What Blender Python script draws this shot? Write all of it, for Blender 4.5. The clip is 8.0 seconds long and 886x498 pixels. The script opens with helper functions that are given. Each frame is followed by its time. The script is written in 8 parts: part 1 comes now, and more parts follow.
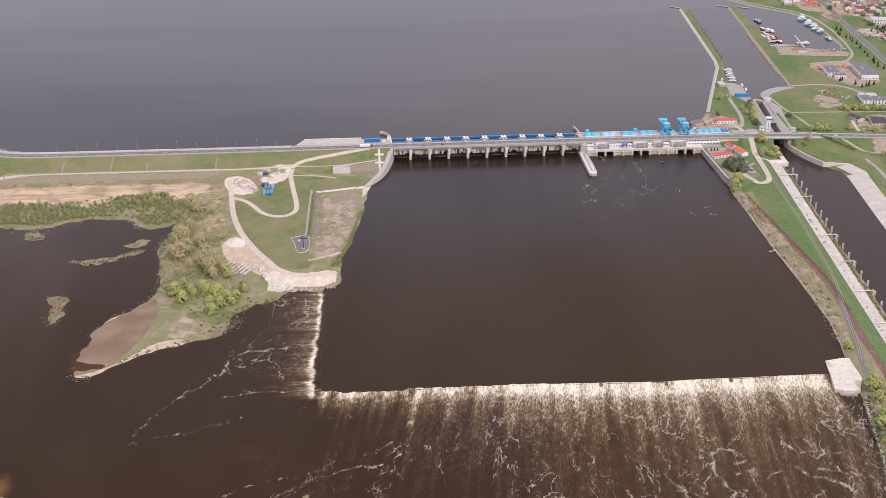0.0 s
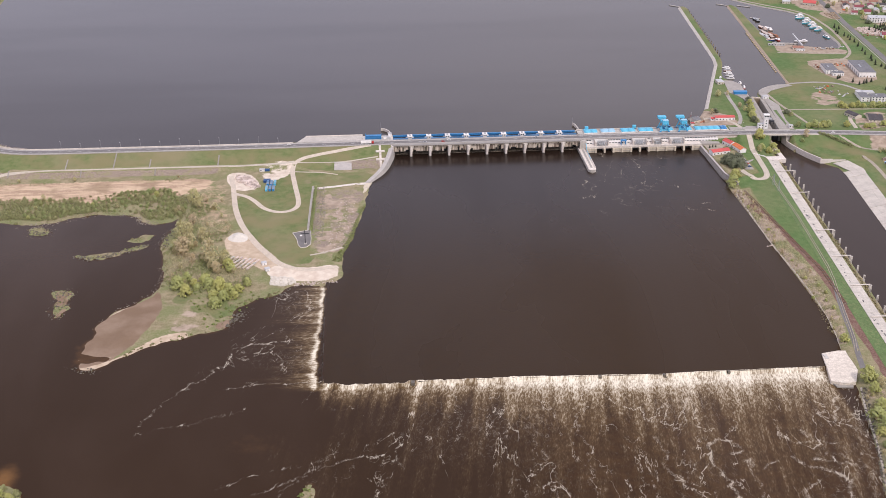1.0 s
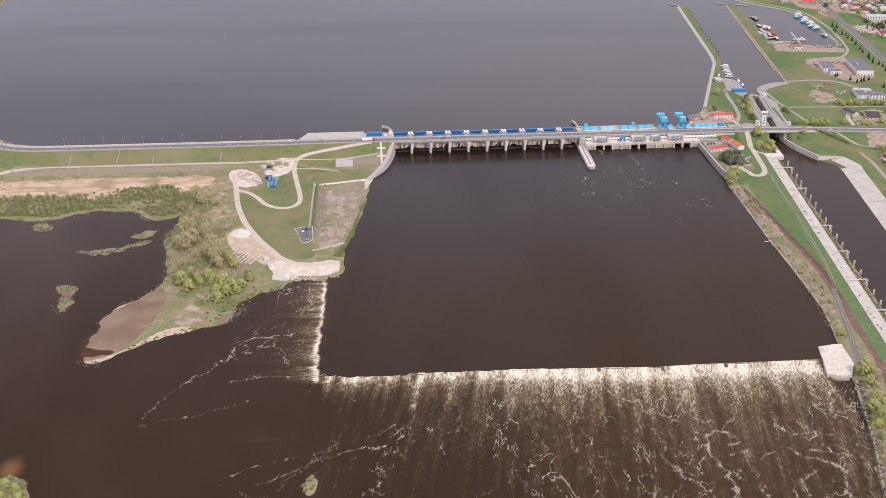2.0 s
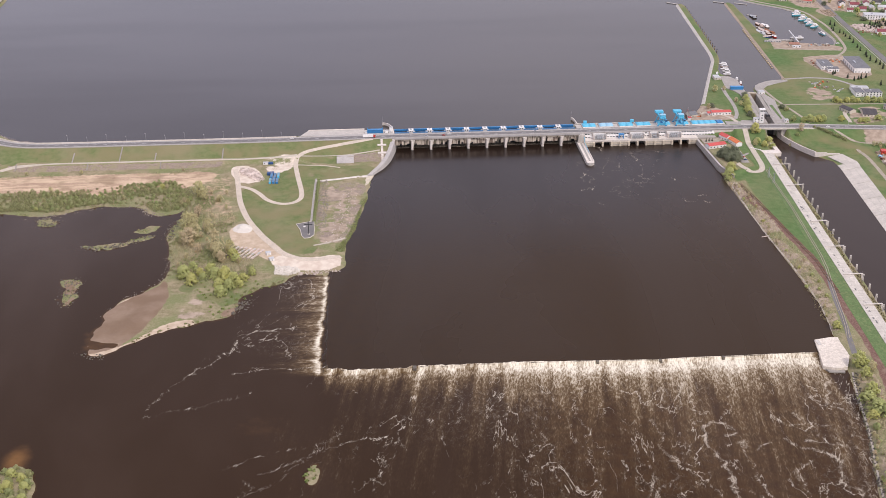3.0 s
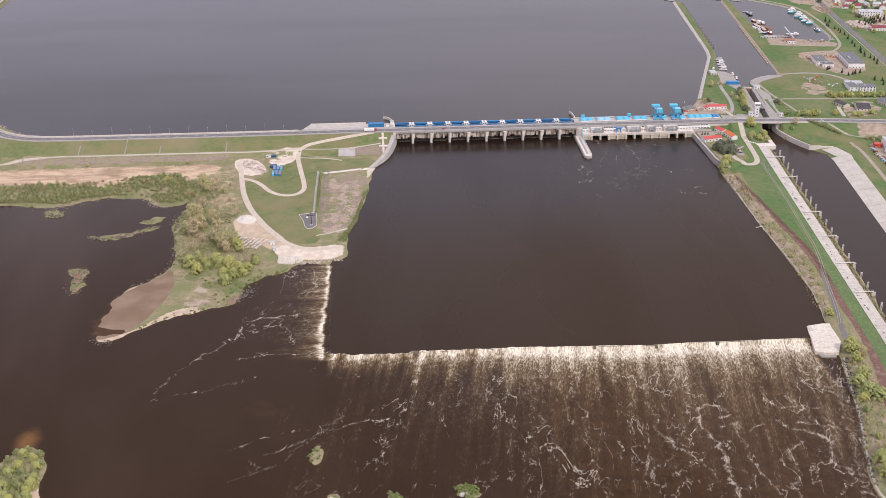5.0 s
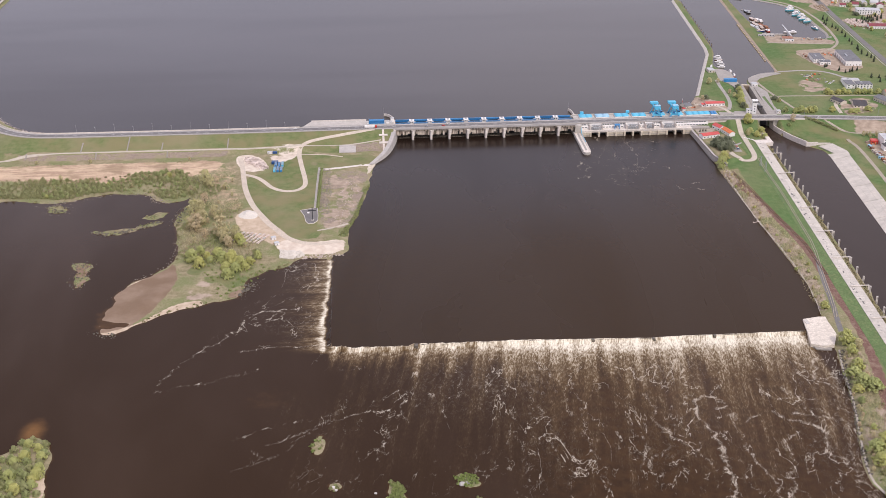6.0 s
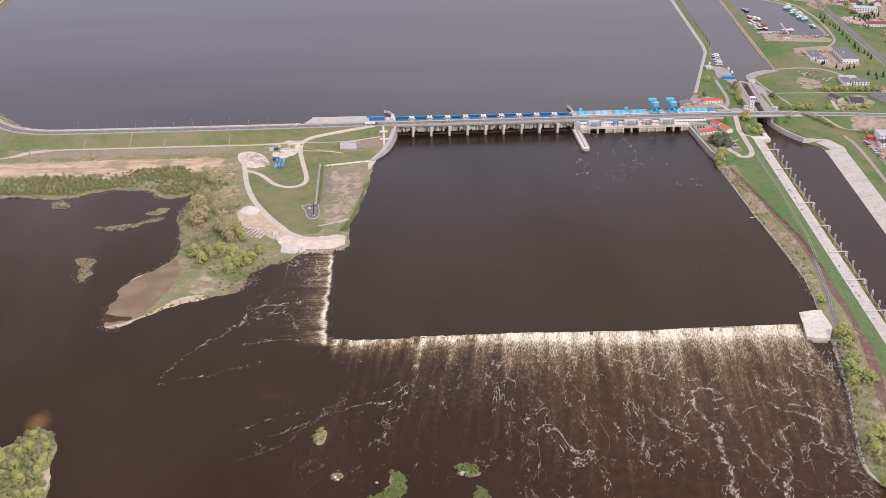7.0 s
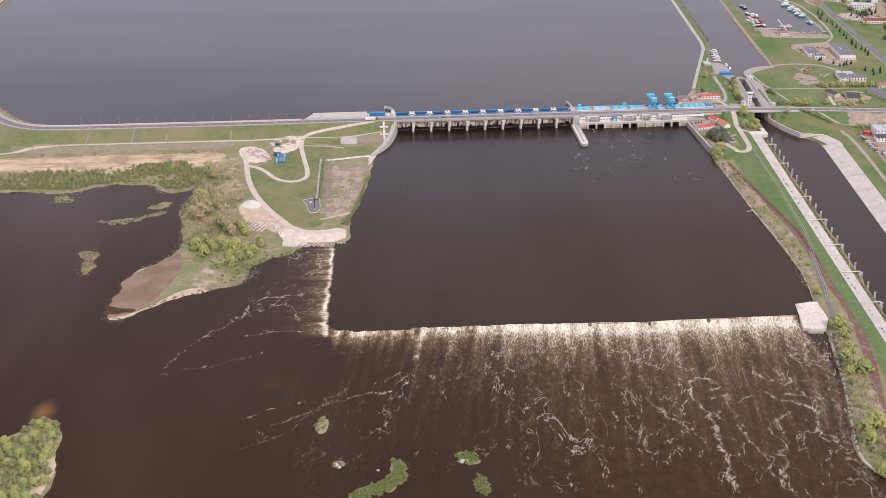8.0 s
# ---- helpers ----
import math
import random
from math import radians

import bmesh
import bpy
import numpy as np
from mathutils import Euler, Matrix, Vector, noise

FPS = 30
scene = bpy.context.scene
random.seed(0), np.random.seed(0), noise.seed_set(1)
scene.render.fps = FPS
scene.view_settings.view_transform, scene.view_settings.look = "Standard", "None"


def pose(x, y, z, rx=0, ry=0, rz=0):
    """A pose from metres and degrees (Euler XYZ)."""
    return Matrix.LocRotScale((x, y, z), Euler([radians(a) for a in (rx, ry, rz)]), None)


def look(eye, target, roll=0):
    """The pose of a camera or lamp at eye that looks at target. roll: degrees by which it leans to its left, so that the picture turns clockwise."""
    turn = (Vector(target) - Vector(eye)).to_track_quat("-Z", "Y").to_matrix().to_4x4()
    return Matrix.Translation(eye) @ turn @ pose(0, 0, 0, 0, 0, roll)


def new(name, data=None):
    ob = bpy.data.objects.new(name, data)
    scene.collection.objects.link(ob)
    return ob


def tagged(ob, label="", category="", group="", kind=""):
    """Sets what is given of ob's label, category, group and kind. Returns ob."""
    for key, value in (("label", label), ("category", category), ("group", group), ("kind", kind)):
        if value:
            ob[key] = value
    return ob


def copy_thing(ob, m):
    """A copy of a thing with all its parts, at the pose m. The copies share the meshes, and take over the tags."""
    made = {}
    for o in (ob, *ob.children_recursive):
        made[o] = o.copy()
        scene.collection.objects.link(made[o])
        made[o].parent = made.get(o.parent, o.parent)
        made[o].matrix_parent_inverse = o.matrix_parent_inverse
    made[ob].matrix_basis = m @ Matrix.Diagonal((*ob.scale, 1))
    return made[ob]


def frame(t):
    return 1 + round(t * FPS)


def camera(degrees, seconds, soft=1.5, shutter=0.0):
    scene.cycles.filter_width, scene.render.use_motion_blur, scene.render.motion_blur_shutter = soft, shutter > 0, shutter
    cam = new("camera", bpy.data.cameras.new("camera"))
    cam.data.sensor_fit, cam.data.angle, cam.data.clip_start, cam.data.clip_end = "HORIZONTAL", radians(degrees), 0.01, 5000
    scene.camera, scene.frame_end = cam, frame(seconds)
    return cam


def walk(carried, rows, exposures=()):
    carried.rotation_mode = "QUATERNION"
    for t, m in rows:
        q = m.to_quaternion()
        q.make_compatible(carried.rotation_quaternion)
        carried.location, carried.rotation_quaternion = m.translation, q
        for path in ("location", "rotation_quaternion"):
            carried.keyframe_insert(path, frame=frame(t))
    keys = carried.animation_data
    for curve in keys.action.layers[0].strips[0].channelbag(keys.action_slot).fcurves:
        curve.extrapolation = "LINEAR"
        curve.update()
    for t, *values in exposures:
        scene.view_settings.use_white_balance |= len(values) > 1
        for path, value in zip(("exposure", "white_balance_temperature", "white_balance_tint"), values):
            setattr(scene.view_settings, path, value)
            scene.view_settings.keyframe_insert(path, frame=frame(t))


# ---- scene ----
EXPOSURE = 0.42
cam = camera(41.13, 8.0, soft=0.7)
PATH = [
    (0, (-36.48, -1368.01, 530.50), (28.17, -467.46, 100.58), -0.20),
    (0.5, (-37.31, -1374.56, 530.48), (27.44, -473.95, 100.70), -0.20),
    (1, (-38.29, -1381.05, 530.52), (26.54, -480.37, 100.89), -0.20),
    (1.5, (-39.15, -1387.24, 530.66), (25.73, -486.50, 101.19), -0.20),
    (3, (-41.38, -1406.52, 530.83), (23.72, -505.62, 101.71), -0.19),
    (3.5, (-42.20, -1412.95, 530.86), (23.01, -512.02, 101.82), -0.19),
    (4, (-42.94, -1419.42, 530.84), (22.43, -518.48, 101.85), -0.19),
    (4.5, (-43.63, -1425.82, 530.90), (21.94, -524.85, 102.00), -0.19),
    (6, (-45.84, -1445.43, 530.87), (20.30, -544.38, 102.23), -0.19),
    (6.5, (-46.49, -1451.80, 530.91), (19.82, -550.76, 102.29), -0.20),
    (7, (-47.26, -1458.22, 531.00), (19.22, -557.22, 102.31), -0.20),
    (7.5, (-48.01, -1464.61, 531.19), (18.66, -563.68, 102.37), -0.21),
    (8, (-48.78, -1471.55, 530.18), (18.11, -570.80, 101.01), -0.22),
]
walk(cam, [(t, look(eye, target, roll)) for t, eye, target, roll in PATH], exposures=[(0.0, EXPOSURE), (8.0, EXPOSURE)])

# ---- world and sun: thin bright overcast ----
SUN_ELEVATION, SUN_AZIMUTH = radians(48), radians(150)  # azimuth clockwise from +y
world = bpy.data.worlds.new("sky")
scene.world = world
world.use_nodes = True
wn, wl = world.node_tree.nodes, world.node_tree.links
wn.clear()
sky = wn.new("ShaderNodeTexSky")
sky.sky_type, sky.sun_disc = "NISHITA", False
sky.sun_elevation, sky.sun_rotation = SUN_ELEVATION, SUN_AZIMUTH
sky.air_density, sky.dust_density = 1.0, 3.0
cloud = wn.new("ShaderNodeMix")
cloud.data_type = "RGBA"
cloud.inputs["Factor"].default_value = 0.8
cloud.inputs["B"].default_value = (6.5, 6.12, 7.35, 1)   # cloud veil
bg = wn.new("ShaderNodeBackground")
bg.inputs["Strength"].default_value = 0.12
out = wn.new("ShaderNodeOutputWorld")
wl.new(sky.outputs["Color"], cloud.inputs["A"])
wl.new(cloud.outputs["Result"], bg.inputs["Color"])
wl.new(bg.outputs["Background"], out.inputs["Surface"])
sun_data = bpy.data.lights.new("sun", "SUN")
sun_data.energy, sun_data.angle, sun_data.color = 1.5, radians(10), (1.0, 0.935, 0.885)
sun = new("sun", sun_data)
sd = Vector((math.sin(SUN_AZIMUTH) * math.cos(SUN_ELEVATION), math.cos(SUN_AZIMUTH) * math.cos(SUN_ELEVATION), math.sin(SUN_ELEVATION)))
sun.matrix_world = look(sd * 500, (0, 0, 0))


# ---- materials ----
class Nodes:
    """A short way to write node trees."""

    def __init__(self, name):
        self.m = bpy.data.materials.new(name)
        self.m.use_nodes = True
        self.t = self.m.node_tree
        self.b = self.t.nodes["Principled BSDF"]
        geo = self.t.nodes.new("ShaderNodeNewGeometry")
        self.pos, self.island = geo.outputs["Position"], geo.outputs["Random Per Island"]

    def put(self, socket, value):
        if isinstance(value, bpy.types.NodeSocket):
            self.t.links.new(value, socket)
        elif isinstance(value, tuple) and len(value) == 3 and socket.type == "RGBA":
            socket.default_value = (*value, 1)
        else:
            socket.default_value = value

    def math(self, op, a, b=0.0, c=0.0):
        n = self.t.nodes.new("ShaderNodeMath")
        n.operation = op
        for s, v in zip(n.inputs, (a, b, c)):
            self.put(s, v)
        return n.outputs[0]

    def step(self, v, lo, hi):
        n = self.t.nodes.new("ShaderNodeMapRange")
        n.interpolation_type = "SMOOTHSTEP"
        for s, x in zip(n.inputs, (v, lo, hi, 0.0, 1.0)):
            self.put(s, x)
        return n.outputs[0]

    def noise(self, size, detail=3.0, stretch=(1, 1, 1), at=None, warp=0.0, rough=0.55):
        """Noise whose features are about that many metres across."""
        v = self.t.nodes.new("ShaderNodeVectorMath")
        v.operation = "MULTIPLY"
        self.put(v.inputs[0], at or self.pos)
        v.inputs[1].default_value = tuple(s / size for s in stretch)
        n = self.t.nodes.new("ShaderNodeTexNoise")
        n.inputs["Scale"].default_value, n.inputs["Detail"].default_value = 1.0, detail
        n.inputs["Roughness"].default_value, n.inputs["Distortion"].default_value = rough, warp
        self.put(n.inputs["Vector"], v.outputs[0])
        return n.outputs["Fac"]

    def mix(self, f, a, b):
        n = self.t.nodes.new("ShaderNodeMix")
        n.data_type = "RGBA"
        for s, v in ((n.inputs["Factor"], f), (n.inputs["A"], a), (n.inputs["B"], b)):
            self.put(s, v)
        return n.outputs["Result"]

    def attr(self, name):
        n = self.t.nodes.new("ShaderNodeAttribute")
        n.attribute_name = name
        s = self.t.nodes.new("ShaderNodeSeparateColor")
        self.t.links.new(n.outputs["Color"], s.inputs[0])
        return s.outputs[0], s.outputs[1], s.outputs[2], n.outputs["Alpha"]

    def fac(self, name):
        n = self.t.nodes.new("ShaderNodeAttribute")
        n.attribute_name = name
        return n.outputs["Fac"]

    def random(self):
        return self.t.nodes.new("ShaderNodeObjectInfo").outputs["Random"]

    def bump(self, height, distance, strength=1.0):
        n = self.t.nodes.new("ShaderNodeBump")
        n.inputs["Strength"].default_value, n.inputs["Distance"].default_value = strength, distance
        self.put(n.inputs["Height"], height)
        self.t.links.new(n.outputs[0], self.b.inputs["Normal"])

    def set(self, **values):
        for k, v in values.items():
            self.put(self.b.inputs[k.replace("_", " ")], v)
        return self.m


def tone(c, k):
    return tuple(min(1.0, v * k) for v in c)


def surface(name, color, rough=0.8, metal=0.0, fine=0.6, coarse=8.0, vary=0.18, dirt=None, dirt_amount=0.35, bump=0.02, each=0.0, streak=False, stain=(0.48, 0.68)):
    """A worn surface: grain and blotches at two scales, optional dirt, optional change from object to object."""
    n = Nodes(name)
    g, p = n.noise(fine), n.noise(coarse, 4)
    c = n.mix(n.step(g, 0.3, 0.7), tone(color, 1 - vary), tone(color, 1 + vary))
    c = n.mix(n.math("MULTIPLY", n.step(p, 0.35, 0.75), 0.7), c, tone(color, 1 - 1.4 * vary))
    if dirt:
        d = n.noise(2.2, 5, (1, 1, 0.12)) if streak else n.noise(3.0, 5)
        c = n.mix(n.math("MULTIPLY", n.step(d, *stain), dirt_amount), c, dirt)
    if each:
        r = n.math("MULTIPLY_ADD", n.random(), 2 * each, 1 - each)
        h = n.t.nodes.new("ShaderNodeHueSaturation")
        n.put(h.inputs["Value"], r), n.put(h.inputs["Color"], c)
        c = h.outputs[0]
    if bump:
        n.bump(g, bump)
    return n.set(Base_Color=c, Roughness=rough, Metallic=metal)


def foliage(name, a, b, c):
    """Leaves: a different green for every leaf clump, drifting from plant to plant."""
    n = Nodes(name)
    col = n.mix(n.island, a, b)
    col = n.mix(n.math("MULTIPLY", n.random(), 0.75), col, c)
    m = n.set(Base_Color=col, Roughness=0.75, Specular_IOR_Level=0.2)
    thin = n.t.nodes.new("ShaderNodeBsdfTranslucent")      # light through the leaves
    both = n.t.nodes.new("ShaderNodeMixShader")
    both.inputs[0].default_value = 0.5
    n.put(thin.inputs["Color"], col)
    n.t.links.new(n.b.outputs[0], both.inputs[1]), n.t.links.new(thin.outputs[0], both.inputs[2])
    n.t.links.new(both.outputs[0], n.t.nodes["Material Output"].inputs["Surface"])
    return m


CONCRETE = surface("concrete", (0.50, 0.46, 0.41), 0.85, dirt=(0.24, 0.21, 0.18), streak=True)
PAVE = surface("grey pavement", (0.45, 0.415, 0.382), 0.85, dirt=(0.33, 0.31, 0.29))
CONCRETE_PALE = surface("pale concrete", (0.68, 0.615, 0.548), 0.85, dirt=(0.4, 0.36, 0.31), dirt_amount=0.3)
CONCRETE_CREAM = surface("cream concrete", (0.62, 0.54, 0.42), 0.85, dirt=(0.27, 0.22, 0.16), streak=True)
# streak stains, over a base colour darkened for the shade under the deck
CONCRETE_STAIN_SHADE = surface("stained concrete", (0.46, 0.39, 0.3), 0.85, stain=(0.46, 0.62), dirt=(0.06, 0.048, 0.036), dirt_amount=0.9, streak=True, vary=0.3)
CONCRETE_RUSTY = surface("rust-streaked concrete", (0.56, 0.48, 0.39), 0.85, stain=(0.47, 0.6), dirt=(0.11, 0.07, 0.05), dirt_amount=0.85, streak=True, vary=0.2, each=0.12)
SLAB = surface("slab concrete", (0.555, 0.507, 0.442), 0.85, dirt=(0.38, 0.35, 0.3), each=0.05)
ASPHALT = surface("asphalt", (0.175, 0.163, 0.155), 0.85, coarse=25, dirt=(0.22, 0.21, 0.2))
PAVING = surface("paving", (0.36, 0.33, 0.297), 0.85, dirt=(0.24, 0.22, 0.2))
MARKING = surface("road paint", (0.7, 0.7, 0.68), 0.7, vary=0.1)
CONCRETE_OLD = surface("old grey concrete", (0.34, 0.31, 0.275), 0.9, dirt=(0.2, 0.18, 0.15), streak=True)
GRASS_VERGE = surface("mown verge grass", (0.115, 0.175, 0.06), 0.95, fine=1.5, coarse=14, vary=0.2, dirt=(0.2, 0.2, 0.09), dirt_amount=0.4, bump=0.1)
STONE_DULL = surface("dull shore stone", (0.3, 0.26, 0.21), 0.9, dirt=(0.16, 0.14, 0.1))
GRAVEL_WHITE = surface("white gravel", (0.62, 0.57, 0.5), 0.95, fine=0.8, coarse=9, vary=0.1, bump=0.05)
GRAVEL = surface("pale gravel", (0.56, 0.48, 0.388), 0.95, fine=0.8, coarse=9, vary=0.15, dirt=(0.45, 0.38, 0.3), bump=0.05)
TRACK_DULL = surface("dull earth track", (0.38, 0.325, 0.26), 0.95, fine=0.8, coarse=9, vary=0.18, dirt=(0.24, 0.23, 0.14), dirt_amount=0.5, bump=0.05)
WORN = surface("worn pale concrete", (0.68, 0.61, 0.52), 0.9, fine=1.2, coarse=6, vary=0.15, dirt=(0.42, 0.36, 0.28), dirt_amount=0.4, stain=(0.42, 0.72), bump=0.05)
TRACK = surface("sandy track", (0.5, 0.44, 0.36), 0.95, fine=0.8, coarse=9, vary=0.15, dirt=(0.38, 0.33, 0.25), bump=0.05)
STONE = surface("rubble stone", (0.5, 0.47, 0.43), 0.9, each=0.2, dirt=(0.3, 0.27, 0.23))
STONE_PINK = surface("pinkish stone", (0.6, 0.5, 0.44), 0.9, each=0.15, dirt=(0.3, 0.25, 0.22))
WHITE = surface("white render", (0.78, 0.755, 0.73), 0.7, vary=0.06, dirt=(0.5, 0.49, 0.46), streak=True)
GREY_STEEL = surface("galvanised steel", (0.42, 0.43, 0.44), 0.5, 0.5, vary=0.1)
DARK_STEEL = surface("dark steel", (0.05, 0.05, 0.055), 0.6, 0.3)
BLUE_STEEL = surface("blue painted steel", (0.03, 0.21, 0.46), 0.45, vary=0.12, dirt=(0.05, 0.12, 0.25))
BLUE_SKY = surface("sky-blue painted steel", (0.095, 0.46, 0.65), 0.45, vary=0.08, dirt=(0.2, 0.5, 0.7))
BLUE_PALE = surface("faded blue sheet", (0.3, 0.53, 0.68), 0.5, vary=0.08)
BLUE_DARK = surface("dark blue paint", (0.02, 0.07, 0.2), 0.5)
RED_PAINT = surface("red paint", (0.5, 0.04, 0.03), 0.45)
RED_ROOF = surface("red sheet roof", (0.55, 0.09, 0.08), 0.6, dirt=(0.4, 0.1, 0.08))
ORANGE_ROOF = surface("orange tile roof", (0.6, 0.17, 0.06), 0.75, dirt=(0.4, 0.12, 0.06))
GREY_ROOF = surface("grey roofing felt", (0.16, 0.16, 0.17), 0.85, dirt=(0.28, 0.27, 0.26))
DARK_ROOF = surface("dark roofing felt", (0.07, 0.062, 0.065), 0.85, dirt=(0.13, 0.12, 0.11))
PALE_ROOF = surface("pale sheet roof", (0.5, 0.5, 0.5), 0.6)
BROWN_ROOF = surface("brown tile roof", (0.26, 0.13, 0.09), 0.8, each=0.25)
WALL_CREAM = surface("cream house wall", (0.6, 0.54, 0.45), 0.85, each=0.15, vary=0.08)
RUST = surface("rusty steel", (0.3, 0.13, 0.07), 0.8, 0.2, vary=0.3)
TIMBER = surface("weathered timber", (0.3, 0.23, 0.16), 0.85, each=0.15)
DIRT = surface("bare dirt", (0.36, 0.28, 0.21), 0.95, vary=0.2)
BARK = surface("bark", (0.26, 0.21, 0.16), 0.9)
SHIP_TEAL = surface("teal hull paint", (0.12, 0.45, 0.55), 0.5)
RUBBER = surface("tyre rubber", (0.03, 0.03, 0.03), 0.8)
GLASS = Nodes("window glass").set(Base_Color=(0.03, 0.04, 0.05), Roughness=0.08, Metallic=0.0)
ROCK_WET = surface("wet rock", (0.12, 0.1, 0.08), 0.6, dirt=(0.2, 0.2, 0.08))
LEAF_GREEN = foliage("shrub leaves", (0.42, 0.475, 0.21), (0.55, 0.6, 0.3), (0.55, 0.51, 0.29))
LEAF_YELLOW = foliage("willow leaves", (0.62, 0.62, 0.25), (0.79, 0.75, 0.34), (0.57, 0.62, 0.3))
LEAF_BARE = foliage("budding twigs", (0.66, 0.54, 0.38), (0.82, 0.7, 0.5), (0.66, 0.65, 0.33))
LEAF_DARK = foliage("conifer needles", (0.24, 0.265, 0.175), (0.35, 0.37, 0.26), (0.28, 0.3, 0.19))
LEAF_NEEDLE = foliage("dark needles", (0.10, 0.12, 0.085), (0.17, 0.19, 0.135), (0.12, 0.14, 0.1))
LEAF_STRAW = foliage("dry waterside reeds", (0.5, 0.42, 0.26), (0.62, 0.53, 0.34), (0.42, 0.42, 0.2))
LEAF_WEED = foliage("waterside weeds", (0.33, 0.42, 0.12), (0.45, 0.52, 0.2), (0.44, 0.43, 0.23))


def ground_material():
    n = Nodes("ground")
    grass, sand, reed, stone = n.attr("cover_a")
    wet, gravel, russet, dirt = n.attr("cover_b")
    f1, f2, f3, f4 = n.noise(1.6, 4), n.noise(7, 4), n.noise(30, 3), n.noise(110, 3)

    def torn(mask, at=0.5, soft=0.12):
        wob = n.math("MULTIPLY_ADD", n.math("SUBTRACT", f2, 0.5), 0.7, mask)
        wob = n.math("MULTIPLY_ADD", n.math("SUBTRACT", f1, 0.5), 0.35, wob)
        return n.step(wob, at - soft, at + soft)

    base = n.mix(n.step(f2, 0.3, 0.7), (0.20, 0.175, 0.095), (0.32, 0.27, 0.168))
    base = n.mix(n.step(f3, 0.38, 0.62), base, (0.175, 0.195, 0.08))
    base = n.mix(n.math("MULTIPLY", n.step(f1, 0.35, 0.75), 0.45), base, (0.38, 0.31, 0.215))
    lush = n.mix(n.step(f2, 0.3, 0.75), (0.11, 0.15, 0.052), (0.178, 0.202, 0.088))
    lush = n.mix(n.step(f3, 0.36, 0.66), lush, (0.21, 0.187, 0.095))
    lush = n.mix(n.math("MULTIPLY", n.step(f4, 0.45, 0.68), 0.5), lush, (0.28, 0.235, 0.15))
    lush = n.mix(n.math("MULTIPLY", n.step(f1, 0.38, 0.72), 0.5), lush, (0.2, 0.2, 0.09))
    fresh = n.mix(n.step(f2, 0.3, 0.75), (0.08, 0.148, 0.048), (0.122, 0.186, 0.07))      # mown fields
    lush = n.mix(n.math("MULTIPLY", n.step(grass, 1.0, 1.8), n.math("MULTIPLY_ADD", n.step(f4, 0.75, 0.3), 0.5, 0.45)), lush, fresh)
    c = n.mix(torn(grass), base, lush)
    combed = n.noise(9, 5, (0.22, 1, 1), warp=0.8, rough=0.65)
    reeds = n.mix(n.step(combed, 0.38, 0.62), (0.58, 0.44, 0.3), (0.36, 0.245, 0.17))
    reeds = n.mix(n.math("MULTIPLY", n.step(f1, 0.4, 0.7), 0.5), reeds, (0.64, 0.5, 0.36))
    reeds = n.mix(n.math("MULTIPLY", n.step(f3, 0.5, 0.7), 0.6), reeds, (0.25, 0.18, 0.11))
    c = n.mix(torn(reed), c, reeds)
    stones = n.mix(n.step(f1, 0.35, 0.65), (0.225, 0.175, 0.14), (0.32, 0.26, 0.21))
    stones = n.mix(n.math("MULTIPLY", n.step(f2, 0.45, 0.65), 0.6), stones, (0.27, 0.25, 0.13))
    c = n.mix(torn(stone), c, stones)
    mud = n.mix(n.step(f3, 0.35, 0.7), (0.205, 0.14, 0.093), (0.275, 0.2, 0.143))
    mud = n.mix(n.math("MULTIPLY", n.step(f2, 0.4, 0.7), 0.35), mud, (0.215, 0.148, 0.1))
    c = n.mix(torn(wet), c, mud)
    dry = n.mix(n.step(f2, 0.3, 0.7), (0.45, 0.35, 0.25), (0.57, 0.46, 0.345))
    c = n.mix(torn(sand), c, dry)
    heath = n.mix(n.step(f1, 0.35, 0.65), (0.152, 0.086, 0.067), (0.212, 0.13, 0.103))
    heath = n.mix(n.math("MULTIPLY", n.step(f2, 0.5, 0.7), 0.5), heath, (0.3, 0.23, 0.17))
    c = n.mix(torn(russet), c, heath)
    earth = n.mix(n.step(f2, 0.3, 0.7), (0.29, 0.225, 0.17), (0.42, 0.335, 0.26))
    c = n.mix(torn(dirt), c, earth)
    pale = n.mix(n.step(f2, 0.3, 0.7), (0.56, 0.46, 0.37), (0.68, 0.6, 0.5))
    c = n.mix(torn(gravel), c, pale)
    n.bump(n.math("ADD", f1, f2), 0.6)
    return n.set(Base_Color=c, Roughness=0.95, Specular_IOR_Level=0.15)


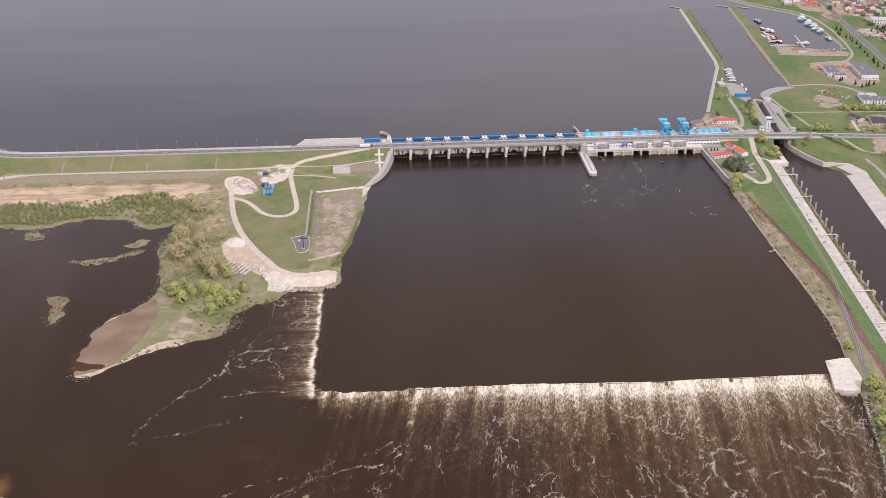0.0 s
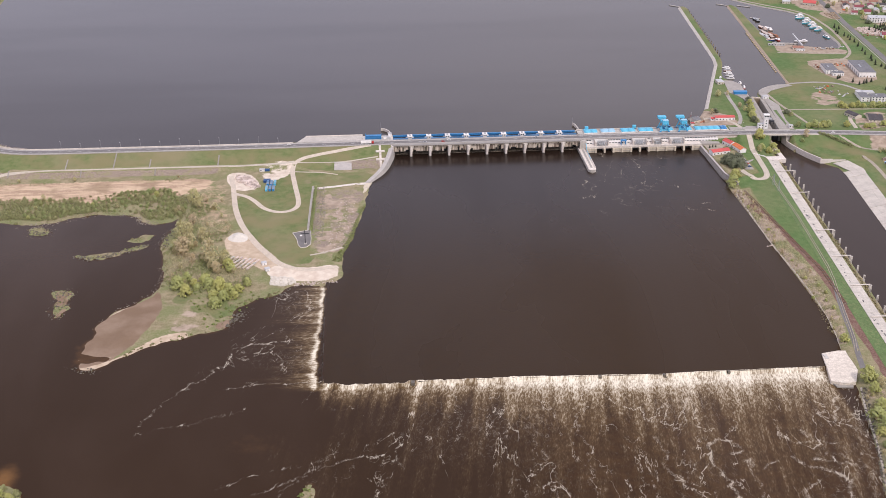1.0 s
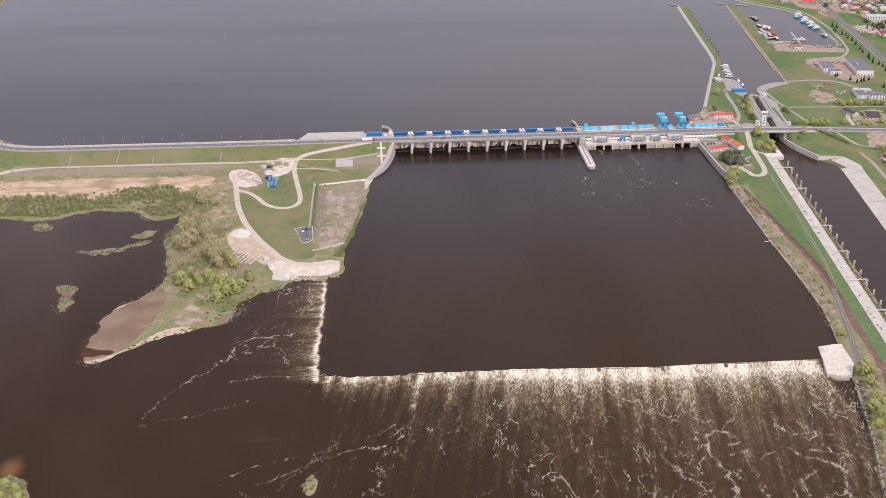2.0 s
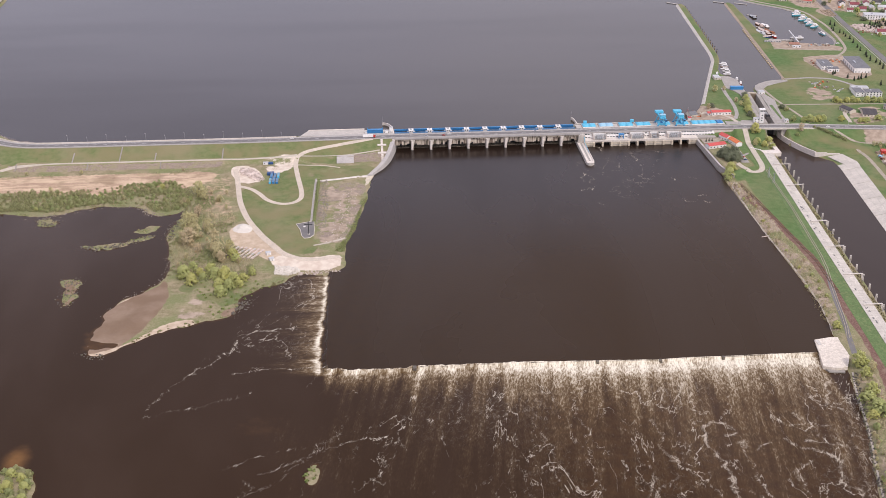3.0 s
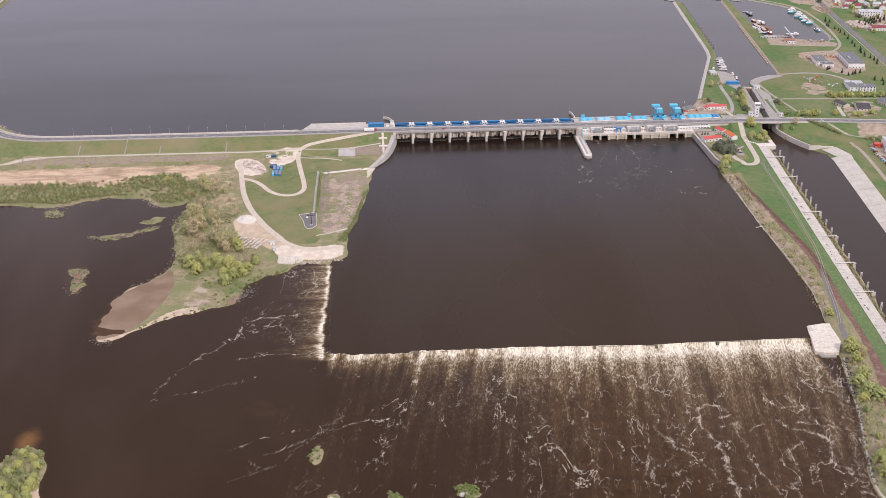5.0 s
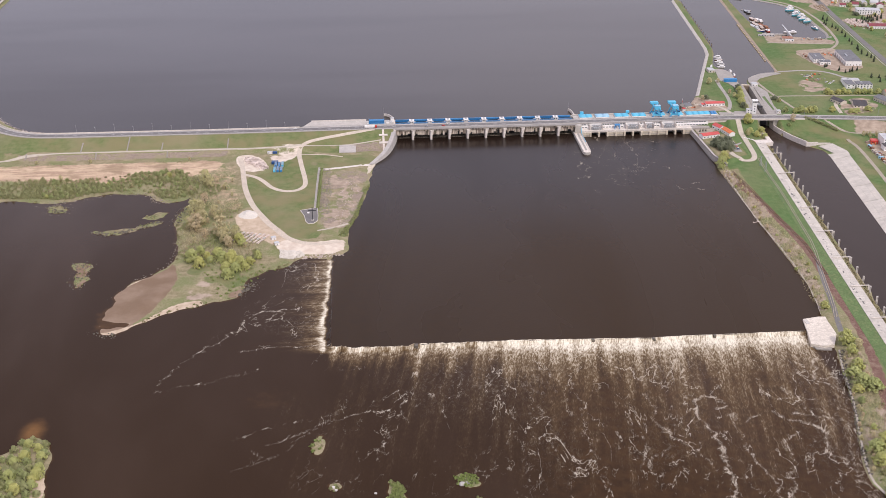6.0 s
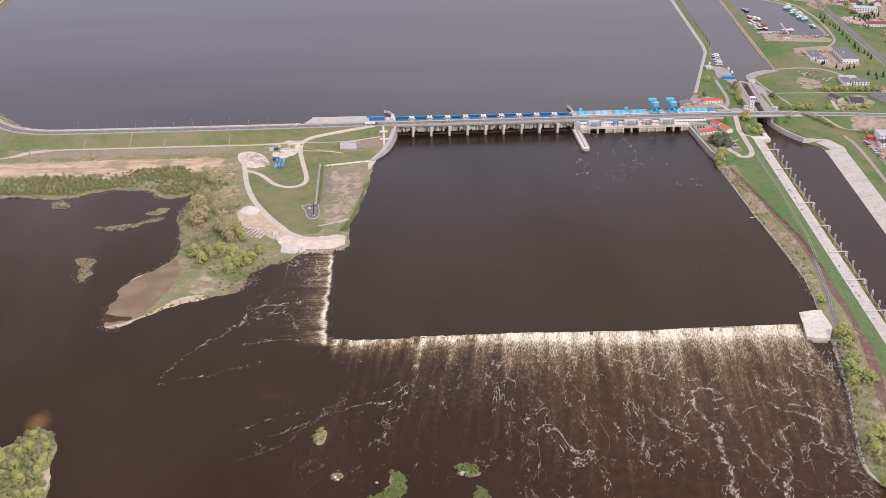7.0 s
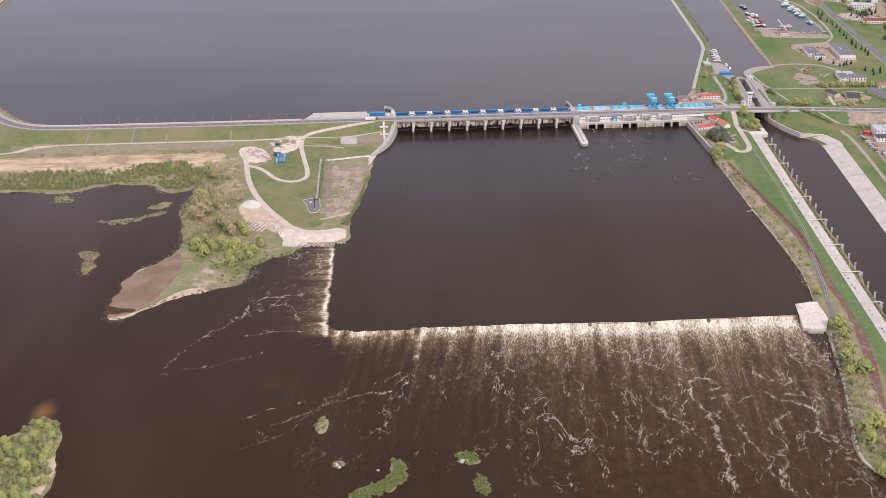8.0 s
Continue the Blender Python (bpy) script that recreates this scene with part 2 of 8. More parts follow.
def water_material(name, deep, shoal, foam=False, rough=0.12, wind=0.1, sheen=0.5, bands=(160, (1, 0.35, 1), 0.6), dim_sheen=False):
    """Brown river water: gloss by Fresnel, wind-roughened patches, the bed showing in the shallows, foam from the weir."""
    n = Nodes(name)
    drift = n.noise(bands[0], 4, bands[1], warp=bands[2])
    col = n.mix(n.step(drift, 0.35, 0.7), tone(deep, 0.9), tone(deep, 1.1))
    ripple = n.noise(2.5, 3)
    r = n.math("MULTIPLY_ADD", n.step(drift, 0.4, 0.7), wind, rough)
    if foam:
        white, vein, side, shallow = n.attr("flow")
        col = n.mix(n.math("MULTIPLY", n.step(n.math("MULTIPLY_ADD", n.math("SUBTRACT", n.noise(9, 4), 0.5), 0.5, shallow), 0.15, 1.25), 0.85), col, shoal)
        parts = n.t.nodes.new("ShaderNodeSeparateXYZ")
        n.put(parts.inputs[0], n.pos)
        lean = n.t.nodes.new("ShaderNodeCombineXYZ")           # the current sets a little towards the left bank
        n.put(lean.inputs[0], n.math("MULTIPLY_ADD", parts.outputs[1], -0.16, parts.outputs[0]))
        n.put(lean.inputs[1], parts.outputs[1])
        flow = lean.outputs[0]

        def blend(down, over):                                # the side weir runs the other way
            return n.math("ADD", n.math("MULTIPLY", down, n.math("SUBTRACT", 1.0, side)), n.math("MULTIPLY", over, side))

        # the veil of falling and boiling water: columns along the flow, grains of froth in them
        column = blend(n.noise(6.5, 4, (1, 0.11, 1), at=flow, warp=0.2), n.noise(3.6, 4, (0.1, 1, 1), warp=0.2))
        grain = blend(n.noise(1.4, 5, (1, 0.27, 1), at=flow, rough=0.72, warp=0.35), n.noise(1.5, 5, (0.3, 1, 1), rough=0.72, warp=0.3))
        grain = n.step(grain, 0.34, 0.66)
        clot = n.noise(9.0, 3, (1, 0.6, 1), warp=0.5)
        tex = n.math("MULTIPLY_ADD", grain, 0.52, n.math("MULTIPLY_ADD", column, 0.85, n.math("MULTIPLY", clot, 0.34)))
        body = n.math("ADD", white, n.math("SUBTRACT", tex, 0.86))
        murk = n.step(n.math("MULTIPLY_ADD", n.math("SUBTRACT", 0.5, grain), 0.26, body), -0.1, 0.75)
        f_white = n.math("MULTIPLY", n.step(body, 0.3, 1.1), n.step(white, 0.0, 0.12))
        col = n.mix(n.math("MULTIPLY", murk, n.step(white, 0.0, 0.3)), col, (0.15, 0.096, 0.043))      # water full of air and silt
        # lace: threads of foam where eddies meet, curled and torn
        thick = n.math("MULTIPLY_ADD", n.noise(2.8, 5, rough=0.75), 0.075, -0.02)
        wide = n.math("MULTIPLY", thick, vein)

        def threads(size, stretch, k, gaps):
            t = n.noise(size, 6, stretch, at=flow, warp=0.55, rough=0.6)
            line = n.step(n.math("ABSOLUTE", n.math("SUBTRACT", t, 0.5)), n.math("MULTIPLY", wide, k), 0.0)
            return n.math("MULTIPLY", line, n.step(n.math("MULTIPLY_ADD", vein, 0.26, n.noise(gaps, 3)), 0.46, 0.6))

        lace = n.math("MAXIMUM", threads(38, (1, 0.42, 1), 1.0, 17), n.math("MULTIPLY", threads(14, (1, 0.55, 1), 1.25, 9), n.step(vein, 0.35, 0.9)))
        lace = n.math("MAXIMUM", lace, n.math("MULTIPLY", threads(6.0, (1, 0.5, 1), 1.5, 5), n.math("MULTIPLY", n.step(vein, 0.15, 0.6), 0.5)))
        film = n.math("MULTIPLY", n.step(n.math("MULTIPLY_ADD", n.noise(5.5, 4, (1, 0.6, 1), warp=1.2), 0.9, vein), 1.05, 1.9), 0.16)
        core = n.math("MULTIPLY", n.step(n.math("MULTIPLY_ADD", n.math("SUBTRACT", n.noise(2.0, 5, (1, 0.7, 1), rough=0.75, warp=0.6), 0.5), 2.2, vein), 0.8, 1.5), 0.85)
        lace = n.math("MAXIMUM", lace, core)
        f_vein = n.math("MULTIPLY", n.math("MAXIMUM", n.math("MULTIPLY", lace, 0.59), film), n.step(vein, 0.02, 0.25))
        col = n.mix(f_white, col, n.mix(n.step(body, 0.45, 1.25), (0.47, 0.4, 0.29), (0.78, 0.715, 0.58)))
        col = n.mix(f_vein, col, (0.66, 0.585, 0.465))
        r = n.math("MULTIPLY_ADD", n.math("MAXIMUM", f_white, f_vein), 0.6, r)
    n.bump(ripple, 0.05)
    gloss = n.math("MULTIPLY_ADD", n.step(drift, 0.36, 0.66), 0.42 * sheen, 0.8 * sheen)
    if foam:                                        # sheltered, smoother water farther from the weir; stronger sky reflection put into its gloss
        r = n.math("MULTIPLY", r, n.math("MULTIPLY_ADD", n.step(parts.outputs[1], -170.0, -30.0), -0.12, 1.0))
        gloss = n.math("MULTIPLY", gloss, n.math("MULTIPLY_ADD", n.step(parts.outputs[1], -400.0, -70.0), 0.64, 0.82))
    if dim_sheen:                                     # wind-ruffled water along the earth dam: its dimmer sky reflection is put into the gloss
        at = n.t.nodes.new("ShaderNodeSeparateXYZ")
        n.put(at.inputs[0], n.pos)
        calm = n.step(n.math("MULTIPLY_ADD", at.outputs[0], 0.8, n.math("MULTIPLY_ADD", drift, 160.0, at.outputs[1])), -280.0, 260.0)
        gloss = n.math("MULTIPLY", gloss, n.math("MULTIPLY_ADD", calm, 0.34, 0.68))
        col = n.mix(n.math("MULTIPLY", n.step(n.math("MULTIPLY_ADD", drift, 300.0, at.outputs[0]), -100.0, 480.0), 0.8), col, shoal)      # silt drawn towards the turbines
    return n.set(Base_Color=col, Roughness=r, IOR=1.33, Specular_IOR_Level=gloss)


GROUND = ground_material()
WATER_RIVER = water_material("river water", (0.036, 0.019, 0.009), (0.2, 0.1, 0.034), foam=True, sheen=0.19)
WATER_POOL = water_material("pool water", (0.0215, 0.0135, 0.0098), (0.036, 0.0182, 0.0045), foam=True, rough=0.24, sheen=0.24)
WATER_LAKE = water_material("reservoir water", (0.03, 0.0235, 0.0215), (0.044, 0.033, 0.02), rough=0.1, wind=0.12, sheen=0.62, bands=(260, (0.22, 1, 1), 0.15), dim_sheen=True)
WATER_CANAL = water_material("canal water", (0.037, 0.0245, 0.0175), (0.1, 0.07, 0.04), rough=0.12, sheen=0.17)


# ---- small builders ----
def mesh_object(name, verts, faces, material, parent=None, label="", smooth=False):
    me = bpy.data.meshes.new(name)
    me.from_pydata(verts, [], faces)
    if smooth:
        me.polygons.foreach_set("use_smooth", [True] * len(me.polygons))
    me.materials.append(material)
    ob = new(name, me)
    if parent:
        ob.parent = parent
    return tagged(ob, label)


class Form:
    """Gathers simple solids into one mesh."""

    def __init__(self):
        self.v, self.f = [], []

    def add(self, verts, faces, m=None):
        k = len(self.v)
        self.v += [tuple(m @ Vector(p)) for p in verts] if m else [tuple(p) for p in verts]
        self.f += [tuple(i + k for i in f) for f in faces]
        return self

    def box(self, x0, y0, z0, x1, y1, z1, c=0.06, m=None):
        """A block with chamfered upper edges."""
        c = min(c, (x1 - x0) / 3, (y1 - y0) / 3, (z1 - z0) / 3)
        ring = lambda e, z: [(x0 + e, y0 + e, z), (x1 - e, y0 + e, z), (x1 - e, y1 - e, z), (x0 + e, y1 - e, z)]
        v = ring(0, z0) + ring(0, z1 - c) + ring(c, z1)
        f = [(3, 2, 1, 0), (8, 9, 10, 11)]
        for a in (0, 4):
            f += [(a + i, a + (i + 1) % 4, a + 4 + (i + 1) % 4, a + 4 + i) for i in range(4)]
        return self.add(v, f, m)

    def prism(self, outline, z0, z1, m=None):
        """An upright block over an outline (counter-clockwise)."""
        n = len(outline)
        if sum(a[0] * b[1] - b[0] * a[1] for a, b in zip(outline, [*outline[1:], outline[0]])) < 0:
            outline = outline[::-1]
        v = [(x, y, z0) for x, y in outline] + [(x, y, z1) for x, y in outline]
        f = [tuple(range(n - 1, -1, -1)), tuple(range(n, 2 * n))] + [(i, (i + 1) % n, n + (i + 1) % n, n + i) for i in range(n)]
        return self.add(v, f, m)

    def rod(self, a, b, r0, r1=None, sides=6):
        """A round bar from a to b."""
        a, b = Vector(a), Vector(b)
        q = (b - a).to_track_quat("Z", "Y").to_matrix()
        r1 = r0 if r1 is None else r1
        v = [a + q @ Vector((r0 * math.cos(t), r0 * math.sin(t), 0)) for t in (2 * math.pi * i / sides for i in range(sides))]
        v += [b + q @ Vector((r1 * math.cos(t), r1 * math.sin(t), 0)) for t in (2 * math.pi * i / sides for i in range(sides))]
        f = [tuple(range(sides - 1, -1, -1)), tuple(range(sides, 2 * sides))]
        f += [(i, (i + 1) % sides, sides + (i + 1) % sides, sides + i) for i in range(sides)]
        return self.add(v, f)

    def beam(self, a, b, w, h):
        """A square bar from a to b, w wide and h deep."""
        a, b = Vector(a), Vector(b)
        d = (b - a).normalized()
        s = d.cross(Vector((0, 0, 1)))
        s = s.normalized() if s.length > 1e-4 else Vector((1, 0, 0))
        u = s.cross(d)
        v = [p + s * (w / 2 * i) + u * (h / 2 * j) for p in (a, b) for i, j in ((-1, -1), (1, -1), (1, 1), (-1, 1))]
        return self.add(v, [(0, 1, 2, 3), (7, 6, 5, 4), (0, 4, 5, 1), (1, 5, 6, 2), (2, 6, 7, 3), (3, 7, 4, 0)])

    def part(self, name, material, parent=None, label="", smooth=False):
        return mesh_object(name, self.v, self.f, material, parent, label, smooth)


def thing(name, m, label, category, group="", kind=""):
    """The empty at a thing's base that carries its parts."""
    ob = new(name)
    ob.matrix_world = m
    return tagged(ob, label, category, group, kind)


def rounded(points, times=2, closed=True, cut=14.0):
    """Corner cutting that takes off at most so many metres beside each corner."""
    p = [Vector((*q, 0)) for q in points]
    for _ in range(times):
        out = []
        for i in range(len(p) if closed else len(p) - 1):
            a, b = p[i], p[(i + 1) % len(p)]
            t = min(0.25, cut / max((b - a).length, 1e-6))
            out += [a.lerp(b, t), a.lerp(b, 1 - t)]
        p = out if closed else [p[0], *out, p[-1]]
        cut *= 0.5
    return [(q.x, q.y) for q in p]


def spaced(points, gap):
    """A line's points at even steps."""
    p = np.array(points, float)
    s = np.r_[0, np.cumsum(np.hypot(*np.diff(p, axis=0).T))]
    at = np.linspace(0, s[-1], max(2, round(s[-1] / gap) + 1))
    return np.c_[np.interp(at, s, p[:, 0]), np.interp(at, s, p[:, 1])]


def lattice(x, y, size, seed=0):
    """Smooth value noise, -1 to 1."""
    x, y = np.asarray(x, float) / size, np.asarray(y, float) / size
    i, j = np.floor(x).astype(int), np.floor(y).astype(int)
    u, v = x - i, y - j
    u, v = u * u * (3 - 2 * u), v * v * (3 - 2 * v)
    h = lambda a, b: np.modf(np.abs(np.sin(a * 127.1 + b * 311.7 + seed * 74.7) * 43758.5453))[0]
    n = (h(i, j) * (1 - u) + h(i + 1, j) * u) * (1 - v) + (h(i, j + 1) * (1 - u) + h(i + 1, j + 1) * u) * v
    return 2 * n - 1


def inside(x, y, outline):
    """Metres inside an outline; negative outside it."""
    p = np.array(outline, float)
    q = np.roll(p, -1, 0)
    best, odd = np.full(np.shape(x), 1e18), np.zeros(np.shape(x), bool)
    for (ax, ay), (bx, by) in zip(p, q):
        dx, dy = bx - ax, by - ay
        t = np.clip(((x - ax) * dx + (y - ay) * dy) / (dx * dx + dy * dy + 1e-9), 0, 1)
        best = np.minimum(best, (x - ax - t * dx) ** 2 + (y - ay - t * dy) ** 2)
        if ay != by:
            odd ^= ((ay > y) != (by > y)) & (x < ax + (y - ay) / dy * dx)
    d = np.sqrt(best)
    return np.where(odd, d, -d)


def beside(x, y, line):
    """Signed metres from an open line: positive to the left of its way."""
    p = np.array(line, float)
    best, sign = np.full(np.shape(x), 1e18), np.ones(np.shape(x))
    for (ax, ay), (bx, by) in zip(p[:-1], p[1:]):
        dx, dy = bx - ax, by - ay
        t = np.clip(((x - ax) * dx + (y - ay) * dy) / (dx * dx + dy * dy), 0, 1)
        e = (x - ax - t * dx) ** 2 + (y - ay - t * dy) ** 2
        near = e < best
        best = np.where(near, e, best)
        sign = np.where(near, np.sign(dx * (y - ay) - dy * (x - ax)), sign)
    return np.sqrt(best) * sign


# ---- the plan: x along the dam, y upstream, z above the lower river ----
POOL, LAKE, CREST = 2.0, 12.3, 16.0
DAM_LINE = rounded([(-5000, 2600), (-1500, 2400), (-700, 900), (-700, 500), (-668, 330), (-605, 190), (-562, 112), (-525, 56), (-496, 28), (-465, 14.5), (-430, 11.5), (-330, 11), (-190, 10), (-60, 12), (440, 13), (520, 9), (625, -5), (800, -35), (1300, -200), (5000, -1500)], 3, False, 60)
# shores
FLATS = rounded([(-5000, 2600), (-1500, 2300), (-760, 900), (-740, 300), (-640, 60), (-600, -160), (-434, -162), (-407, -176), (-381, -172), (-362, -156), (-333, -150), (-297, -155), (-281, -178), (-262, -184), (-244, -174), (-236, -138),
                 (-246, -186), (-253, -235), (-244, -290), (-239, -327), (-252, -364), (-277, -380), (-289, -416), (-296, -486), (-273, -488), (-250, -461), (-210, -438), (-176, -428), (-161, -411), (-166, -390), (-150, -366), (-129, -361), (-112, -339), (-84, -334), (-82, -300), (-62, -100), (-14, 10), (-14, 30), (-600, 60)], 1)
MEADOW = rounded([(-64, -342), (-63, -300), (-62, -280), (-50, -231), (-41, -173), (-33, -104), (-31, -80), (-8, -26), (-5, 6), (-4, 30), (-260, 20), (-220, -60), (-195, -140), (-160, -250), (-130, -320), (-90, -337)], 1)
BANK = rounded([(385, -8), (394, -109), (389, -135), (386, -207), (384, -287), (386, -340), (387, -411), (382, -470), (374, -507), (371, -565), (363, -596), (357, -625), (349, -660), (336, -703), (325, -744), (324, -764), (340, -790), (335, -1000), (300, -1500), (380, -1500), (395, -800), (425, -600), (443, -437), (463, -201), (474, -70), (480, 40), (385, 40)], 1)
EAST = [(505, 30), (506, -10), (514, -40), (527, -64), (539, -78), (540, -95), (524, -237), (500, -460), (470, -760), (440, -1500), (5000, -4000), (5000, 2000), (520, 40)]
HARBOUR = rounded([(385, 40), (425, 112), (497, 318), (503, 350), (532, 679), (548, 679), (527, 460), (515, 337), (491, 262), (496, 240), (506, 219), (500, 154), (486, 40), (500, 20), (516, 150), (516, 176), (530, 197), (556, 212), (575, 213),
                   (621, 682), (637, 681), (630, 576), (622, 430), (713, 388), (727, 409), (733, 570), (721, 618), (672, 672), (632, 735), (560, 900), (500, 1200), (900, 3000), (5000, 5000), (5000, -200), (600, -10), (385, 10)], 1)
ISLETS = [rounded(p, 2) for p in (
    [(-343, -332), (-322, -336), (-322, -375), (-327, -399), (-336, -370)],
    [(-345, -255), (-318, -268), (-292, -256), (-268, -238), (-277, -233), (-300, -250), (-322, -258)],
    [(-292, -218), (-267, -206), (-266, -222), (-283, -228)],
    [(-405, -184), (-385, -181), (-375, -196), (-398, -202)],
    [(-420, -740), (-326, -672), (-319, -650), (-309, -646), (-290, -668), (-290, -697), (-283, -719), (-288, -760), (-320, -900), (-420, -980)],
    [(-93, -670), (-86, -664), (-81, -674), (-85, -686), (-92, -690)],
    [(-78, -729), (-71, -729), (-71, -737), (-78, -737)],
    [(14, -722), (32, -723), (33, -738), (18, -738)],
    [(-36, -722), (-22, -735), (-22, -752), (-40, -772), (-66, -776), (-66, -766), (-44, -757), (-30, -743)],
    [(26, -752), (36, -752), (37, -778), (28, -778)])]
TERRACES = [([(387, 12), (390, -106), (397, -132), (412, -122), (440, -108), (446, 12)], 7.2), ([(501, 12), (511, -38), (523, -61), (553, -63), (640, -55), (650, 12)], 6.6)]
LOCK = [(489, 26), (498, 22), (513.5, 148), (504.5, 152)]      # the lock chamber
CANAL = [(474, -70), (480, 26), (506, 20), (506, -20), (527, -64), (500, -200)]


def relief(x, y):
    """Height of the ground, in metres."""
    x, y = np.asarray(x, float), np.asarray(y, float)
    wx, wy = x + 3.0 * lattice(x, y, 17, 1) + 1.5 * lattice(x, y, 6, 2), y + 3.0 * lattice(x, y, 15, 3) + 1.5 * lattice(x, y, 6, 4)
    z = np.full(x.shape, -2.5)
    s = beside(x, y, DAM_LINE)
    lake = s > 0
    z = np.where(lake, 5.0, z)
    d = inside(wx, wy, FLATS)
    z = np.maximum(z, np.clip(0.10 * d, -2.5, 0.35) + np.clip(0.06 * (d - 14), 0, 2.2) * (1 + 0.3 * lattice(x, y, 23, 5)))
    d = inside(x + 0.5 * (wx - x), y + 0.5 * (wy - y), MEADOW)
    z = np.maximum(z, np.where(d > -8, 2.0 + np.clip(0.22 * d, -2.0, 3.0), -9))
    d = inside(x + 0.3 * (wx - x), y + 0.3 * (wy - y), BANK)
    z = np.maximum(z, np.where(d > -8, 1.2 + np.clip(0.5 * d, -3.5, 2.8) + np.clip(0.15 * (d - 8), 0, 1.0), -9))
    d = inside(x, y, EAST)
    z = np.maximum(z, np.where(d > -8, np.clip(0.18 * d, -2.5, 4.0) + np.clip(0.07 * (d - 34), 0, 3.5), -9))
    for k, outline in enumerate(ISLETS):
        near = inside(x + (1.3 if k < 4 else 0.7) * (wx - x), y + (1.3 if k < 4 else 0.7) * (wy - y), outline) + (2.2 * lattice(x, y, 7, 8) + 1.4 * lattice(x, y, 4, 9) if k != 4 else 0)
        z = np.maximum(z, np.clip(0.16 * near, -2.5, 1.0 if k == 4 else 0.45))
    tip = inside(wx, wy, [(-296, -458), (-282, -465), (-264, -469), (-270, -475), (-292, -477)])
    z = np.where(tip > -4, np.minimum(z, 0.2 - 0.05 * np.clip(tip + 4, 0, 6)), z)         # a wet hollow behind the bar's tip
    d = inside(x, y, HARBOUR)
    z = np.maximum(z, np.where((d > -12) & (s > -12), LAKE + np.clip(0.45 * d, -6, 1.3) + np.clip(0.06 * (d - 10), 0, 1.4), -9))
    for outline, level in TERRACES:
        d = inside(x, y, outline)
        z = np.maximum(z, np.where(d > 0, np.minimum(level, 2.5 + 1.2 * d), -9))
    # earth dam: crest, grassed slope, berm, stone pitching
    a = np.abs(s)
    down = np.interp(a, [0, 11, 40, 45, 54, 66], [16, 16, 8, 8, 3, -4])
    up = np.interp(a, [0, 11, 40], [16, 16, 4])
    bank = np.where(lake, up, down)
    far = x > 436
    bank = np.where(far & ~lake, np.interp(a, [0, 9, 30, 60], [15.8, 15.8, 6.5, -4]), bank)
    dam = np.where((x < np.interp(y, [-88, -54, -8, 14], [-35, -14, -3, -1])) | far, bank, -2.5)
    z = np.maximum(z, dam)
    pit = (x > 1) & (x < 384) & (y > -12) & (y < 60)
    z = np.where(pit, np.minimum(z, -1.0), z)
    z = np.where(inside(x, y, LOCK) > -1.5, -2.0, z)
    z = np.where(inside(x, y, CANAL) > 0.5, np.minimum(z, -2.0), z)
    z = z + np.where(z > 0.4, 0.12 * lattice(x, y, 9, 6), 0)
    return z


def axis(lo, hi, step, ends):
    core = np.arange(lo, hi + step / 2, step)
    grow = step * np.cumsum(1.22 ** np.arange(1, 60))
    left, right = lo - grow, hi + grow
    return np.r_[left[left > -ends][::-1], core, right[right < ends]]


GX, GY = axis(-560, 780, 2.6, 5200), axis(-860, 760, 2.6, 5200)
XX, YY = np.meshgrid(GX, GY)
ZZ = relief(XX, YY)


def height(x, y):
    """The ground's height at a place."""
    i, j = min(max(np.searchsorted(GX, x) - 1, 0), len(GX) - 2), min(max(np.searchsorted(GY, y) - 1, 0), len(GY) - 2)
    u, v = (x - GX[i]) / (GX[i + 1] - GX[i]), (y - GY[j]) / (GY[j + 1] - GY[j])
    return float((ZZ[j, i] * (1 - u) + ZZ[j, i + 1] * u) * (1 - v) + (ZZ[j + 1, i] * (1 - u) + ZZ[j + 1, i + 1] * u) * v)


def grid_object(name, gx, gy, zz, material, label, layers):
    ny, nx = zz.shape
    xx, yy = np.meshgrid(gx, gy) if np.ndim(gx) == 1 else (gx, gy)
    me = bpy.data.meshes.new(name)
    me.vertices.add(nx * ny)
    me.vertices.foreach_set("co", np.stack([xx, yy, zz], -1).astype(np.float32).ravel())
    i = (np.arange(ny - 1)[:, None] * nx + np.arange(nx - 1)[None]).ravel()
    quads = np.stack([i, i + 1, i + 1 + nx, i + nx], -1).astype(np.int32)
    me.loops.add(quads.size), me.polygons.add(len(quads))
    me.loops.foreach_set("vertex_index", quads.ravel())
    me.polygons.foreach_set("loop_start", np.arange(0, quads.size, 4, dtype=np.int32))
    me.polygons.foreach_set("use_smooth", np.ones(len(quads), bool))
    me.update(calc_edges=True)
    for key, values in layers.items():
        at = me.attributes.new(key, "FLOAT_COLOR", "POINT")
        at.data.foreach_set("color", np.stack(values, -1).astype(np.float32).ravel())
    me.materials.append(material)
    return tagged(new(name, me), label, name.split("_")[-1], kind="structure")


# ---- what covers the ground ----
def patch(outline, soft=4.0, rounds=1):
    return np.clip(inside(XX, YY, rounded(outline, rounds) if rounds else outline) / soft + 0.5, 0, 1)


def ribbon(line, half, soft=3.0):
    return np.clip((half - np.abs(beside(XX, YY, line))) / soft + 0.5, 0, 1)


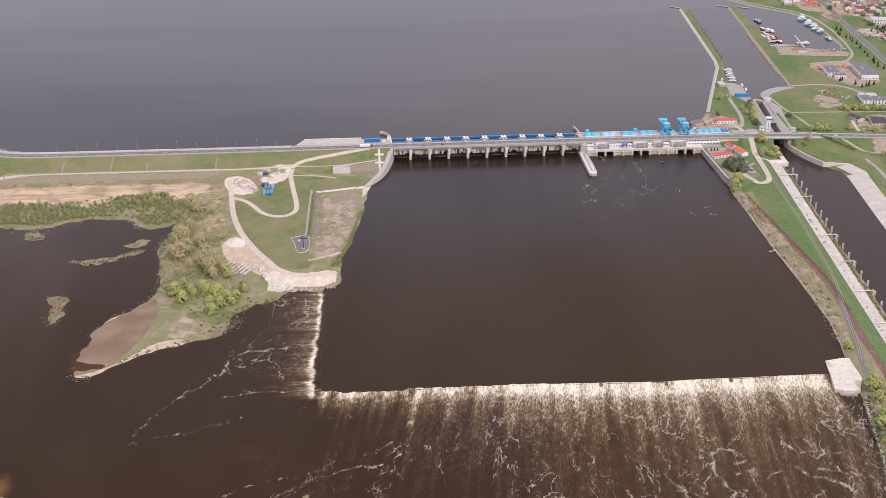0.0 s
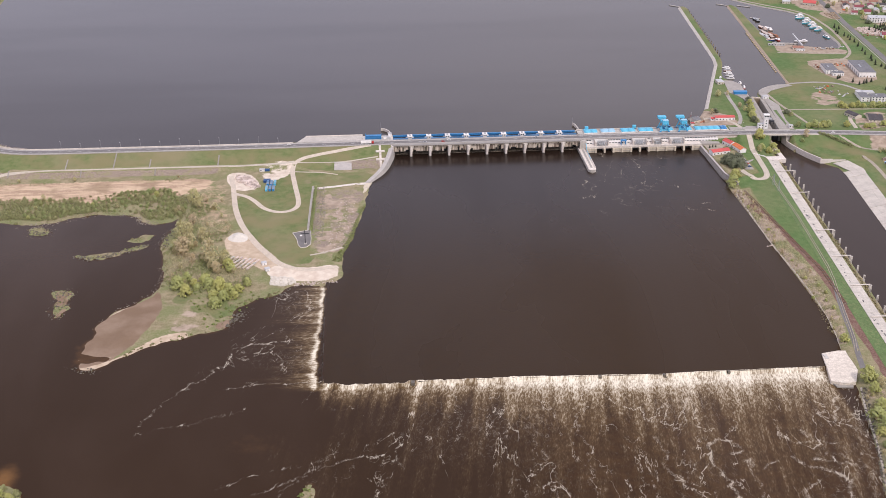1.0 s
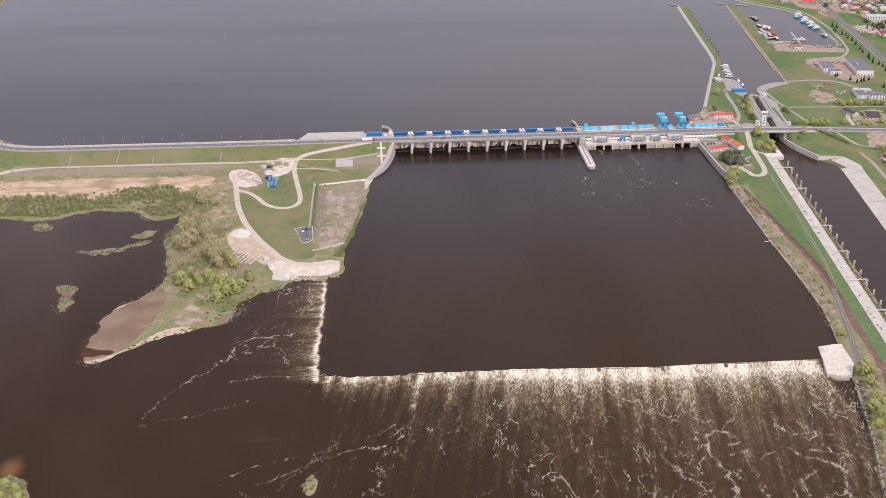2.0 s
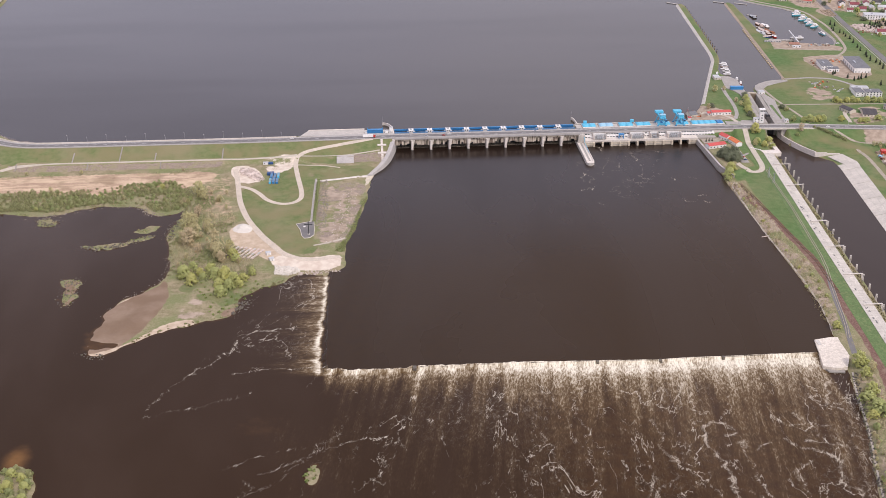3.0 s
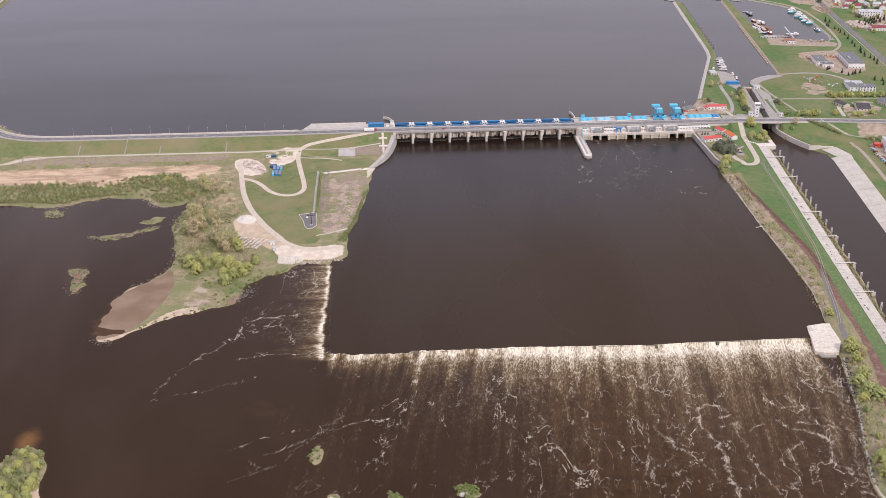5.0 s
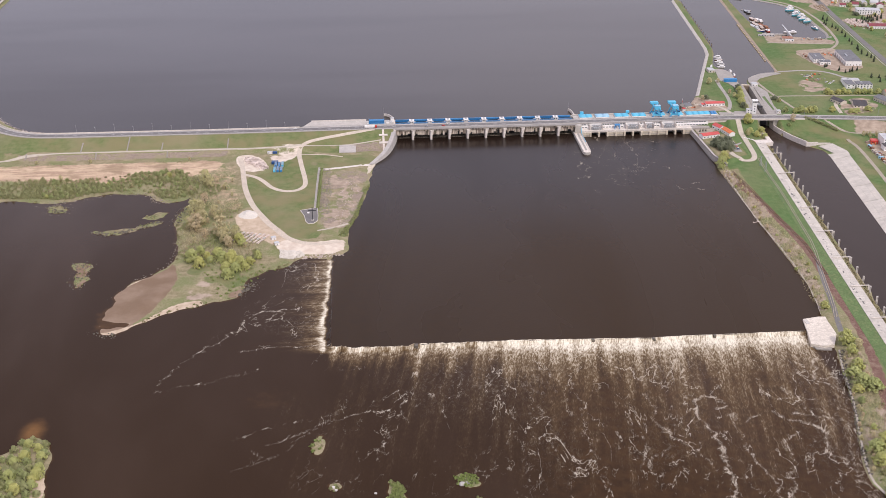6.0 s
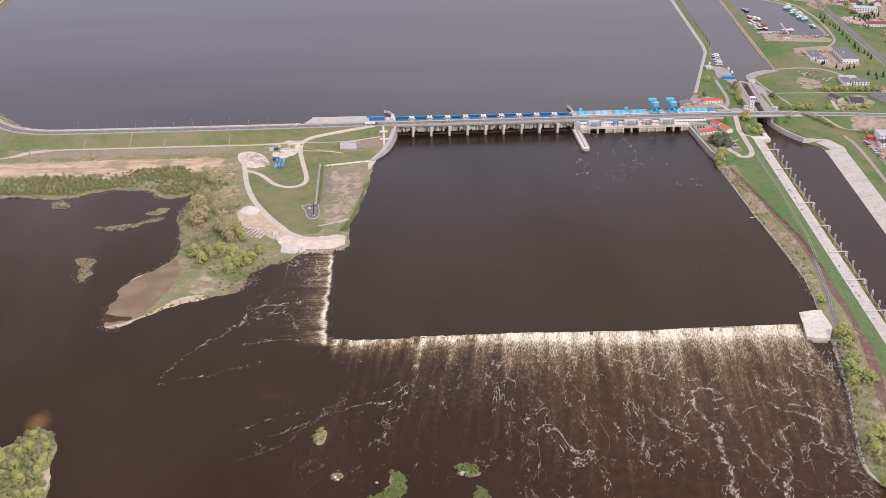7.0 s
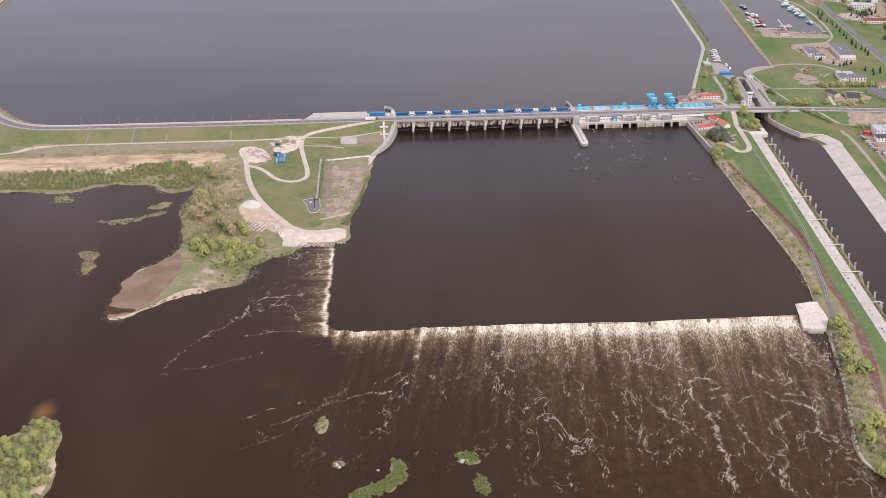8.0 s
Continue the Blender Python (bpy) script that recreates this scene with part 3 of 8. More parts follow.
S = beside(XX, YY, DAM_LINE)
top = np.maximum.reduce
grass = top([np.clip((40 + S) / 3, 0, 1) * np.clip(-S - 8, 0, 1) * (XX < 2) * np.clip(1.05 + 0.2 * lattice(XX, YY, 45, 13) + 0.12 * lattice(XX, YY, 15, 14), 0, 1),
             1.1 * patch([(-640, -70), (-560, -62), (-478, -52), (-462, -36), (-462, 0), (-500, 20), (-540, 60), (-640, 180)], 6), 0.8 * patch([(-126, -30), (-90, -52), (-20, -52), (-2, -10), (2, 20), (-130, 10), (-128, -20)], 3),
             patch([(-126, -35), (-92, -57), (-20, -55), (-36, -90), (-94, -100), (-98, -262), (-88, -285), (-98, -308), (-128, -296), (-150, -262), (-178, -190), (-188, -125), (-150, -104), (-150, -60)], 3),
             2 * patch([(441, -108), (460, -55), (445, -211), (420, -494), (397, -680), (350, -860), (335, -860), (383, -661), (403, -528), (413, -413), (408, -281), (404, -177), (412, -120)], 2),
             1.7 * patch([(386, 10), (400, -40), (432, -20), (436, -100), (410, -110), (396, -120), (398, -150), (430, -120), (470, -50), (480, 20)], 4),
             1.0 * patch([(-222, -352), (-160, -345), (-132, -362), (-160, -395), (-172, -434), (-206, -438), (-198, -400), (-210, -384), (-228, -366)], 7) * np.clip(0.62 + 0.7 * lattice(XX, YY, 12, 19), 0, 1), top([1.3 * patch(ISLETS[k], 3, 0) for k in (7, 8, 9)]), 1.8 * patch([(430, 8), (447, 8), (442, -100), (432, -110), (430, -60)], 2), np.clip(1.58 + 0.36 * lattice(XX, YY, 38, 71) + 0.25 * lattice(XX, YY, 13, 72) - 0.28 * patch([(505, -2), (560, -12), (600, -40), (590, -120), (560, -260), (530, -240), (545, -90), (515, -45)], 12), 0.6, 1.9) * patch(EAST, 4, 0), np.clip(1.52 + 0.36 * lattice(XX, YY, 30, 73), 0.7, 1.8) * patch(HARBOUR, 3, 0) * (S > 0), patch([(-36, -150), (-42, -178), (-50, -235), (-62, -280), (-64, -298), (-76, -296), (-66, -252), (-56, -205), (-47, -160)], 3), patch([(385, 8), (900, -60), (900, -20), (385, 40)], 3)])
meadow_wear = lattice(XX, YY, 60, 11) * 0.26 + lattice(XX, YY, 24, 12) * 0.24 + lattice(XX, YY, 8, 18) * 0.2 - 0.2
grass = np.clip(grass + np.minimum(meadow_wear, 0) * (XX < 2) * np.where(S > -44, 0.4, 1.0), 0, 2)
BAR = [(-241, -338), (-246, -357), (-264, -371), (-286, -399), (-293, -424), (-292, -446), (-300, -492), (-278, -492), (-262, -470), (-252, -452), (-243, -428), (-235, -402), (-232, -380)]
sandbar = patch(BAR, 6)
SITE = [(-188, -232), (-178, -212), (-160, -235), (-143, -262), (-124, -297), (-138, -312), (-148, -304), (-164, -286), (-180, -270), (-186, -248)]
rim = rounded([(-300, -486), (-284, -487), (-269, -479), (-254, -468), (-240, -453), (-225, -437), (-208, -433)], 1, False)
sand = top([patch(SITE, 4), ribbon(rim, 3.0 + 3.0 * np.clip((XX + 262) / 45, 0, 1), 4), 0.6 * ribbon(rounded([(-291, -476), (-276, -472), (-264, -466)], 1, False), 1.6, 3),
            patch([(-292, -697), (-285, -719), (-291, -760), (-300, -860), (-308, -860), (-299, -760), (-296, -719), (-298, -697)], 3), 0.75 * ribbon(rounded([(-244, -340), (-262, -369), (-284, -396)], 1, False), 1.2, 3)])
reed = patch([(-620, -57), (-214, -57), (-222, -92), (-262, -112), (-300, -108), (-345, -122), (-381, -112), (-420, -122), (-454, -104), (-620, -112)], 16)
reed = np.maximum(reed, 0.45 * patch([(-232, -75), (-196, -70), (-190, -150), (-172, -215), (-215, -230), (-232, -150)], 14))
flats_green = np.clip(0.15 + 0.75 * lattice(XX, YY, 28, 61) + 0.45 * lattice(XX, YY, 9, 62), 0, 1.2) * patch([(-236, -100), (-196, -100), (-184, -180), (-160, -262), (-120, -335), (-160, -350), (-235, -345), (-250, -260), (-246, -180)], 8)
grass = np.maximum(grass, flats_green)
stone = np.clip(1 - np.abs(-S - 50.5) / 6, 0, 1) * (XX < -212) * (XX > -474) * 1.6
stone = np.maximum(stone, patch([(-92, -101), (-36, -99), (-46, -199), (-62, -275), (-90, -296), (-98, -239), (-94, -150)], 6) * np.clip(0.5 + 0.3 * lattice(XX, YY, 26, 15) + 0.3 * lattice(XX, YY, 9, 16), 0, 1))
stone = np.maximum(stone, patch([(-72, -31), (-10, -22), (-10, -44), (-72, -48)], 2, 0))
wet = np.maximum(np.maximum(sandbar, 0.75 * patch(ISLETS[0], 2, 0) * np.clip(0.8 + 0.5 * lattice(XX, YY, 9, 24), 0, 1)), 0.7 * patch([(-181, -410), (-160, -402), (-160, -420), (-180, -428)], 5))
gravel = top([0.45 * patch([(387, -144), (398, -140), (401, -163), (390, -180)], 3), patch([(-202, -52), (-186, -44), (-166, -64), (-158, -98), (-184, -108), (-198, -80)], 4), patch([(-130, -300), (-140, -308), (-134, -325), (-108, -334), (-68, -338), (-66, -304), (-98, -314)], 3),
              patch([(-160, -28), (-140, -22), (-122, -24), (-122, -50), (-140, -80), (-152, -80), (-165, -50)], 8) * np.clip(0.6 + 0.4 * lattice(XX, YY, 12, 17), 0, 1)])
russet = patch([(386, -146), (396, -146), (410, -279), (417, -359), (415, -440), (409, -479), (407, -518), (397, -580), (388, -627), (377, -662), (365, -702), (340, -790), (330, -790), (356, -699), (372, -650), (389, -580), (397, -528), (399, -478), (404, -420), (408, -359), (402, -279)], 2)
dirt = top([patch([(-91, -103), (-40, -101), (-49, -199), (-66, -272), (-88, -290), (-94, -239), (-92, -150)], 6) * np.clip(0.46 + 0.45 * lattice(XX, YY, 17, 63) + 0.3 * lattice(XX, YY, 6, 64), 0, 1), 0.62 * np.clip(0.7 + 0.8 * lattice(XX, YY, 12, 25), 0, 1) * patch([(-228, -425), (-218, -397), (-204, -379), (-186, -388), (-186, -414), (-207, -430)], 10), 0.6 * np.clip(0.75 + 0.6 * lattice(XX, YY, 14, 66), 0, 1) * patch([(384, -136), (398, -142), (404, -280), (406, -380), (394, -470), (384, -508), (374, -508), (382, -400), (382, -290), (386, -210)], 3), 0.6 * np.clip(0.75 + 0.7 * lattice(XX, YY, 14, 65), 0, 1) * patch([(370, -572), (388, -572), (380, -620), (356, -740), (336, -800), (322, -770), (336, -710), (350, -665)], 3),
            patch([(394, 45), (392, 76), (416, 112), (444, 96), (458, 42)], 4), patch([(592, 180), (622, 150), (625, 120), (588, 108), (580, 130)], 14) * np.clip(0.62 + 0.4 * lattice(XX, YY, 11, 22), 0, 1), patch([(634, 316), (640, 262), (650, 226), (668, 200), (690, 206), (716, 225), (712, 330), (660, 326)], 5) * 0.9,
            patch([(622, 428), (713, 390), (726, 370), (712, 350), (612, 366)], 4) * 0.9, 0.95 * patch([(619, 70), (604, 40), (593, 12), (636, 18), (655, 34), (669, 70), (645, 84)], 5) * np.clip(0.8 + 0.5 * lattice(XX, YY, 12, 23), 0, 1), 0.95 * patch([(603, 4), (622, 2), (628, -14), (668, -24), (668, -38), (620, -41), (594, -40), (602, -22)], 9), patch([(594, -78), (602, -58), (680, -66), (680, -190), (588, -190), (590, -160)], 3) * 0.95,
            patch([(782, 510), (860, 475), (850, 445), (790, 450)], 8), patch([(760, 610), (796, 612), (790, 555), (768, 558)], 6), patch([(840, 470), (1000, 470), (1000, 900), (700, 900), (735, 620), (820, 590)], 30) * np.clip(0.62 + lattice(XX, YY, 40, 21), 0, 1)])
grid_object("ground", GX, GY, ZZ, GROUND, "river banks, dam slopes and fields of grass, sand and stone",
            {"cover_a": (grass, sand, reed, stone), "cover_b": (wet, gravel, russet, dirt)})

# ---- water ----
WEIR = lambda x: np.interp(x, [-84, -68, -56, -12, -5, 40, 80, 130, 208, 240, 352], [-529.5, -531, -534, -534.2, -531, -532, -531, -533, -536, -534.8, -534.8])     # the long sill's crest line


def line_field(x, y, lines):
    """How near places lie to wandering lines of foam: 1 on a line, fading over its width in metres."""
    qx = x + 4.0 * lattice(x, y, 13, 81) + 2.6 * lattice(x, y, 5, 82)
    qy = y + 3.2 * lattice(x, y, 12, 83) + 1.8 * lattice(x, y, 5, 84)
    out = np.zeros(np.shape(x))
    for points, wide, dense in lines:
        p = np.array(rounded(points, 2, False, 9))
        (x0, y0), (x1, y1) = p.min(0) - 4 * wide - 6, p.max(0) + 4 * wide + 6
        near = (qx > x0) & (qx < x1) & (qy > y0) & (qy < y1)
        d = beside(qx[near], qy[near], p) * 1.7
        out[near] = np.maximum(out[near], dense * np.exp(-(d / wide) ** 2))
    return out


# wandering lines of foam: points, width in metres, density
DRIFT = [
    ([(31, -541), (25, -582), (31, -606), (26, -618)], 3.0, 0.8), ([(125, -601), (127, -651), (122, -672), (124, -701), (127, -775)], 3.2, 0.8),
    ([(95, -610), (95, -690), (102, -742), (100, -775)], 3.2, 0.7), ([(185, -621), (186, -641), (179, -660), (187, -680), (205, -712), (208, -725)], 3.4, 0.95),
    ([(237, -635), (226, -634), (219, -646), (224, -678), (218, -700), (225, -714), (217, -730), (221, -751), (215, -790)], 3.4, 1.15), ([(237, -635), (241, -648), (246, -670)], 3.0, 0.9)]
DRIFT += [
    ([(243, -660), (245, -698), (242, -715), (249, -749), (254, -790)], 3.4, 0.95), ([(279, -659), (289, -669), (301, -675), (311, -689), (311, -703), (304, -716), (312, -731)], 4.5, 1.1),
    ([(279, -626), (283, -639), (301, -635), (320, -644)], 3.4, 0.95), ([(298, -627), (308, -646)], 3.4, 1.0), ([(296, -660), (312, -666), (321, -671)], 4.0, 1.05), ([(347, -575), (334, -599), (332, -615), (340, -628)], 3.2, 1.3)]
DRIFT += [
    ([(287, -687), (276, -700), (275, -722), (266, -742), (259, -775)], 3.4, 1.0), ([(323, -717), (320, -738), (310, -758), (315, -776)], 4.0, 0.75), ([(369, -573), (358, -606), (350, -654), (339, -696)], 3.0, 0.7),
    ([(156, -725), (167, -709), (167, -687)], 3.0, 0.9), ([(163, -726), (175, -708), (188, -700)], 3.0, 0.9), ([(62, -672), (75, -691), (69, -714), (72, -770)], 2.8, 0.7), ([(254, -671), (267, -662)], 3.0, 1.0)]
DRIFT += [
    ([(-108, -446), (-151, -458), (-162, -483), (-178, -502), (-201, -533), (-223, -576)], 2.6, 0.95), ([(-80, -522), (-110, -522), (-130, -520), (-158, -527)], 2.6, 0.95), ([(-92, -378), (-104, -378), (-118, -390)], 4.6, 0.7),
    ([(-30, -631), (-66, -637), (-91, -654), (-113, -665), (-125, -672)], 2.6, 0.85), ([(-133, -679), (-136, -697)], 3.0, 0.7), ([(-15, -605), (-21, -629), (-13, -652)], 2.8, 0.8), ([(-26, -659), (-40, -687), (-45, -700)], 2.8, 0.7), ([(-20, -612), (-50, -618), (-84, -640), (-128, -650), (-150, -664)], 3.0, 0.42), ([(-140, -560), (-180, -575), (-225, -590)], 5.0, 0.5), ([(-60, -600), (-78, -640), (-120, -690), (-150, -705)], 4.0, 0.55), ([(-90, -400), (-130, -420), (-160, -445)], 5.0, 0.45)]
r = np.random.default_rng(77)
while len(DRIFT) < 66:
    x, y = 40 + 300 * r.random() ** 0.75, -590 - 190 * r.random() ** 0.8
    a, pts = -0.12 + 0.5 * r.normal(), []
    for _ in range(3 + int(r.integers(5))):
        pts.append((x, y))
        a = 0.6 * a + 0.4 * (-0.12 + 0.9 * r.normal())
        x, y = x + 9 * math.sin(a), y - 9 * math.cos(a)
    if max(q[0] for q in pts) < 335:
        DRIFT.append((pts, 2.6, 0.35 + 0.45 * r.random()))


def river_flow(x, y):
    """Foam on the lower river: falling veil, lace, the side weir's way, and how shallow it is."""
    below = WEIR(x) - y
    lean = x - 0.16 * y
    span = np.clip((x + 84) / 6, 0, 1) * np.clip((353 - x) / 7, 0, 1)
    strong = np.clip((x + 15) / 190, 0, 1)
    column = 0.6 * lattice(lean, y * 0.05, 13, 31) + 0.5 * lattice(lean, y * 0.05, 5.5, 32) + 0.3 * lattice(lean, y * 0.05, 2.6, 37)
    reach = (24 + 34 * strong ** 0.8) * np.clip(1 + 0.6 * column, 0.25, 2)
    crest = np.exp(-(np.maximum(below - 1.5, 0) / (3.0 + 7.0 * strong)) ** 1.2)
    veil = np.exp(-np.maximum(below, 0) / reach)
    white_a = span * (below > -6) * ((0.32 + 0.04 * strong) * crest + (0.68 + 0.22 * strong) * veil)
    torn = np.clip(0.88 + 0.5 * column, 0.35 + 0.5 * strong, 1.15)
    white_a = white_a * (1 + (torn - 1) * np.clip((10 - below) / 6, 0, 1))
    white_a = np.minimum(white_a + 0.14 * strong * span * np.exp(-(np.maximum(below - 3, 0) / 12) ** 2) * (below > -6), 0.94 + 0.16 * np.clip(column, -1, 1))
    notch = np.exp(-((x + 2) / 2.6) ** 2)                 # the gap in the sill
    white_a = white_a * (1 - 0.75 * notch * np.clip(1 - below / 14, 0, 1)) + 0.45 * np.exp(-((x - 2 + 0.1 * below) / 5) ** 2) * np.clip(below / 8, 0, 1) * np.exp(-np.maximum(below, 0) / 40) * span
    # the short arm: a ragged band that leaves the sill, torn into wisps
    arm = -80 - x
    bend = 1.0 + 6.5 * np.clip((-400 - y) / 75, 0, 1) - 3.5 * np.clip((-485 - y) / 35, 0, 1) + 1.6 * lattice(0 * y, y, 17, 41) + 1.0 * lattice(0 * y, y, 5, 42)
    wisp = np.clip(1 + 0.35 * lattice(x * 0.06, y, 4.2, 43) + 0.4 * lattice(x * 0.05, y, 9, 44), 0.3, 2.0)
    fat = 3.0 + 3.8 * np.clip((-420 - y) / 80, 0, 1)
    along = np.clip((y + 538) / 6, 0, 1) * np.clip((-342 - y) / 6, 0, 1)
    off = arm - bend
    white_b = along * np.where(off < 0, np.exp(-(off / 1.8) ** 2), np.exp(-(off / (fat * wisp)) ** 2)) * (0.98 + 0.16 * lattice(0 * x, y, 7, 45))
    white_b = np.maximum(white_b, along * (off > 0) * 0.52 * np.exp(-off / (19 * wisp)))
    corner = 0.95 * np.clip(1 - np.hypot((x + 77) / 12, (y + 533) / 6), 0, 1)
    haze = (0.12 + 0.14 * np.clip(x / 240, 0, 1)) * np.clip(below / 20, 0, 1) * np.clip(1.25 - below / 260, 0, 1) * np.clip((x + 84 + 0.5 * below + 25 * lattice(x, y, 40, 36)) / 70, 0, 1) * np.clip((352 - x) / 10, 0, 1)
    haze = haze * np.clip(1 + 0.5 * column, 0.3, 1.6)
    tail = 0.64 * np.clip(below / 30, 0, 1) * np.clip(1.2 - below / 330, 0, 1) * (0.3 + 0.36 * np.clip((x + 90) / 260, 0, 1)) * np.clip((x + 150) / 70, 0, 1) * np.clip((372 - x) / 12, 0, 1) * np.clip(0.9 + 0.9 * lattice(x, y, 45, 46), 0.15, 1.4)
    tail_b = 0.5 * np.clip(arm / 12, 0, 1) * np.clip(1 - arm / 130, 0, 1) * np.clip((y + 560) / 40, 0, 1) * np.clip((-335 - y) / 30, 0, 1) * np.clip(0.6 + 0.9 * lattice(x, y, 30, 47), 0, 1.2)
    bank = 0.7 * np.clip(1 - np.abs(x - np.interp(y, [-790, -740, -660, -600, -560], [318, 319, 338, 353, 366])) / 14, 0, 1) * np.clip((-575 - y) / 30, 0, 1)
    vein = top([tail, tail_b, bank, line_field(x, y, DRIFT)])
    bed = relief(x, y)
    shallow = 0.45 * np.clip(1 + bed / 0.6, 0, 1) * (bed < 0.2)
    shallow = np.maximum(shallow, 1.25 * np.clip(1 - np.hypot((x + 313) / 15, (y + 641) / 27), 0, 1))
    shallow = np.maximum(shallow, 0.34 * np.clip(x / 120, 0, 1) * np.clip(below / 60, 0, 1) * np.clip((372 - x) / 30, 0, 1))
    shallow = np.maximum(np.clip(shallow, 0, 1), 0.35 * np.clip(1 - np.hypot((x + 130) / 40, (y + 610) / 35), 0, 1))
    shallow = np.maximum(shallow, 0.5 * np.clip(inside(x, y, [(-300, -440), (-276, -458), (-258, -466), (-268, -478), (-298, -480)]) / 9 + 0.4, 0, 1))
    return top([white_a, white_b, corner, haze]), vein, np.clip((-74 - x) / 6, 0, 1) * np.clip((y + 540) / 12, 0, 1), shallow


RX, RY = axis(-440, 400, 1.6, 5200), axis(-830, -150, 1.6, 5200)
RX, RY = RX[(RX < 620)], RY[(RY < 30)]
WX, WY = np.meshgrid(RX, RY)
grid_object("river_water", RX, RY, np.zeros(WX.shape), WATER_RIVER, "dark brown river water streaked with white foam below the weir", {"flow": river_flow(WX, WY)})


def sheet(name, outline, z, material, label):
    n = len(outline)
    return tagged(mesh_object(name, [(x, y, z) for x, y in outline], [tuple(range(n))], material), label, "water", kind="structure")


PX, PT = np.meshgrid(np.linspace(-79, 386, 330), np.linspace(0, 1, 380))
PY = WEIR(PX) * (1 - PT) + 20 * PT
RACE = [
    ([(252, -52), (262, -49), (270, -53)], 2.2, 0.9), ([(267, -77), (271, -84), (270, -92), (261, -92)], 2.2, 1.0), ([(229, -103), (233, -122)], 2.2, 1.0), ([(223, -96), (219, -112), (223, -125)], 2.4, 1.1), ([(271, -120), (274, -126)], 2.2, 0.9),
    ([(251, -166), (264, -177)], 2.2, 0.9), ([(225, -144), (228, -153)], 2.4, 1.0), ([(288, -41), (285, -62)], 2.2, 0.8), ([(248, -108), (259, -112)], 2.2, 0.9), ([(235, -78), (243, -72)], 2.4, 1.2)]
while len(RACE) < 60:
    x, y = 226 + 120 * r.random() ** 1.5, -26 - 175 * r.random() ** 1.2
    a, pts = 6.28 * r.random(), []
    for _ in range(3 + int(r.integers(3))):
        pts.append((x, y))
        a += 0.8 * r.normal()
        x, y = x + 5 * math.sin(a), y - 5 * math.cos(a)
    RACE.append((pts, 2.6, 0.5 + 0.4 * r.random()))
race = 0.35 * np.clip(1 - np.hypot((PX - 275) / 80, (PY + 80) / 110), 0, 1) * np.clip((PX - 222) / 12, 0, 1)
silt = (0.8 + 0.2 * np.clip(PX / 200, 0, 1)) * np.clip((-60 - PY) / 260, 0, 1.15) + 0.35 * np.clip((PX - 250) / 100, 0, 1)     # stirred-up brown water
grid_object("pool_water", PX, PY, np.full(PX.shape, POOL), WATER_POOL, "calm dark brown water held between dam and weir", {"flow": (0 * PX, 0.85 * np.maximum(race, line_field(PX, PY, RACE)), 0 * PX, silt)})
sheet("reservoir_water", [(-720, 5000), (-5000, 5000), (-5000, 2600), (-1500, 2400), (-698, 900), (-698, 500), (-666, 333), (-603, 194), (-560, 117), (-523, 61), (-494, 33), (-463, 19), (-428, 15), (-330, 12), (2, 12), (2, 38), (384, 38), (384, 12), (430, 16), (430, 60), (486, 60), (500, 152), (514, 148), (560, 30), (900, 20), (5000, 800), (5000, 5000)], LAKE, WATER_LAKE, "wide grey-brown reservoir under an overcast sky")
sheet("canal_water", [(480, 26), (506, 20), (506, -10), (514, -40), (527, -64), (541, -95), (524, -237), (470, -760), (446, -1000), (386, -1000), (424, -600), (442, -437), (462, -201), (473, -70)], 0.08, WATER_CANAL, "dark brown water of the lock canal")


# ---- roads on the dam ----
def strip(name, line, lo, hi, z, material, label="", category="road", thick=0.3, gap=6.0, parent=None, kind="structure", cross=1):
    """A band along a line, from lo to hi metres to its left. z: a height, or None to lie on the ground."""
    p = spaced(line, gap)
    d = np.gradient(p, axis=0)
    d /= np.hypot(*d.T)[:, None]
    side = np.c_[-d[:, 1], d[:, 0]]
    v, f, w = [], [], cross + 3
    for (x, y), (sx, sy) in zip(p, side):
        row = [(x + sx * o, y + sy * o) for o in np.linspace(lo, hi, cross + 1)]
        zs = [z if z is not None else height(a, b) + 0.12 for a, b in row]
        v.append((*row[0], zs[0] - thick))
        v += [(a, b, c) for (a, b), c in zip(row, zs)]
        v.append((*row[-1], zs[-1] - thick))
    for i in range(len(p) - 1):
        for j in range(w - 1):
            a = i * w + j
            f.append((a, a + w, a + w + 1, a + 1)[::-1])
    ob = mesh_object(name, v, f, material, parent, "" if parent else label)
    return ob if parent else tagged(ob, label, category, kind=kind)


def part_of(line, x0, x1):
    return [p for p in spaced(line, 4.0) if x0 <= p[0] <= x1]


ROAD_LINE = part_of(DAM_LINE, -760, 1200)
strip("road", ROAD_LINE, -5.2, 5.2, CREST + 0.3, ASPHALT, "grey asphalt road along the crest of the dam", thick=0.5)
strip("pavement", ROAD_LINE, -8.2, -5.2, CREST + 0.42, PAVING, "pale concrete pavement along the dam road", "pavement", thick=0.6)
strip("pavement", ROAD_LINE, 5.2, 7.6, CREST + 0.42, PAVE, "pale concrete pavement along the water side", "pavement", thick=0.6)
strip("parapet", [p for p in ROAD_LINE if p[0] < -122], 8.6, 9.2, CREST + 1.2, CONCRETE_PALE, "low pale concrete wave wall beside the reservoir", "wall", thick=1.4)
marks = Form()
line = spaced(ROAD_LINE, 1.0)
for i in range(0, len(line) - 8, 12):
    a, b = Vector((*line[i], CREST + 0.312)), Vector((*line[i + 5], CREST + 0.312))
    marks.beam(a, b, 0.3, 0.02)
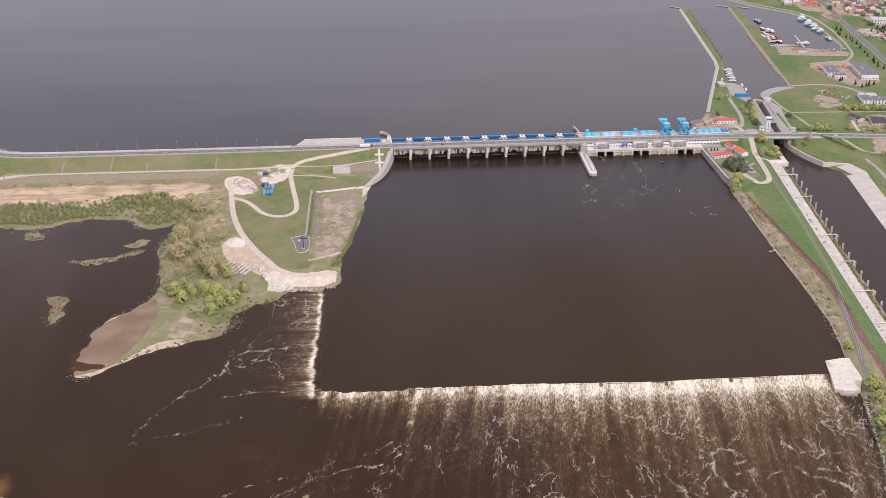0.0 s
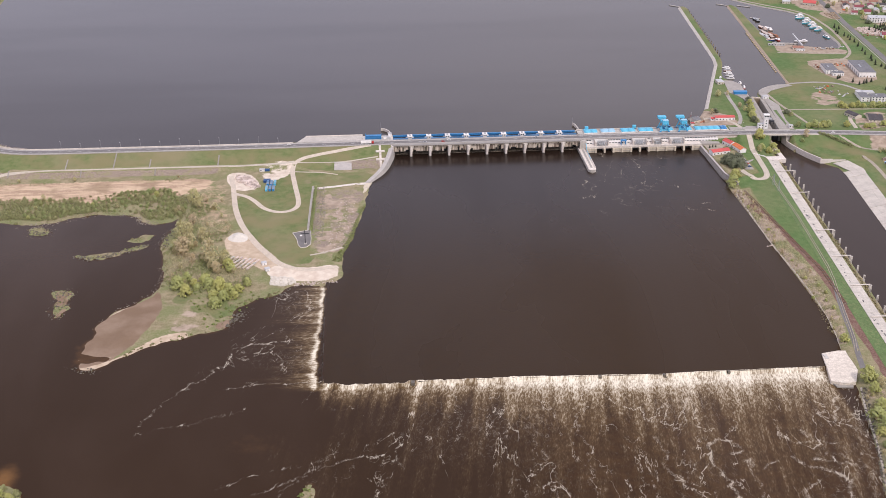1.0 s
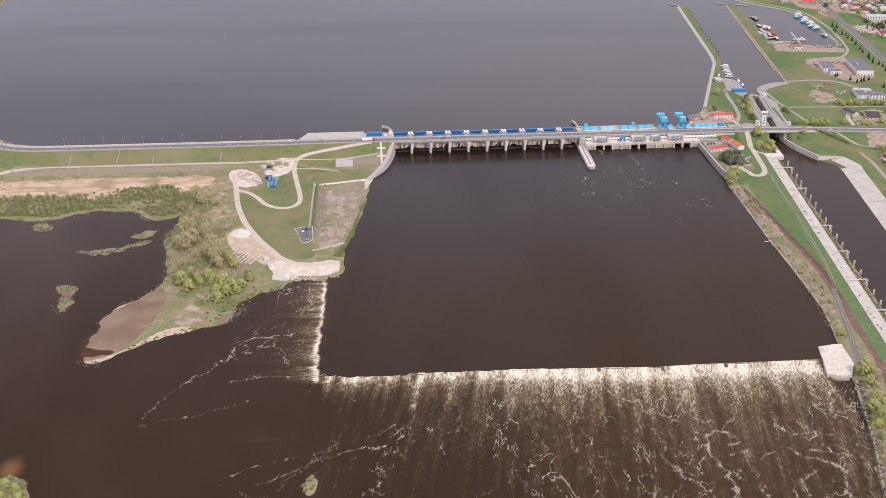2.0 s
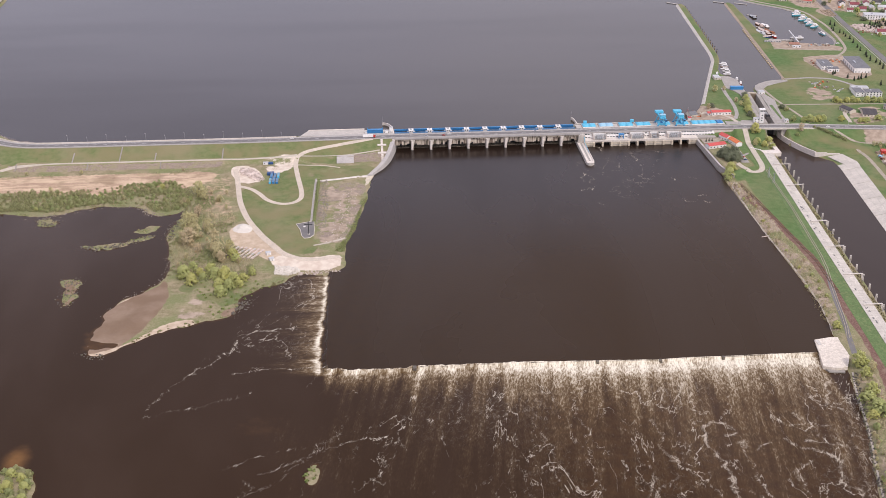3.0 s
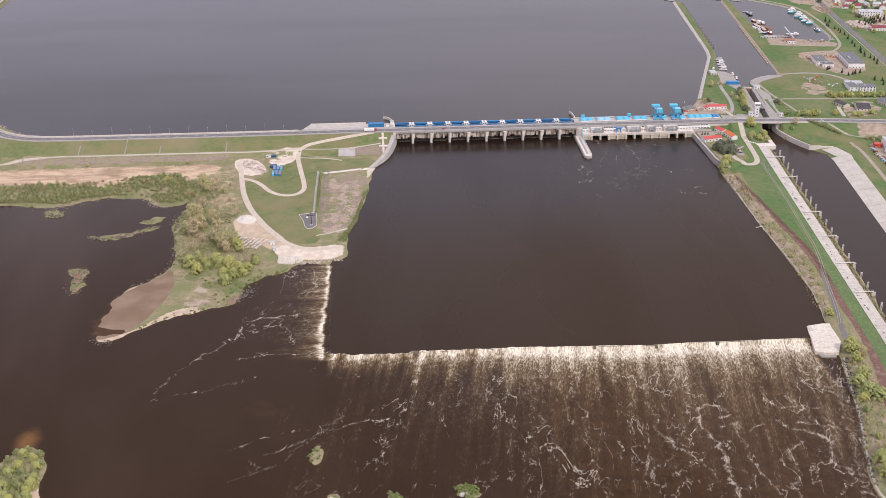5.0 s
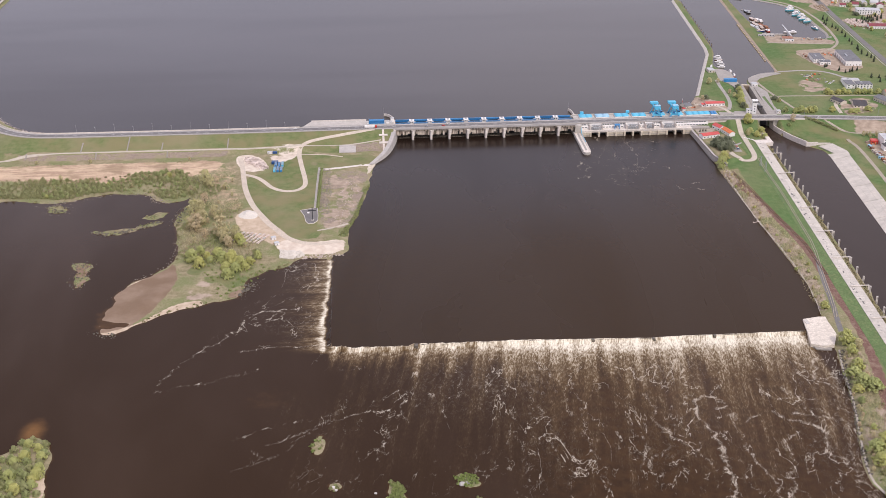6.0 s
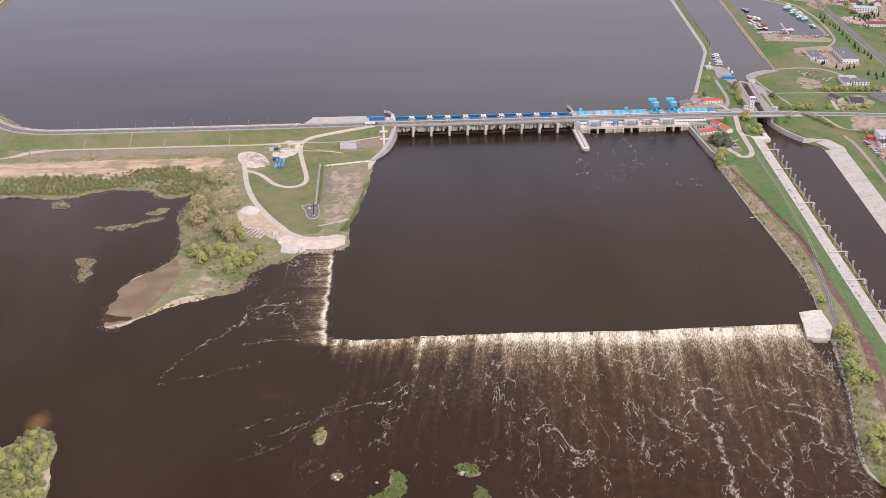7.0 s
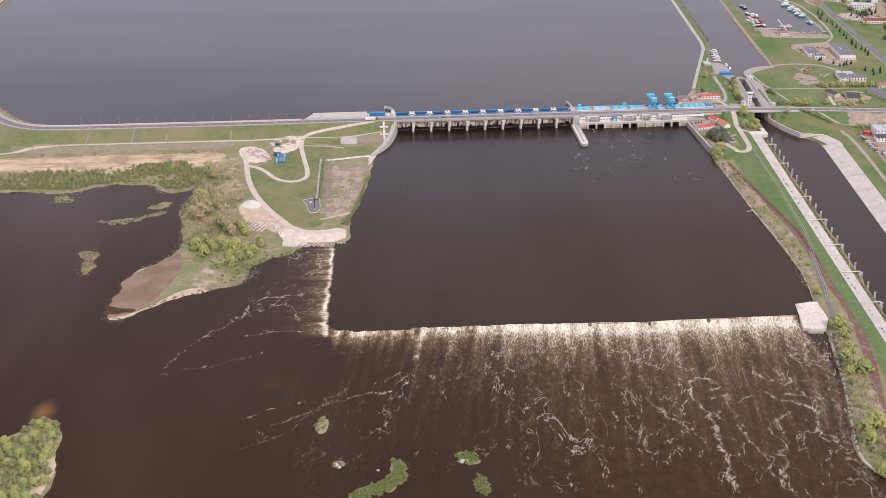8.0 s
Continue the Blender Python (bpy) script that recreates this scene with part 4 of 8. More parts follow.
for o in (-4.7, 4.7):
    for i in range(0, len(line) - 6, 5):
        a, b = Vector((*line[i], 0)), Vector((*line[i + 5], 0))
        s = Vector((0, 0, 1)).cross(b - a).normalized() * o
        marks.beam(a + s + Vector((0, 0, CREST + 0.312)), b + s + Vector((0, 0, CREST + 0.312)), 0.25, 0.02)
tagged(marks.part("road_marking", MARKING), "white painted lane and edge lines on asphalt", "marking", kind="structure")


def railing(name, line, z, gap, label, tall=1.2, material=None):
    """A railing: posts at even steps and two rails."""
    material = material or GREY_STEEL
    p = spaced(line, gap)
    base = thing(name, pose(*p[0], z), label, "railing")
    post = Form().box(-0.09, -0.09, 0, 0.09, 0.09, tall, 0.02)
    first = None
    for x, y in p:
        if first is None:
            first = post.part("post", material, base)
            ob = first
        else:
            ob = new("post", first.data)
            ob.parent = base
        ob.location = (x - p[0][0], y - p[0][1], 0)
    rails = Form()
    for (ax, ay), (bx, by) in zip(p[:-1], p[1:]):
        for h in (tall, tall * 0.55):
            rails.beam((ax - p[0][0], ay - p[0][1], h), (bx - p[0][0], by - p[0][1], h), 0.1, 0.1)
    rails.part("rail", material, base)
    return base


def lamp_post(tall):
    base = thing("street_lamp", pose(0, 0, 0), "tall grey steel street lamp with one arm on the dam", "street lamp", "lamps along the dam road")
    Form().rod((0, 0, 0), (0, 0, tall), 0.16, 0.09).part("pole", GREY_STEEL, base)
    Form().beam((0, 0, tall), (0, -2.2, tall + 0.35), 0.12, 0.12).part("arm", GREY_STEEL, base)
    Form().box(-0.22, -3.0, tall + 0.25, 0.22, -2.1, tall + 0.45).part("lantern", WHITE, base)
    return base


tall_lamp, low_lamp = lamp_post(10.5), lamp_post(7.5)
spots = [(-410 + 48.5 * k, 10.5) for k in range(6)] + [(-458, 10.5)]
for k in range(6):
    x = -410 + 48.5 * k
    y = np.interp(x, *np.array(DAM_LINE).T) + 9.9
    (copy_thing(tall_lamp, pose(x, y, CREST + 0.1)) if k else setattr(tall_lamp, "matrix_world", pose(x, y, CREST + 0.1)))
    x += 24
    y = np.interp(x, *np.array(DAM_LINE).T) + 9.9
    (copy_thing(low_lamp, pose(x, y, CREST + 0.1)) if k else setattr(low_lamp, "matrix_world", pose(x, y, CREST + 0.1)))
for x in (448, 492, 545, 590, 640, 700):
    y = np.interp(x, *np.array(DAM_LINE).T) + 8.6
    copy_thing(tall_lamp, pose(x, y, CREST + 0.1))

# paths, berm track and stairs on the dam's slope
BERM = [(-580, -84), (-530, -58), (-502, -43), (-486, -37), (-464, -33.5), (-440, -32)] + [(x, y - 42.0) for x, y in part_of(DAM_LINE, -420, -215)] + [(-190, -32.5), (-160, -31), (-134, -28.5), (-122, -26)]
strip("berm_track", BERM, -2.0, 2.0, None, TRACK, "pale sandy track on the berm of the dam", "path", cross=2)
for x, a, b in ((-339, 9.5, 41), (-396, 20, 41), (-296, 24, 41), (-214, 19, 41), (-376, 44, 54), (-288, 44, 54), (-462, 44, 54)):
    cy = float(np.interp(x, *np.array(DAM_LINE).T))
    flight = thing("stairway", pose(x, cy - a, 0), "narrow grey concrete stairway down the dam slope", "stairs", "stairs on the dam slope")
    steps, n = Form(), int((b - a) / 1.0)
    for k in range(n):
        y = -(k + 1) * 1.0
        z = max(height(x, cy - a + y), height(x, cy - a + y + 1))
        steps.box(-0.55, y, z - 0.5, 0.55, y + 1.04, z + 0.12, 0.02)
    steps.part("steps", CONCRETE_OLD, flight)
    for s in (-0.65, 0.65):
        edge = Form()
        for k in range(0, n - 1):
            y = -(k + 0.5)
            edge.beam((s, y, height(x, cy - a + y) + 0.2), (s, y - 1, height(x, cy - a + y - 1) + 0.2), 0.2, 0.3)
        edge.part("stringer", CONCRETE_OLD, flight)

# ---- spillway: ten bays between piers ----
BAY, FIRST = 23.8, -2.2


def half_round(x0, x1, y0, y1, n=6):
    """A plan outline with its downstream end rounded."""
    cx, r = (x0 + x1) / 2, (x1 - x0) / 2
    return [(cx + r * math.cos(math.pi + math.pi * i / n), y0 + r + r * math.sin(math.pi + math.pi * i / n)) for i in range(n + 1)] + [(x1, y1), (x0, y1)]


def spillway_pier():
    base = thing("spillway_pier", pose(0, 0, 0), "tall weathered concrete pier with rounded nose in dark water", "pier", "piers of the spillway")
    Form().prism(half_round(-1.45, 1.45, -2.6, 38), -2, 14.6).part("shaft", CONCRETE_PALE, base)
    Form().prism(half_round(-1.6, 1.6, -2.9, 5), -2, 2.9).part("footing", CONCRETE, base)
    Form().box(-2.1, -0.4, 13.7, 2.1, 3, 14.6, 0.1).part("bearing", CONCRETE_PALE, base)
    a = [(1.4, -1.4, 5.0), (3.5, -1.4, 14.6), (1.4, -1.4, 14.6)]
    b = [(x, 1.2, z) for x, _, z in a]
    Form().add(a + b, [(0, 1, 2), (5, 4, 3), (0, 3, 4, 1), (1, 4, 5, 2)]).part("bracket", CONCRETE_PALE, base)
    Form().box(-1.7, 21, 14.6, 1.7, 38, 16.0).part("upper_pier", CONCRETE, base)
    return base


pier = spillway_pier()
for k in range(1, 10):
    m = pose(FIRST + BAY * k, 0, 0)
    if k == 1:
        pier.matrix_world = m
    else:
        copy_thing(pier, m)


def spillway_gate(k):
    base = thing("spillway_gate", pose(FIRST + BAY * (k + 0.5), 0, 0), "stained concrete breast wall over a dark steel sluice gate", "sluice gate", "gates of the spillway")
    r = np.random.default_rng(300 + k)
    w = BAY / 2 - 1.75
    n = 9
    for i in range(n):
        if r.random() < 0.08:
            continue
        x, low = -w + 2 * w * i / n, 7.3 + 0.7 * r.random() + (2.2 if r.random() < 0.15 else 0)
        Form().box(x + 0.05, 1.4, low, x + 2 * w / n - 0.05, 2.2 + 0.3 * r.random(), 14.4, 0.1).part("wall_panel", CONCRETE_RUSTY if r.random() < 0.88 else ROCK_WET, base)
    Form().box(-w, 2.6, 11.2, w, 3.2, 14.5).part("header_beam", CONCRETE_STAIN_SHADE, base)
    leaf = Form().box(-w, 16, -2, w, 16.6, 12.5).part("gate_leaf", DARK_STEEL, base)
    for z in (1, 3, 5, 7):
        Form().box(-w, 15.2, z, w, 16, z + 0.4, 0.05).part("gate_rib", DARK_STEEL, leaf)
    Form().box(-w, 6.2, 1.0, w, 15.0, 2.15).part("stilling_sill", CONCRETE_STAIN_SHADE, base)
    return base


for k in range(10):
    spillway_gate(k)

deck = thing("spillway_bridge", pose(0, 0, 0), "long grey concrete road bridge across the spillway piers", "bridge")
for k in range(10):
    Form().box(FIRST + BAY * k + 0.03, -0.3, 15.1, FIRST + BAY * (k + 1) - 0.03, 22.2, 16.02, 0.08).part("deck_span", CONCRETE_OLD, deck)
    for y in (1.2, 8, 15, 21):
        Form().box(FIRST + BAY * k + 0.5, y, 13.6, FIRST + BAY * (k + 1) - 0.5, y + 0.9, 14.6, 0.03).part("girder", CONCRETE_OLD, deck)
Form().box(-1, -0.55, 15.3, 236, -0.28, 16.1, 0.04).part("fascia", CONCRETE_OLD, deck)
# the dark tone puts the deck's shade into the beam's colour
Form().box(-1, 0.5, 13.4, 236, 0.8, 15.3, 0.03).part("edge_beam", CONCRETE_STAIN_SHADE, deck)
railing("railing", [(-2, 0.1), (240, 0.1)], CREST + 0.02, 2.35, "grey steel railing along the edge of the spillway bridge")
railing("railing", [(-122, 19.4), (240, 20.4)], CREST + 0.4, 4.7, "grey steel railing between road and gate gallery")
Form().box(0, 1.0, 16.02, 236, 3.6, 16.3, 0.05).part("footway", PAVING, deck)

gallery = thing("gate_gallery", pose(0, 0, 0), "dark open gallery with gate slots above the reservoir", "gallery")
# dark floor colour stands in for the shade down in the gate slots
Form().box(0, 22.2, 12.0, 236, 34, 13.4).part("gallery_floor", DARK_STEEL, gallery)
Form().box(0, 35.6, 5, 236, 37.4, 16.3).part("upstream_wall", CONCRETE, gallery)


def gate_beam(y0, y1, top_z, label):
    base = thing("gate_beam", pose(0, 0, 0), label, "steel beam", "blue beams over the gates")
    w = BAY / 2 - 2.6
    girder = Form().box(-w, y0, 14.9, w, y1, top_z, 0.12).part("box_girder", BLUE_STEEL, base)
    lip = Form()
    for z in (15.2, top_z - 0.25):
        lip.box(-w, y0 - 0.18, z, w, y0 - 0.01, z + 0.2, 0.03)
    lip.part("flange", BLUE_DARK, girder)
    ribs = Form()
    for i in range(9):
        x = -w + 2 * w * (i + 0.5) / 9
        ribs.box(x - 0.1, y0 - 0.12, 15.4, x + 0.1, y0 - 0.01, top_z - 0.25, 0.02)
    ribs.part("stiffeners", BLUE_DARK, girder)
    return base


for y0, y1, h, lab in ((22.4, 23.6, 17.3, "dark blue steel gate beam beside the road"), (33.0, 35.0, 17.6, "dark blue steel gate beam on the reservoir side")):
    beam = gate_beam(y0, y1, h, lab)
    for k in range(10):
        m = pose(FIRST + BAY * (k + 0.5), 0, 0)
        if k:
            copy_thing(beam, m)
        else:
            beam.matrix_world = m


def hoist_house():
    base = thing("hoist_house", pose(0, 0, 0), "small white hoist cabin with grey roof on a pier", "hoist cabin", "hoist cabins on the piers")
    cabin = Form().box(-2.9, 24.5, 15.0, 2.9, 31.5, 18.6, 0.1).part("cabin", WHITE, base)
    Form().box(-3.2, 24.2, 18.6, 3.2, 31.8, 19.0, 0.1).part("roof", WHITE, base)
    Form().box(-1.1, 26, 19.0, 1.1, 29, 19.9, 0.1).part("winch_cover", GREY_STEEL, base)
    for x in (-1.9, 0.5):
        Form().box(x, 24.4, 16.4, x + 1.4, 24.52, 17.9, 0.02).part("window", GLASS, cabin)
    for s in (-1, 1):
        Form().box(s * 2.95 - 0.06, 26, 16.2, s * 2.95 + 0.06, 29, 17.8, 0.02).part("side_window", GLASS, cabin)
        Form().box(s * 4.0 - 1.0, 25.5, 15.0, s * 4.0 + 1.0, 30.5, 16.4, 0.08).part("machinery", PALE_ROOF, base)
    return base


hoist = hoist_house()
for k in range(1, 10):
    m = pose(FIRST + BAY * k, 0, 0)
    if k == 1:
        hoist.matrix_world = m
    else:
        copy_thing(hoist, m)

# ---- left abutment, upstream yard and wing walls ----
apron = thing("abutment", pose(0, 0, 0), "pale concrete abutment wall curving down to the water", "abutment")
Form().box(-2.6, -2, -2, 0, 38, 16.0).part("end_wall", CONCRETE_PALE, apron)
edge = spaced(rounded([(0.5, 14), (-1.5, -8), (-12, -54), (-33, -88)], 2, False), 4.0)
wall_top = [16.2, 16.2] + list(np.linspace(16.2, 3.6, len(edge) - 2))
v, f = [], []
for (x, y), z in zip(edge, wall_top):
    v += [(x + 2.2, y - 0.6, -2), (x + 0.4, y, z), (x - 1.4, y + 0.4, z), (x - 4.6, y + 1.2, z - 0.3), (x - 4.6, y + 1.2, -2)]
for i in range(len(edge) - 1):
    f += [(i * 5 + j, i * 5 + j + 1, i * 5 + j + 6, i * 5 + j + 5) for j in range(4)]
mesh_object("wing_wall", v, f, PAVE, apron)
strip("revetment_path", rounded([(-97, -105), (-84, -103), (-53, -96), (-36, -90), (-28, -80)], 1, False), -2.2, 2.6, None, CONCRETE_PALE, "pale concrete path at the foot of the dam", "path", cross=2)

foot = thing("foot_slab", pose(0, 0, 0), "pinkish concrete foot slab at the end of the wing wall", "slab")
Form().prism([(-36, -89), (-29, -87), (-36, -112), (-42, -122), (-45, -116), (-41, -100)], -2, 3.2).part("slab", CONCRETE_CREAM, foot)
yard = thing("yard", pose(-38, 20, CREST), "grey paved yard between road and reservoir", "yard")
Form().prism([(-83, -0.4), (-72, 21), (-60, 22.5), (0, 21.5), (0, -0.4)], -9, 0.5).part("platform", CONCRETE, yard)
Form().box(0, -0.4, -9, 36, 17.5, 0.4).part("platform", CONCRETE, yard)
Form().box(-72, 21.2, 0.5, 0, 21.7, 1.3, 0.05).part("wave_wall", CONCRETE_PALE, yard)
box_thing = thing("stoplog_rack", pose(-34, 24.5, CREST + 0.4), "dark blue steel stoplogs stacked in a frame", "stoplogs")
Form().box(0, 0, 0, 19, 5, 4.6, 0.1).part("stoplog_body", BLUE_STEEL, box_thing)
for x in (-0.6, 19.0):
    Form().box(x, -0.5, 0, x + 0.6, 0.1, 6, 0.05).part("frame_post", BLUE_STEEL, box_thing)
    Form().box(x, 5, 0, x + 0.6, 5.6, 6, 0.05).part("frame_post", BLUE_STEEL, box_thing)
for z in (1.0, 2.0, 3.0, 4.0):
    Form().box(0.2, -0.1, z - 0.1, 18.8, 0.0, z + 0.1, 0.02).part("stoplog_edge", BLUE_DARK, box_thing)
for x, y, w, d, h, m, lab in ((-12, 25, 4, 3, 2.6, WHITE, "small white metal cabinet on the yard"), (-7, 24.5, 3, 2.4, 2.2, PALE_ROOF, "grey metal cabinet on the yard"), (-37, 25, 2.4, 2.4, 2.0, WHITE, "small white box beside the stoplogs"), (-6, 30, 4.5, 4, 5, WHITE, "white hoist cabin at the abutment")):
    cab = thing("cabinet", pose(x, y, CREST + 0.4), lab, "cabinet")
    Form().box(0, 0, 0, w, d, h).part("body", m, cab)
    Form().box(-0.15, -0.15, h, w + 0.15, d + 0.15, h + 0.2).part("lid", PALE_ROOF, cab)


def wing(name, x, y, turn, label):
    base = thing(name, pose(x, y, 0), label, "wing wall")
    pts = [(turn * 13 * (1 - math.cos(a)), 31 * math.sin(a)) for a in np.linspace(0, math.pi / 2, 9)]
    w = Form()
    for (ax, ay), (bx, by) in zip(pts[:-1], pts[1:]):
        w.beam((ax, ay, 13.6), (bx, by, 13.6), 1.0, 4.2)
    w.part("wall", CONCRETE_PALE, base)
    Form().rod((*pts[-1], 16), (*pts[-1], 24), 0.15, 0.08).part("mast", GREY_STEEL, base)
    return base


wing("wing_wall", -1, 36, -1, "curved pale concrete wing wall in the reservoir")
wing("wing_wall", 240, 37, -0.3, "curved grey concrete wing wall by the power station")

# ---- dividing pier ----
divider = thing("dividing_pier", pose(0, 0, 0), "long grey concrete pier dividing spillway and tailrace", "pier")
Form().prism(half_round(232, 242, -74, 20), -2, 5.0).part("core", CONCRETE, divider)
Form().prism(half_round(232.2, 241.8, -73.8, -2), 5.0, 5.3).part("top_slab", CONCRETE_PALE, divider)
for x in (232.2, 241.0):
    Form().box(x, -68, 5.3, x + 0.8, -2, 6.4, 0.08).part("parapet", CONCRETE_PALE, divider)
Form().box(235.8, -66, 5.3, 238.2, -4, 5.6, 0.1).part("channel_cover", PAVING, divider)
Form().box(234, -2, 5, 242, 20, 15.6).part("root_block", CONCRETE, divider)
pipe = Form()
for a, b in (((240.5, 2, 15), (241.5, -4, 12)), ((241.5, -4, 12), (240.6, -10, 8.5)), ((240.6, -10, 8.5), (240.8, -40, 6.7))):
    pipe.rod(a, b, 0.3, sides=8)
pipe.part("pipe", BLUE_SKY, divider)

# ---- power station ----
X0, X1 = 242.0, 388.0
station = thing("power_station", pose(0, 0, 0), "long white and cream concrete hydroelectric power station", "power station")
Form().box(X0, -7, 7.2, X1, 8, 9.4).part("draft_deck", CONCRETE_PALE, station)
Form().box(X0, -7.4, 8.5, X1, -6.98, 10.1, 0.05).part("deck_parapet", CONCRETE_PALE, station)
# near-black sheet added for the shade deep inside the open bays
Form().box(X0, 1, -2, X1, 8, 7.2).part("back_wall", DARK_STEEL, station)
PITCH = (X1 - X0) / 13
closed = {0, 3, 4, 7, 8, 9, 12}
for k in range(14):
    x = X0 + PITCH * k
    Form().prism([(x - 1.1, -9.0), (x + 1.1, -9.0), (x + 1.1, 2), (x - 1.1, 2)], -2, 7.2).part("draft_pier", CONCRETE_CREAM, station)
    if k in closed:
        flap = Form().box(x + 1.1, -7.2, 0.8, x + PITCH - 1.1, -6.2, 7.2).part("draft_gate", CONCRETE_CREAM, station)
        for z in (3.4, 5.6):
            Form().box(x + 1.4, -7.4, z, x + PITCH - 1.4, -7.2, z + 0.5, 0.04).part("gate_rail", CONCRETE_OLD, flap)
    elif k < 13:
        Form().box(x + 1.1, -4.0, 5.9, x + PITCH - 1.1, -3.2, 7.2).part("lintel", CONCRETE_STAIN_SHADE, station)
hall_part = Form().box(X0 - 1, 6.0, 9.4, 412, 12, 15.6).part("machine_hall", WHITE, station)
Form().box(X0 - 1.3, 5.6, 15.6, 412.3, 12, 16.25, 0.08).part("cornice", CONCRETE_PALE, station)
Form().box(X0, 3.2, 9.4, 412, 6.0, 12.0).part("lower_storey", WHITE, station)
Form().box(X1, -6, 2, 412, 6, 9.4).part("side_terrace", PAVING, station)
win = Form().box(0, -0.08, 0, 2.6, 0.05, 1.1, 0.02)
shared = None
bays = [(253, 270), (301, 319), (327, 338), (349, 367)]
for row, (y, z, tall) in enumerate(((6.0, 12.9, 1.5), (3.2, 10.1, 1.3))):
    x = X0 + 1.5
    while x < 409:
        if not any(a - 3.0 < x < b + 0.5 for a, b in bays):
            if shared is None:
                shared = win.part("window", GLASS, hall_part)
                ob = shared
            else:
                ob = new("window", shared.data)
                ob.parent = hall_part
            ob.location, ob.scale = (x, y, z), (1, 1, tall / 1.5)
        x += 4.0 if row else 3.4
Form().box(412, 5.4, 2, 446, 12, 15.9).part("flank_wall", CONCRETE_PALE, station)
deck_up = thing("intake_deck", pose(0, 0, 0), "grey concrete intake deck on the reservoir side", "deck")
Form().box(236, 12, 4, 432, 39, 15.95).part("slab", CONCRETE, deck_up)
Form().box(236, 38.6, 15.95, 432, 39.0, 17.0, 0.05).part("upstream_parapet", CONCRETE_PALE, deck_up)
for y in (22.0, 37.6):
    Form().box(236, y, 15.95, 432, y + 0.35, 16.15, 0.02).part("crane_rail", DARK_STEEL, deck_up)


def transformer(x0, x1):
    w = x1 - x0
    base = thing("transformer", pose(x0, 0, 9.4), "dark grey transformer with radiators between pale fire walls", "transformer", "transformers on the draft deck")
    for x in (0, w - 0.7):
        Form().box(x, -4.5, 0, x + 0.7, 6, 5.8).part("fire_wall", CONCRETE_PALE, base)
    Form().box(0.7, 4.6, 0, w - 0.7, 6, 6.2).part("back_wall", WHITE, base)
    tank = Form().box(w * 0.25, -3, 0.3, w * 0.75, 1.2, 3.6, 0.15).part("tank", GREY_STEEL, base)
    Form().rod((w * 0.2, 0.5, 4.6), (w * 0.8, 0.5, 4.6), 0.6, sides=8).part("conservator", GREY_STEEL, base)
    for i in range(5):
        x = w * (0.12 + 0.17 * i)
        Form().box(x, -4.2, 0.4, x + w * 0.09, -3.1, 3.0).part("radiator", GREY_STEEL, base)
    for i in range(3):
        x = w * (0.34 + 0.16 * i)
        Form().rod((x, -1.5, 3.6), (x, -1.5, 6.0), 0.22, 0.1).part("bushing", TIMBER, tank)
    for y in (-4.3, -1.0):
        Form().beam((0, y, 5.9), (w, y, 5.9), 0.25, 0.3).part("lintel_beam", GREY_STEEL, base)
    return base


for a, b in bays:
    transformer(a, b)
portal = thing("maintenance_gantry", pose(286, -1.5, 9.4), "small blue steel gantry on the draft deck", "gantry")
for x in (0, 6.2):
    for y in (-2, 2):
        Form().beam((x, y, 0), (x + (0.6 if x == 0 else -0.6), y * 0.7, 5.2), 0.5, 0.5).part("leg", BLUE_STEEL, portal)
Form().box(-0.2, -2.2, 5.2, 6.8, 2.2, 6.4).part("cross_girder", BLUE_STEEL, portal)


def hatch(x0, x1, material, label):
    """A low barrel roof of ribbed sheets over a turbine hatch."""
    base = thing("turbine_hatch", pose(x0, 24.0, 15.95), label, "hatch cover", "hatch covers on the intake deck")
    w, d, n = x1 - x0, 12.5, 10
    sheets = max(2, round(w / 8))
    for i in range(sheets):
        a, b = w * i / sheets + 0.03, w * (i + 1) / sheets - 0.03
        v, f = [], []
        for j in range(n + 1):
            t = math.pi * j / n
            y, z = d / 2 - d / 2 * math.cos(t), 1.3 + 1.5 * math.sin(t) ** 0.8
            v += [(a, y, z), (b, y, z), (a, y, z - 0.25), (b, y, z - 0.25)]
        for j in range(n):
            q = 4 * j
            f += [(q, q + 1, q + 5, q + 4), (q, q + 4, q + 6, q + 2), (q + 1, q + 3, q + 7, q + 5)]
        mesh_object("roof_sheet", v, f, material, base, smooth=True)
    Form().box(0, 0.1, 0, w, d - 0.1, 1.35).part("upstand", WHITE, base)
    for x in (0.05, w - 0.25):
        v = [(x, d / 2 - d / 2 * math.cos(math.pi * j / n), 1.25 + 1.42 * math.sin(math.pi * j / n) ** 0.8) for j in range(n + 1)]
        v += [(p[0] + 0.2, p[1], p[2]) for p in v]
        mesh_object("gable", v, [tuple(range(n, -1, -1)), tuple(range(n + 1, 2 * n + 2))] + [(i, i + 1, n + 2 + i, n + 1 + i) for i in range(n)], material, base)
    return base


for a, b, m, lab in ((244, 261, BLUE_SKY, "sky-blue barrel roof over a turbine hatch"), (266, 284, BLUE_PALE, "faded pale blue barrel roof over a turbine hatch"), (292, 310, BLUE_SKY, "sky-blue barrel roof over a turbine hatch"),
                     (315, 333, BLUE_SKY, "sky-blue barrel roof over a turbine hatch"), (343, 359, BLUE_SKY, "sky-blue barrel roof under a gantry crane"), (368, 383, BLUE_SKY, "sky-blue barrel roof under a gantry crane"),
                     (388, 420, BLUE_SKY, "long sky-blue barrel roof at the end of the deck"), (421, 429, BLUE_STEEL, "short darker blue roof at the end of the deck")):
    hatch(a, b, m, lab)


